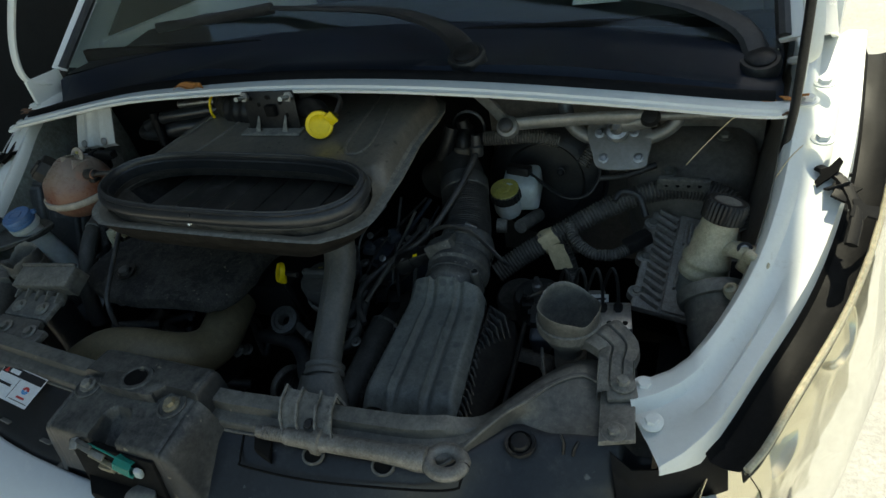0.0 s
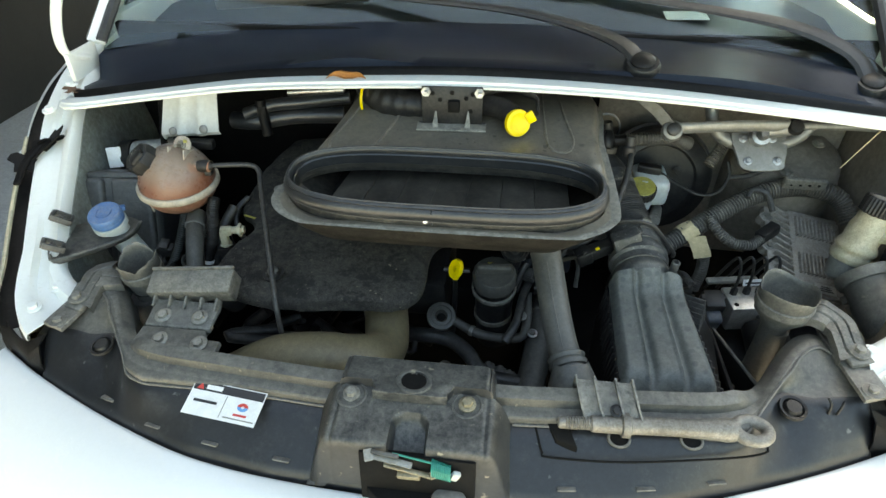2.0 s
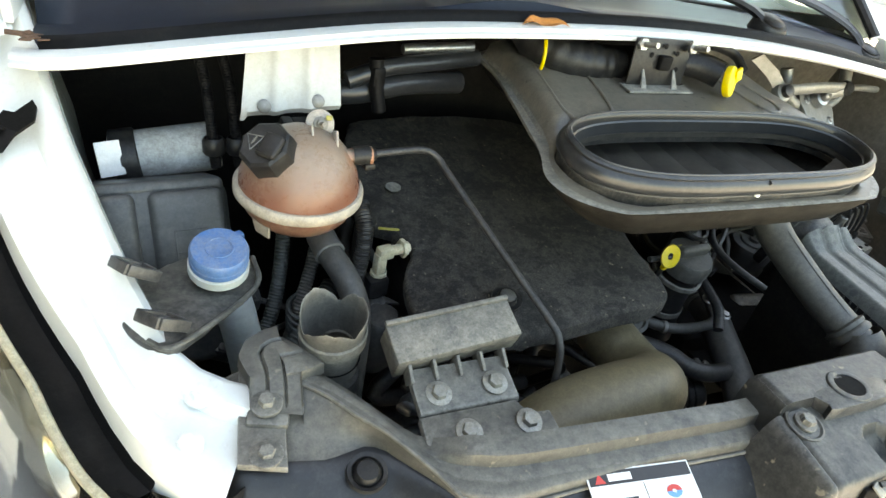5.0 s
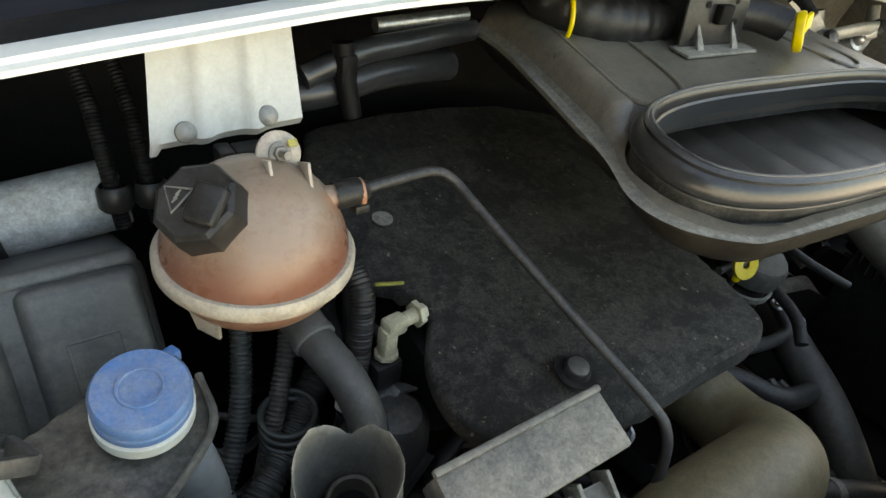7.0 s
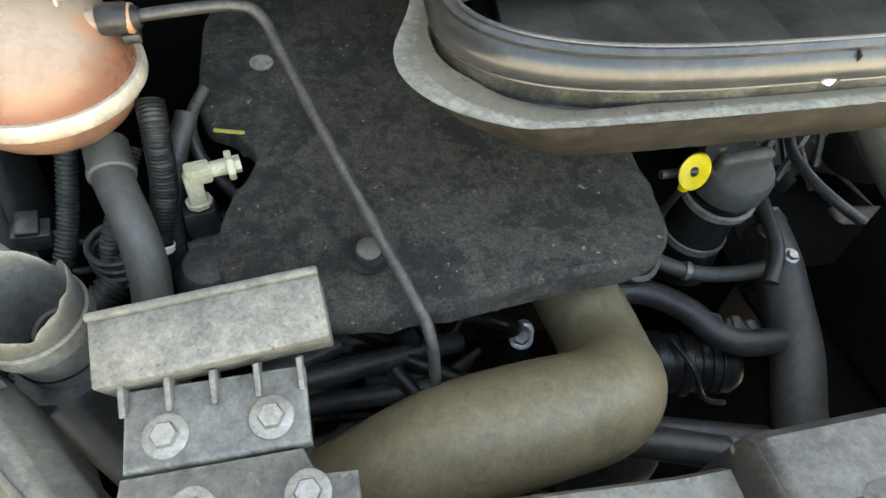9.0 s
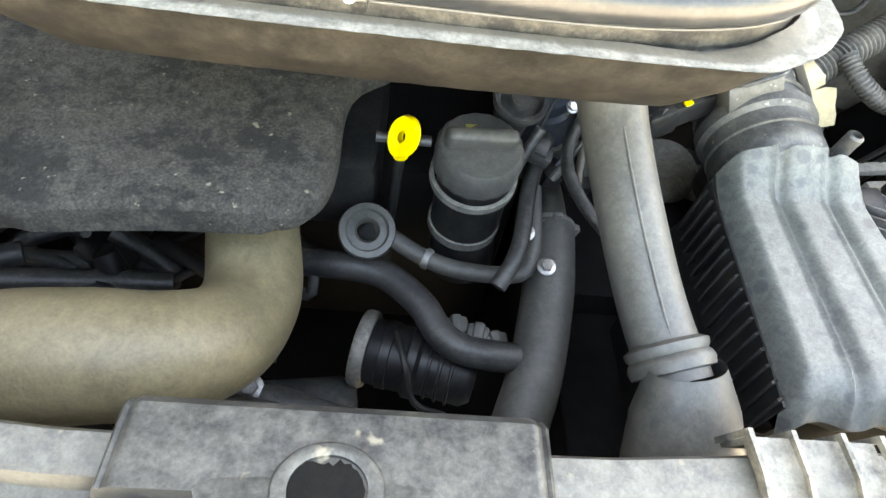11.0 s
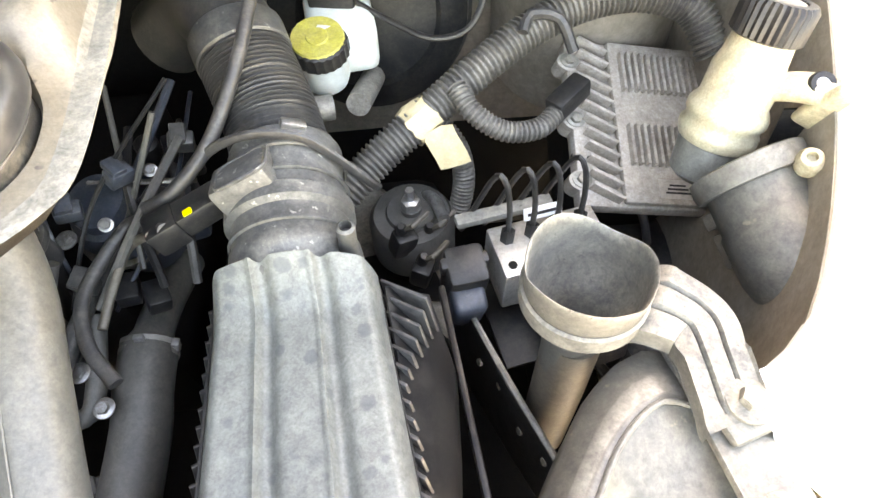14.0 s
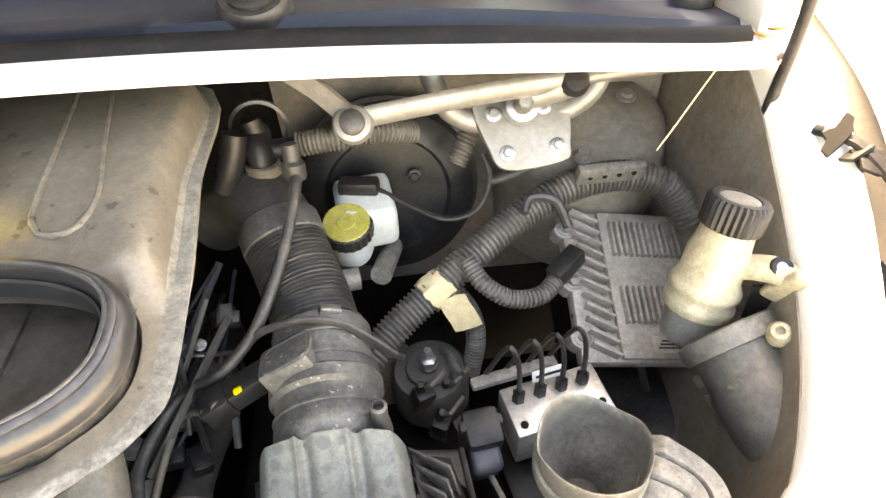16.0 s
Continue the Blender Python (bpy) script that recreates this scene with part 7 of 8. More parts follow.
part("joint", lathe([(0.016, -0.006), (0.017, 0.0), (0.012, 0.008), (0, 0.009)], (0.652, 0.578, 1.061), (0, -0.8, 0.6), 20), M_BLACK, wl)
part("far_rod", tube([(0.66, 0.590, 1.058), (0.74, 0.604, 1.054), (0.82, 0.62, 1.046)], 0.008, 10, 0.02), M_ALU, wl)
part("frame_tube", tube([(0.500, 0.622, 1.082), (0.507, 0.614, 1.052), (0.522, 0.606, 1.026), (0.555, 0.600, 1.010), (0.60, 0.600, 1.006), (0.65, 0.604, 1.012), (0.685, 0.612, 1.030), (0.70, 0.622, 1.06), (0.702, 0.632, 1.085)], 0.0125, 16), M_ALU, wl, "bent grey frame tube")
PL = pose(0.602, 0.588, 1.010, 48, 0, 5)
def on_plate(b):
    bmesh.ops.transform(b, verts=b.verts[:], matrix=PL)
    return b
part("motor_plate", on_plate(prism(smooth2d([(-0.030, -0.048), (0.036, -0.048), (0.048, -0.030), (0.046, 0.030), (-0.050, 0.036), (-0.046, -0.020)], 4), -0.004, 0.004, 0.002)), M_ALU, wl, "grey steel motor plate")
for dx, dy in ((-0.026, -0.030), (0.032, -0.030), (-0.034, 0.016), (0.024, 0.016)):
    part("bolt", on_plate(hex_bolt((dx, dy, 0.0045), (0, 0, 1), 0.0055, 1.6)), M_STEEL, wl)
part("pivot", lathe([(0.020, -0.01), (0.018, 0.004), (0.011, 0.006), (0.010, 0.016), (0.006, 0.02), (0, 0.02)], (0.598, 0.586, 1.034), (0, -0.75, 0.65), 24), M_STEEL, wl)
part("crank", tube([(0.600, 0.584, 1.042), (0.632, 0.580, 1.050), (0.662, 0.580, 1.056)], 0.008, 10, 0.01, 1.6), M_ALU, wl)
tower = thing("suspension_tower", (0.72, 0.68, 0.70), "dirty grey suspension tower behind the conduit", "suspension tower")
part("dome", lathe([(0.122, -0.20), (0.120, -0.06), (0.112, -0.015), (0.095, 0.0), (0.05, 0.004), (0.03, 0.012), (0, 0.012)], (0.715, 0.715, 0.945), (-0.05, -0.25, 1), 40), M_WING_DIRT_HAZE, tower)
for a in (0.3, 2.4, 4.5):
    part("bolt", hex_bolt((0.70 + 0.075 * math.cos(a), 0.70 + 0.075 * math.sin(a) - 0.01, 0.958 + 0.02 * math.sin(a)), (0, -0.25, 1), 0.009, 1.5), M_ZINC, tower)
horn = thing("headlamp_motor_cover", (0.80, 0.30, 0.70), "round dusty black lamp housing against the wing", "lamp housing")
HX = Vector((0.777, 0.331, 0.854))
hax = (-0.25, 0.85, 0.45)
part("drum", lathe([(0, 0.004), (0.036, 0.003), (0.041, 0.0), (0.0415, -0.012), (0.0425, -0.016), (0.0430, -0.048), (0.0455, -0.052), (0.0455, -0.095), (0.040, -0.120), (0, -0.125)], HX, hax, 48), M_PANEL_DUSTY, horn, "dusty round back of the lamp")
part("ring", lathe([(0.041, 0.004), (0.046, 0.007), (0.0500, 0.005), (0.0510, -0.006), (0.049, -0.014), (0.041, -0.015)], HX, hax, 48), M_PANEL_DUSTY, horn, "dark dusty rubber ring")
HM = axis_matrix(HX, hax)
for w_, d_b, h_, q in ((0.030, 0.014, 0.016, (0.018, -0.041, -0.030)), (0.014, 0.012, 0.034, (0.028, -0.034, -0.060)), (0.022, 0.008, 0.014, (-0.016, -0.046, -0.010)), (0.010, 0.016, 0.040, (-0.039, -0.020, -0.040))):
    b_ = box((w_, d_b, h_), q, (0, 0, 20), 0.003)
    bmesh.ops.transform(b_, verts=b_.verts[:], matrix=HM)
    part("clip", b_, M_BROWNPIPE, horn)
part("bracket", sheet([[(0.800, 0.350, 0.905), (0.800, 0.350, 0.86)], [(0.826, 0.335, 0.915), (0.83, 0.335, 0.87)], [(0.838, 0.30, 0.90), (0.84, 0.30, 0.84)]], 0.003), M_BLACK, horn)
part("knob", join(lathe([(0.011, 0), (0.011, 0.012), (0.008, 0.017), (0.0045, 0.018), (0.004, 0.012), (0, 0.012)], (0.803, 0.298, 0.886), (-0.3, -0.3, 0.8), 18)), M_CREAM, horn)

# left side: black box and canister
bbx = thing("fuse_box", (-0.745, 0.46, 0.70), "dusty black plastic fuse box against the wing", "fuse box")
FBM = pose(-0.716, 0.448, 0.815, -25, 0, 6)


def on_fuse(b):
    bmesh.ops.transform(b, verts=b.verts[:], matrix=FBM)
    return b


part("body", on_fuse(box((0.160, 0.130, 0.24), (0, 0, 0), (0, 0, 0), 0.022, 4)), M_FUSE, bbx)
part("lid", on_fuse(box((0.150, 0.122, 0.02), (0, 0, 0.114), (0, 0, 0), 0.0095, 4)), M_FUSE, bbx)
for w_, h_, q in ((0.040, 0.003, (0.028, -0.0735, 0.062)), (0.040, 0.003, (0.028, -0.0735, 0.006)), (0.003, 0.058, (0.009, -0.0735, 0.034)), (0.003, 0.058, (0.047, -0.0735, 0.034)), (0.036, 0.003, (0.028, -0.0735, 0.034))):
    part("raised_frame", on_fuse(box((w_, 0.005, h_), q, (0, 0, 0), 0.0015)), M_FUSE, bbx)
for x, w_ in ((-0.050, 0.040), (0.028, 0.088)):
    part("flute", on_fuse(box((w_, 0.022, 0.222), (x, -0.0645, 0.0), (0, 0, 0), 0.0105, 5)), M_FUSE, bbx)
can = thing("filter_canister", (-0.72, 0.56, 0.85), "short silver canister in a black clamp", "canister")
part("can", lathe([(0, -0.07), (0.030, -0.068), (0.034, -0.06), (0.034, 0.06), (0.030, 0.068), (0, 0.07)], (-0.705, 0.56, 0.935), (1, 0.05, 0.12), 28), M_CANPAINT, can)
part("clamp", lathe([(0.036, -0.016), (0.039, -0.014), (0.039, 0.014), (0.036, 0.016)], (-0.755, 0.557, 0.928), (1, 0.05, 0.12), 28), M_BLACK, can)
part("clamp_label", box((0.03, 0.004, 0.045), (-0.772, 0.520, 0.945), (-20, 0, 20), 0.001), M_PAPER, can)

# wiper arms on the cowl
def wiper(pivot, pts, label):
    w = thing("windscreen_wiper", pivot, label, "wiper", "wipers")
    P = Vector(pivot)
    part("boss", lathe([(0.034, -0.02), (0.034, 0.0), (0.030, 0.006), (0.024, 0.006)], P, (0, -0.35, 0.95), 32), M_WIPER, w)
    part("boss_cap", lathe([(0.024, 0.0), (0.023, 0.009), (0.018, 0.012), (0, 0.013)], P, (0, -0.35, 0.95), 32), M_BLACK, w)
    part("arm", tube([P + Vector((0, 0.004, 0.0))] + pts[:-2], lambda s, q: 0.0235 - 0.011 * min(1.0, q * 1.3), 8, 0.02, 0.38), M_WIPER, w, smooth=30)
    part("blade", tube([pts[-3]] + [pts[-2], pts[-1]], 0.0085, 8, 0.03, 1.6), M_WIPER, w)
    return w


wiper((0.343, 0.580, 1.174), [Vector((0.30, 0.630, 1.198)), Vector((0.20, 0.715, 1.208)), Vector((0.05, 0.80, 1.21)), Vector((-0.25, 0.865, 1.215)), Vector((-0.45, 0.86, 1.20)), Vector((-0.62, 0.85, 1.19))], "long black wiper arm resting on the cowl")
wiper((0.81, 0.68, 1.115), [Vector((0.78, 0.73, 1.155)), Vector((0.68, 0.78, 1.19)), Vector((0.52, 0.83, 1.208)), Vector((0.30, 0.885, 1.225)), Vector((0.10, 0.905, 1.235)), Vector((-0.10, 0.92, 1.24))], "long black wiper arm low on the windscreen")

# engine mass below, seen between the parts
eng = thing("engine_block", (0.0, 0.42, 0.42), "near-black engine and gearbox masses filling the lower bay", "engine")
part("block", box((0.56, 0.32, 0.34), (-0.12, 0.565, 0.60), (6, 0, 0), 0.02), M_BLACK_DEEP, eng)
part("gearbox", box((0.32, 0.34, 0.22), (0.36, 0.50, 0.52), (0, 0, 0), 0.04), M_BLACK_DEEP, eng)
part("head", box((0.40, 0.18, 0.10), (-0.20, 0.42, 0.765), (6, 0, 0), 0.02), M_BLACK, eng)
random.seed(4)
for k in range(26):
    x0, y0, z0 = random.uniform(-0.42, -0.12), random.uniform(0.2, 0.36), random.uniform(0.58, 0.70)
    p = [(x0, y0, z0), (x0 + random.uniform(-0.1, 0.1), y0 + random.uniform(-0.06, 0.05), z0 + random.uniform(-0.06, 0.06)), (x0 + random.uniform(-0.18, 0.18), y0 + random.uniform(-0.08, 0.08), z0 + random.uniform(-0.1, 0.05))]
    part("pipe", tube(p, random.uniform(0.004, 0.014), 10, 0.012), random.choice((M_BLACK, M_RUBBER, M_BLACK)), eng)

# leaf on the bar
lf = thing("dry_leaf", (-0.206, 0.472, 1.158), "curled dry orange leaf on the scuttle bar", "leaf")
part("blade", sheet([[(-0.245 + 0.078 * u, 0.476 + 0.012 * math.sin(u * 3.14) + 0.010 * w * math.sin(u * 3.14), 1.163 + 0.010 * math.sin(u * 3.14) * (1 if w > 0 else 0.3) + 0.004 * math.sin(u * 9)) for u in [i / 10 for i in range(11)]] for w in (-1.0, -0.3, 0.4, 1.0)], 0.0008), M_LEAF, lf)

# ---- hoses and castings lower down ----
ch = thing("coolant_hose", (0.15, 0.3, 0.55), "dark grey coolant hose with a pale clamp", "hose")
part("hose", tube([(0.199, 0.475, 0.700), (0.193, 0.401, 0.722), (0.190, 0.350, 0.727), (0.187, 0.300, 0.716), (0.185, 0.266, 0.700), (0.172, 0.193, 0.670), (0.155, 0.138, 0.640), (0.147, 0.085, 0.595)], lambda s, q: 0.0265 + 0.003 * q - 0.008 * ease((0.32 - q) / 0.05), 22), M_HOSE, ch)
part("clamp", lathe([(0.0262, -0.008), (0.0285, -0.007), (0.0285, -0.002), (0.0275, -0.001), (0.0275, 0.001), (0.0285, 0.002), (0.0285, 0.007), (0.0262, 0.008)], (0.189, 0.343, 0.725), (0.06, 0.95, 0.22), 28), M_ALU, ch, "pale hose clamp")
part("clamp_ear", box((0.008, 0.010, 0.014), (0.216, 0.342, 0.730), (0, 20, 0), 0.002), M_STEEL, ch)
part("clamp_ear", box((0.010, 0.006, 0.008), (0.191, 0.338, 0.755), (0, 0, 0), 0.002), M_STEEL, ch)
lh = thing("radiator_hose", (-0.1, 0.08, 0.6), "long dark radiator hose behind the front panel", "hose")
part("hose", tube([(-0.36, 0.14, 0.66), (-0.25, 0.138, 0.68), (-0.159, 0.132, 0.68), (-0.07, 0.121, 0.68), (0.025, 0.091, 0.675), (0.12, 0.06, 0.65)], 0.017, 16, 0.012), M_RUBBER, lh)
for at_, ax_ in (((-0.159, 0.132, 0.680), (1, -0.1, 0.0)), ((0.025, 0.091, 0.675), (1, -0.35, -0.1))):
    part("clamp", lathe([(0.0172, -0.006), (0.0188, -0.005), (0.0188, 0.005), (0.0172, 0.006)], at_, ax_, 20), M_GREYCAST, lh, "dull steel hose clamp")
part("flare", lathe([(0.028, 0.03), (0.033, 0.016), (0.040, -0.004), (0.046, -0.04), (0.046, -0.10)], (0.232, 0.082, 0.832), (-0.15, 0.55, 0.8), 32, squash=0.8), M_PIPE, gp, "flared dusty grey base")
hp = thing("heater_pipes", (-0.35, 0.58, 1.0), "black heater pipes with a bright metal end", "pipes")
part("pipe", tube([(-0.46, 0.56, 1.045), (-0.40, 0.565, 1.065), (-0.34, 0.575, 1.07), (-0.24, 0.60, 1.075)], 0.013, 14), M_SEAL, hp)
part("metal_end", tube([(-0.37, 0.59, 1.085), (-0.25, 0.60, 1.092)], 0.008, 12), M_STEEL, hp, "bright metal pipe")
part("joint", join(tube([(-0.42, 0.556, 1.08), (-0.418, 0.552, 1.045), (-0.412, 0.545, 1.005)], 0.011, 12), box((0.02, 0.02, 0.03), (-0.418, 0.553, 1.055), (0, 0, 10), 0.004)), M_TRIM, hp)
part("pipe", tube([(-0.50, 0.58, 1.02), (-0.44, 0.57, 1.025), (-0.36, 0.585, 1.035), (-0.26, 0.61, 1.03)], 0.018, 14), M_SEAL, hp)
lp = thing("coolant_lines", (-0.63, 0.52, 0.9), "pair of dark corrugated lines behind the fuse box", "hoses")
for x in (-0.652, -0.622):
    part("line", ribbed([(x - 0.012, 0.60, 1.09), (x, 0.56, 1.04), (x + 0.004, 0.53, 0.985), (x + 0.008, 0.52, 0.93)], 0.0070, 0.0035, 0.0004, 12), M_TRIM, lp)
    part("union", lathe([(0.012, -0.012), (0.015, -0.008), (0.015, 0.008), (0.012, 0.012)], (x + 0.006, 0.525, 0.96), (0, 0.1, 1), 16), M_BLACK, lp)
bt = thing("battery_tray", (0.53, 0.22, 0.62), "black steel tray wall with small screws", "tray")
part("wall", sheet([[(0.500, 0.36, 0.755), (0.500, 0.36, 0.60)], [(0.535, 0.24, 0.76), (0.545, 0.24, 0.60)], [(0.575, 0.13, 0.755), (0.59, 0.13, 0.60)]], 0.003), M_BLACK, bt)
part("edge", tube([(0.500, 0.36, 0.757), (0.535, 0.24, 0.762), (0.575, 0.13, 0.757)], 0.003, 6, 0.02), M_BOX_DUSTY, bt)
for k in range(6):
    q = k / 5
    part("screw", lathe([(0.004, 0), (0.004, 0.003), (0, 0.004)], (0.505 + 0.065 * q, 0.335 - 0.19 * q, 0.725 - 0.02 * (k % 2)), (-0.9, -0.3, 0.2), 10), M_ZINC, bt)
lc = thing("loose_hoses", (-0.58, 0.3, 0.6), "dark grey-green hoses and connectors below the coolant tank", "hoses")
part("hose", ribbed([(-0.565, 0.46, 0.93), (-0.572, 0.41, 0.87), (-0.590, 0.365, 0.80), (-0.625, 0.32, 0.745), (-0.655, 0.29, 0.70)], 0.0095, 0.0045, 0.0008, 12), M_HOSEG, lc)
part("hose", ribbed([(-0.50, 0.40, 0.80), (-0.55, 0.35, 0.765), (-0.60, 0.31, 0.735), (-0.64, 0.28, 0.70)], 0.015, 0.006, 0.0012, 14), M_HOSEG, lc)
part("hose", tube([(-0.46, 0.42, 0.90), (-0.475, 0.38, 0.87), (-0.485, 0.35, 0.82), (-0.49, 0.33, 0.74)], 0.010, 12), M_RUBBER, lc)
part("canister", lathe([(0.020, -0.08), (0.032, -0.055), (0.036, -0.02), (0.032, 0.012), (0.022, 0.024), (0, 0.028)], (-0.456, 0.312, 0.790), (0, -0.15, 1), 24), M_RUBBER, lc)
part("connector", lathe([(0.010, -0.03), (0.014, -0.02), (0.014, 0.0), (0.011, 0.004), (0.011, 0.02), (0.013, 0.024), (0.013, 0.032), (0, 0.034)], (-0.508, 0.292, 0.80), (0.05, 0.1, 1), 16), M_HOSEG, lc)
part("plate", box((0.085, 0.06, 0.004), (-0.585, 0.285, 0.70), (35, 0, 10), 0.001), M_CARGREY, lc)
part("bracket", sheet([[(-0.476, 0.338, 0.812), (-0.470, 0.318, 0.806)], [(-0.450, 0.344, 0.822), (-0.446, 0.326, 0.820)], [(-0.430, 0.338, 0.812), (-0.424, 0.330, 0.812)]], 0.003), M_FUSEBOX, lc, "bent dark bracket")
for k in range(4):
    part("coil", sweep([Vector((-0.545 + 0.026 * math.cos(a), 0.360 + 0.022 * math.sin(a), 0.800 - 0.011 * k + 0.006 * math.sin(a))) for a in [2 * math.pi * i / 24 for i in range(25)]], 0.0032, 8, cap=False), M_HOSEG, lc)
al = thing("alternator", (0.03, 0.22, 0.56), "dark dusty alternator low in the bay", "alternator")
part("body", lathe([(0, -0.06), (0.045, -0.058), (0.055, -0.045), (0.056, 0.04), (0.046, 0.056), (0, 0.058)], (-0.06, 0.17, 0.56), (1, 0.1, 0.05), 36), M_FUSEBOX, al)
part("pulley", lathe([(0.03, -0.012), (0.034, -0.01), (0.03, -0.004), (0.034, 0.002), (0.03, 0.008), (0, 0.009)], (-0.14, 0.162, 0.556), (1, 0.1, 0.05), 28), M_BLACK, al)

# ---- clutter beside the bellows and low at the gearbox ----
tb = thing("throttle_body", (0.18, 0.47, 0.72), "dark throttle body with its levers and plugs", "throttle body")
part("body", join(lathe([(0, -0.06), (0.040, -0.058), (0.044, -0.03), (0.044, 0.02), (0.036, 0.034), (0.030, 0.036), (0.028, 0.05), (0, 0.052)], (0.172, 0.455, 0.800), (-0.1, -0.35, 0.9), 28), box((0.06, 0.05, 0.07), (0.215, 0.475, 0.79), (0, 0, 12), 0.008)), M_SLATE, tb)
part("flange", lathe([(0.046, -0.004), (0.052, -0.004), (0.052, 0.004), (0.046, 0.004)], (0.172, 0.457, 0.796), (-0.1, -0.35, 0.9), 28), M_GREYCAST, tb)
part("rod", tube([(0.159, 0.456, 0.852), (0.263, 0.446, 0.852)], 0.0028, 8), M_STEEL, tb, "bright thin steel rod")
part("sensor", join(box((0.03, 0.024, 0.05), (0.242, 0.492, 0.845), (10, 0, 20), 0.004), lathe([(0.012, 0), (0.012, 0.03), (0.008, 0.034), (0, 0.034)], (0.205, 0.505, 0.83), (0.1, -0.2, 1), 14)), M_BLACK, tb)
for k in range(3):
    part("plug", box((0.022, 0.030, 0.020), (0.150 + 0.03 * k, 0.395 - 0.012 * k, 0.775), (12, 8 * k, 14 * k), 0.003), M_BLACK, tb)
for x, y, z in ((0.150, 0.30, 0.765), (0.172, 0.27, 0.75), (0.142, 0.405, 0.83)):
    part("bolt", hex_bolt((x, y, z), (0, -0.3, 1), 0.0065, 1.5), M_STEEL, tb)
wh = thing("engine_harness", (0.21, 0.42, 0.80), "tangle of thin dark wires with small connectors beside the bellows", "wiring")
random.seed(17)
for k in range(11):
    x0, y0, z0 = random.uniform(0.13, 0.27), random.uniform(0.34, 0.40), random.uniform(0.74, 0.80)
    x1, y1, z1 = random.uniform(0.14, 0.27), random.uniform(0.46, 0.56), random.uniform(0.84, 0.93)
    mid = ((x0 + x1) / 2 + random.uniform(-0.03, 0.03), (y0 + y1) / 2 + random.uniform(-0.03, 0.01), (z0 + z1) / 2 + random.uniform(0.0, 0.03))
    part("wire", tube([(x0, y0, z0), mid, (x1, y1, z1)], random.choice((0.0022, 0.003, 0.0045)), 7, 0.010), random.choice((M_RUBBER, M_SLATE, M_BLACK, M_HOSE)), wh)
for x, y, z, a in ((0.150, 0.420, 0.852, 20), (0.236, 0.425, 0.842, -30), (0.200, 0.440, 0.872, 50), (0.255, 0.470, 0.880, 10), (0.160, 0.365, 0.812, -15)):
    part("connector", join(box((0.024, 0.016, 0.018), (x, y, z), (20, 12, a), 0.003), box((0.014, 0.020, 0.008), (x, y, z + 0.010), (20, 12, a), 0.0015)), M_SLATE if a > 15 else M_FUSEBOX, wh)
for x, y, z in ((0.188, 0.400, 0.850), (0.222, 0.455, 0.862), (0.140, 0.450, 0.865)):
    part("clip", hex_bolt((x, y, z), (0.2, -0.5, 0.8), 0.0048, 1.4), M_STEEL, wh)
ac = thing("sensor_cable", (0.2, 0.33, 0.80), "looped black sensor cable in a sleeve", "cable")
part("cable", tube([(0.262, 0.352, 0.885), (0.236, 0.384, 0.866), (0.208, 0.396, 0.850), (0.186, 0.365, 0.838), (0.178, 0.325, 0.834), (0.190, 0.285, 0.826), (0.214, 0.255, 0.815)], 0.0062, 10), M_RUBBER, ac)
part("cable", tube([(0.250, 0.35, 0.882), (0.226, 0.374, 0.855), (0.206, 0.376, 0.838), (0.196, 0.345, 0.826), (0.190, 0.310, 0.815)], 0.0042, 10), M_BROWNPIPE, ac)
gh = thing("breather_hose", (0.16, 0.36, 0.74), "thin grey breather hose beside the oil filler", "hose")
part("hose", tube([(0.120, 0.235, 0.755), (0.139, 0.269, 0.775), (0.152, 0.34, 0.79), (0.173, 0.405, 0.80), (0.187, 0.468, 0.80)], 0.0085, 12), M_RUBBER, gh)
gt = thing("gearbox", (0.42, 0.45, 0.58), "dirty grey gearbox casting deep in the bay", "gearbox")
part("casting", join(box((0.16, 0.20, 0.10), (0.43, 0.50, 0.575), (8, -6, 10), 0.02, 3), box((0.10, 0.08, 0.06), (0.455, 0.40, 0.60), (20, 0, -8), 0.012, 3), lathe([(0.05, -0.05), (0.05, 0.02), (0.042, 0.03), (0, 0.03)], (0.40, 0.56, 0.64), (0, -0.3, 1), 28)), M_GREYCAST, gt)
part("lever", tube([(0.47, 0.52, 0.72), (0.49, 0.49, 0.75), (0.50, 0.45, 0.755)], 0.007, 10), M_STEEL, gt)
pl = thing("pipe_bundle", (0.40, 0.64, 0.95), "black pipes and a corrugated hose across the bulkhead", "pipes")
part("hose", ribbed([(0.345, 0.615, 1.000), (0.39, 0.615, 1.003), (0.44, 0.625, 1.000), (0.48, 0.64, 0.985)], 0.0135, 0.005, 0.001, 14), M_CONDUIT, pl)
part("pipe", tube([(0.30, 0.62, 1.035), (0.31, 0.615, 1.0), (0.345, 0.615, 0.998)], 0.012, 12), M_BLACK, pl)
part("pipe", tube([(0.285, 0.60, 1.03), (0.275, 0.59, 1.0), (0.26, 0.585, 0.97)], 0.014, 12), M_BLACK, pl)
part("hose", ribbed([(0.560, 0.66, 0.985), (0.545, 0.645, 0.965), (0.528, 0.63, 0.94)], 0.0125, 0.005, 0.001, 14), M_CONDUIT, pl)
part("pipe", tube([(0.565, 0.60, 0.93), (0.61, 0.615, 0.93), (0.66, 0.64, 0.94)], 0.006, 10), M_RUBBER, pl)
low_ = thing("lower_bay_castings", (-0.02, 0.3, 0.5), "oily castings, brackets and belts in the lower bay", "castings")
random.seed(21)
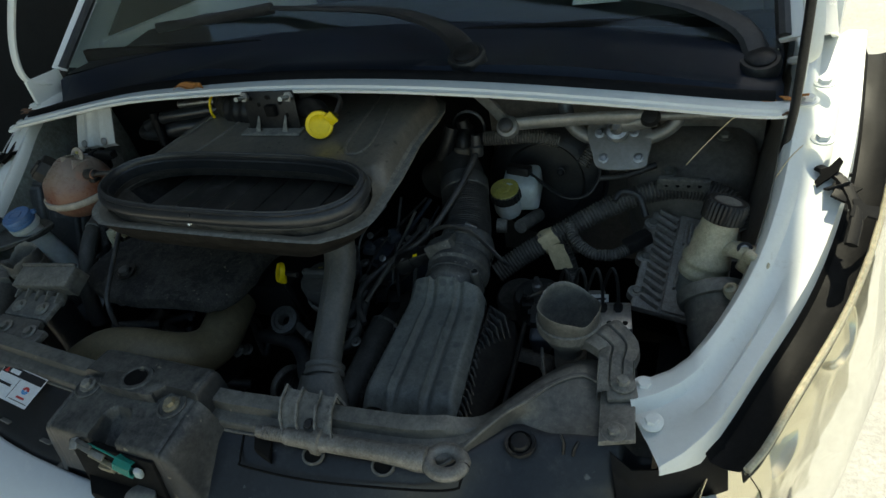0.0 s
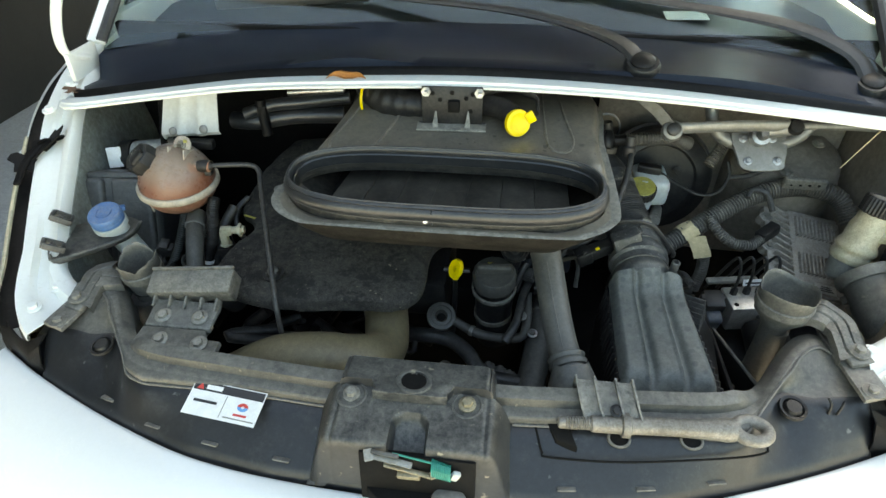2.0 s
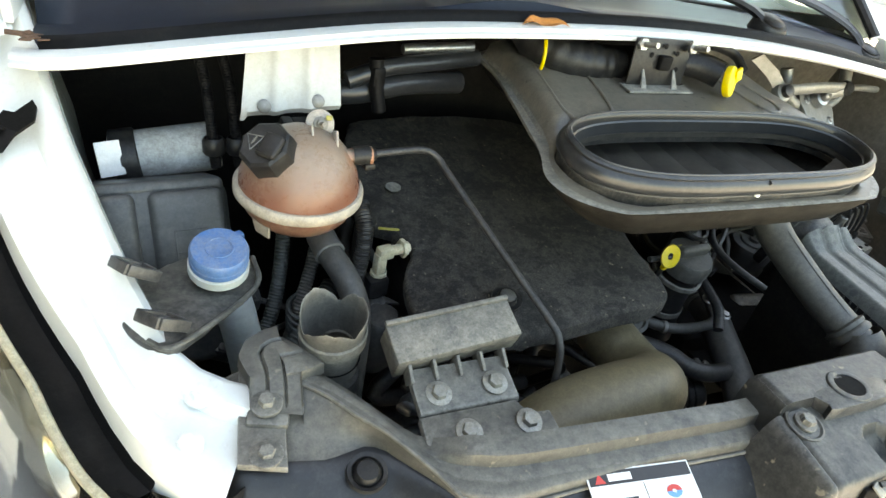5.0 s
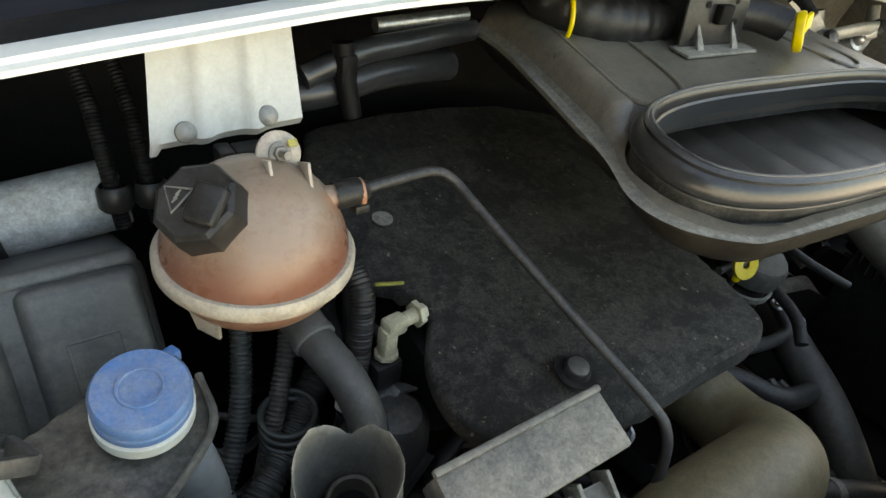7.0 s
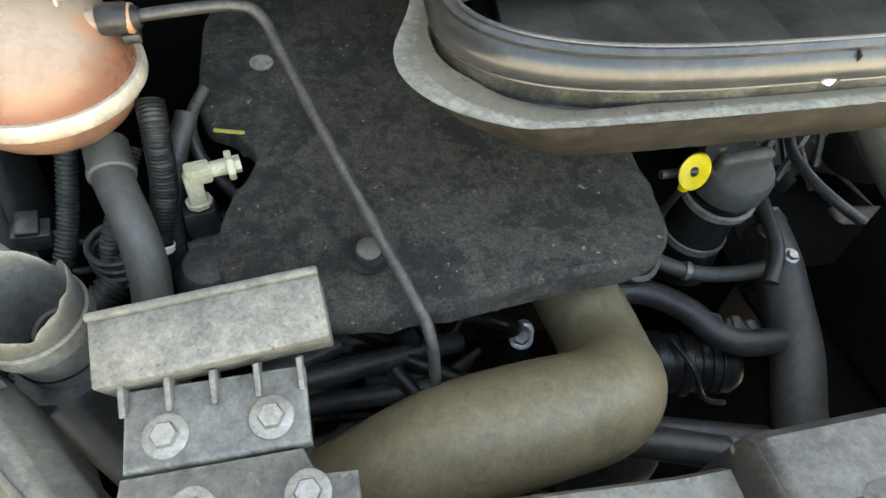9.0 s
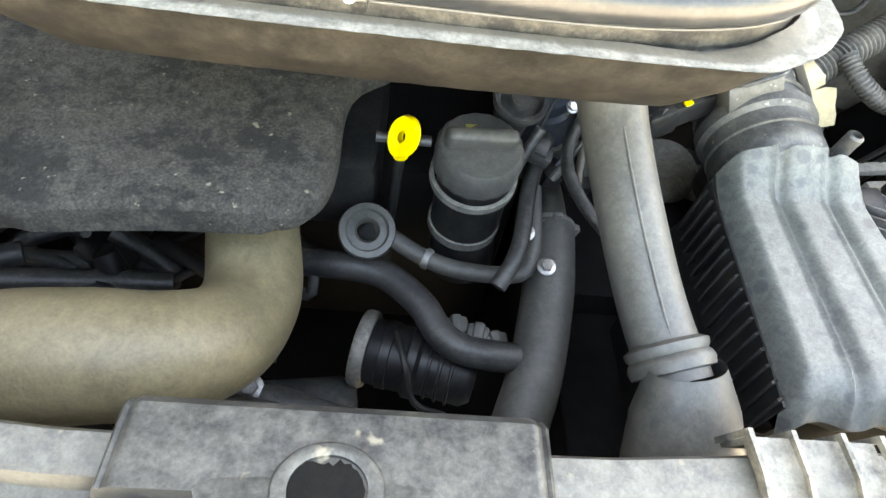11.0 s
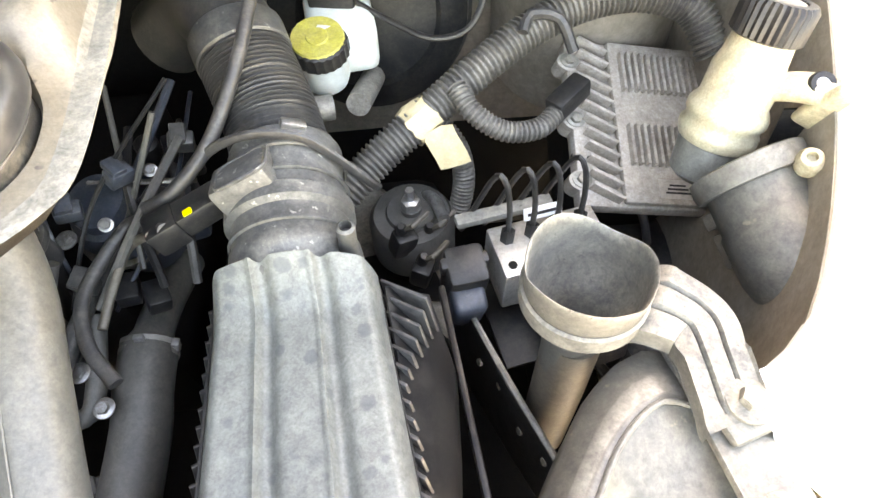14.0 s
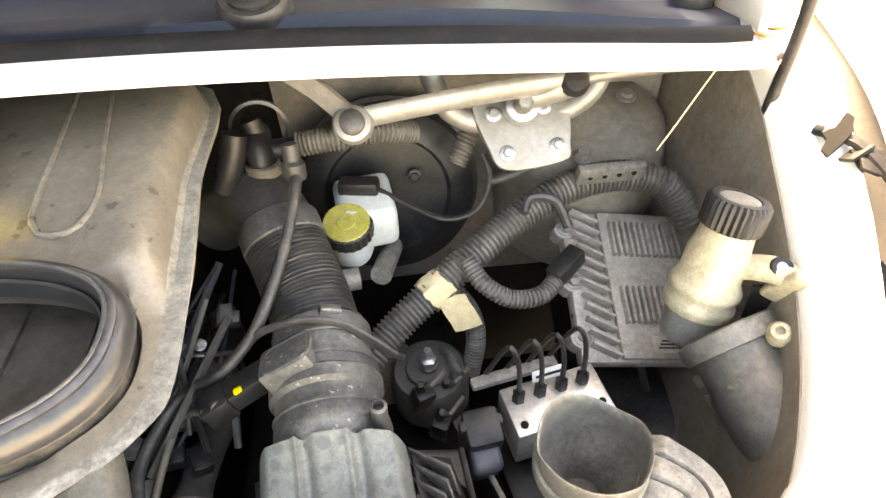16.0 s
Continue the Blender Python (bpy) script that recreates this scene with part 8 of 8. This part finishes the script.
for k in range(22):
    c = (random.uniform(-0.42, -0.12), random.uniform(0.16, 0.34), random.uniform(0.52, 0.64))
    w_ = (random.uniform(0.03, 0.09), random.uniform(0.02, 0.06), random.uniform(0.02, 0.05))
    part("casting", box(w_, c, (random.uniform(-30, 30), random.uniform(-25, 25), random.uniform(0, 180)), 0.006, 2), random.choice((M_BLACK, M_BLACK_DEEP, M_FUSEBOX)), low_)
for k in range(5):
    c = (random.uniform(-0.38, -0.10), random.uniform(0.16, 0.32), random.uniform(0.60, 0.69))
    part("bolt", hex_bolt(c, (random.uniform(-0.5, 0.5), -0.4, 1), random.uniform(0.006, 0.010), 1.5), M_STEEL, low_)
sw = thing("dry_straw_bits", (0.816, 0.56, 1.083), "loose dry straw caught on the scuttle bar", "straw")
part("stalk", tube([(0.800, 0.545, 1.092), (0.770, 0.520, 1.080), (0.735, 0.500, 1.045), (0.715, 0.492, 1.020)], 0.0009, 5), M_STRAW, sw)
part("stalk", tube([(0.868, 0.50, 1.052), (0.850, 0.470, 1.045), (0.836, 0.46, 1.020)], 0.0009, 5), M_STRAW, sw)
for k in range(3):
    part("leaf_bit", box((0.020, 0.013, 0.0025), (0.822 + 0.024 * k, 0.560 + 0.012 * k, 1.094), (20 - 15 * k, 18, 40 * k), 0.001), M_LEAF, sw)

# lamp cable from the control unit, spare connectors by the valve block
lw = thing("lamp_cable", (0.74, 0.46, 0.72), "black sleeved cable from the control unit to the lamp", "cable")
part("cable", tube([(0.652, 0.490, 0.795), (0.672, 0.470, 0.790), (0.700, 0.452, 0.770), (0.722, 0.438, 0.742), (0.735, 0.43, 0.70)], 0.0050, 10), M_RUBBER, lw)
part("boot", lathe([(0.006, 0), (0.009, 0.004), (0.009, 0.022), (0.006, 0.026)], (0.650, 0.492, 0.795), (0.6, -0.6, -0.2), 16), M_BLACK, lw)
vp = thing("vacuum_valve", (0.470, 0.47, 0.70), "small black solenoid valves with grey stubs", "valve")
for k, (x, y, z) in enumerate(((0.452, 0.440, 0.735), (0.482, 0.455, 0.715), (0.470, 0.412, 0.715))):
    part("valve_body", join(box((0.026, 0.022, 0.034), (x, y, z), (12, 10 - 8 * k, 24 + 20 * k), 0.004), lathe([(0.006, 0), (0.006, 0.014), (0.004, 0.018), (0, 0.018)], (x, y, z + 0.016), (0.1 * k, -0.3, 1), 12)), M_BLACK, vp)
    part("stub", tube([(x, y, z + 0.02), (x + 0.012, y - 0.01, z + 0.036), (x + 0.03, y + 0.01, z + 0.034)], 0.0032, 8), M_BROWNPIPE, vp)

# connectors and lines in the gap below the fuse box
gc = thing("wiring_connectors", (-0.63, 0.38, 0.70), "black wiring connectors and thin lines by the fuse box", "connectors")
for k, (x, y, z) in enumerate(((-0.640, 0.372, 0.775), (-0.622, 0.385, 0.800), (-0.650, 0.350, 0.745))):
    part("connector", join(box((0.034, 0.022, 0.026), (x, y, z), (15, 8 * k, 30 - 22 * k), 0.003), box((0.020, 0.026, 0.010), (x, y, z + 0.014), (15, 8 * k, 30 - 22 * k), 0.002)), M_FUSEBOX, gc)
    part("wire", tube([(x + 0.015, y, z), (x + 0.05, y - 0.01, z - 0.01), (x + 0.085, y + 0.02, z - 0.03), (x + 0.10, y + 0.03, z - 0.09)], 0.004, 8), M_RUBBER, gc)
part("line", ribbed([(-0.52, 0.43, 0.86), (-0.535, 0.40, 0.83), (-0.555, 0.37, 0.79), (-0.575, 0.35, 0.73)], 0.009, 0.0045, 0.0008, 12), M_CONDUIT, gc)
part("line", tube([(-0.47, 0.46, 0.87), (-0.485, 0.42, 0.85), (-0.475, 0.39, 0.83), (-0.45, 0.38, 0.80)], 0.010, 12), M_BLACK, gc)
part("line", tube([(-0.445, 0.46, 0.90), (-0.46, 0.43, 0.885), (-0.455, 0.405, 0.86), (-0.43, 0.39, 0.82)], 0.006, 10), M_RUBBER, gc)

# breather pipe and clamped hose behind the oil filler
bp_ = thing("crankcase_breather", (0.13, 0.36, 0.70), "black crankcase breather with a ringed top and thin arms", "breather")
part("cup", lathe([(0.016, -0.05), (0.018, -0.012), (0.026, -0.006), (0.0275, 0.0), (0.026, 0.004), (0.022, 0.003), (0.019, -0.004), (0.010, -0.004), (0.009, 0.002), (0, 0.002)], (0.128, 0.372, 0.872), (0.05, -0.35, 0.95), 28), M_RUBBER, bp_)
part("stem", tube([(0.127, 0.388, 0.828), (0.124, 0.385, 0.78), (0.110, 0.36, 0.70)], 0.011, 12), M_BLACK, bp_)
part("arm", tube([(0.152, 0.36, 0.85), (0.136, 0.345, 0.815), (0.126, 0.335, 0.775), (0.122, 0.33, 0.73)], 0.0055, 10), M_RUBBER, bp_)
part("clip", hex_bolt((0.121, 0.352, 0.838), (0, -1, 0.3), 0.006, 1.4), M_STEEL, bp_)

# rubber strap round the outlet, sleeved line by the coolant tank, small fittings
st_ = thing("rubber_strap", (0.36, 0.39, 0.88), "loose dark rubber strap over the air outlet", "strap")
part("band", tube([(0.268, 0.408, 0.895), (0.300, 0.402, 0.932), (0.339, 0.395, 0.951), (0.378, 0.393, 0.946), (0.404, 0.392, 0.922), (0.430, 0.392, 0.888), (0.436, 0.405, 0.868)], 0.0030, 8, 0.006, 1.5), M_RUBBER, st_)
sl = thing("sleeved_line", (-0.49, 0.34, 0.75), "dark braided coolant line with a white clip", "hose")
part("line", ribbed([(-0.478, 0.385, 0.94), (-0.476, 0.362, 0.92), (-0.482, 0.350, 0.87), (-0.498, 0.328, 0.82), (-0.514, 0.31, 0.76), (-0.52, 0.30, 0.70)], 0.0115, 0.0035, 0.0006, 14), M_BLACK, sl)
part("clip", lathe([(0.0125, -0.004), (0.014, -0.003), (0.014, 0.003), (0.0125, 0.004)], (-0.497, 0.329, 0.823), (0.3, 0.4, 1), 18), M_PAPER, sl, "white clip")
ft = thing("pipe_fittings", (0.30, 0.60, 0.98), "black elbow fittings with a pale ring on the bulkhead", "fittings")
part("elbow", tube([(0.300, 0.640, 1.005), (0.302, 0.615, 1.012), (0.305, 0.600, 1.000), (0.306, 0.596, 0.975)], 0.015, 14), M_BLACK, ft)
part("elbow", tube([(0.270, 0.640, 1.0), (0.272, 0.612, 1.005), (0.274, 0.60, 0.99), (0.275, 0.596, 0.965)], 0.013, 14), M_BLACK, ft)
part("ring", lathe([(0.030, -0.003), (0.034, -0.002), (0.034, 0.002), (0.030, 0.003)], (0.302, 0.645, 1.01), (0.1, -1, 0.1), 28), M_FUSEBOX, ft, "dark foam ring")
part("union", lathe([(0.017, -0.008), (0.020, -0.006), (0.020, 0.006), (0.017, 0.008)], (0.306, 0.597, 0.985), (0, 0.1, 1), 16), M_BROWNPIPE, ft)


# ---- final seating of things, metres ----
for ob_, by_ in ((cp, (0.0, 0.014, 0.002)), (filler, (0.0, 0.010, 0.002)), (resv, (0.0, 0.010, 0.002)), (intake, (0.0, -0.008, 0.0)), (ab, (0.002, -0.004, -0.010)), (sens, (0.002, 0.016, -0.018)),
                 (bel, (0.0, 0.010, -0.010)), (absb, (0.0, -0.019, 0.027)), (conn, (0.0, -0.019, 0.027)), (br, (0.008, -0.008, 0.003)), (el, (0.013, -0.006, 0.015)), (sh, (0.008, 0.018, -0.018)),
                 (cl, (0.0, 0.012, -0.012)), (horn, (-0.010, 0.038, 0.014)), (cd, (-0.002, -0.014, 0.004)), (wf, (0.014, -0.016, -0.006)), (wb, (0.008, -0.008, -0.004)), (turbo, (-0.010, 0.0, 0.0)), (st_, (0.0, 0.006, -0.016)), (vh, (0.0, 0.006, -0.006)), (dip, (0.009, 0.018, -0.013)), (rg_, (0.010, 0.010, -0.008)),
                 (oil, (0.012, -0.006, 0.003)), (tank, (0.005, 0.0, -0.004)), (mt, (0.0, -0.085, 0.058))):
    ob_.location = Vector(ob_.location) + Vector(by_)
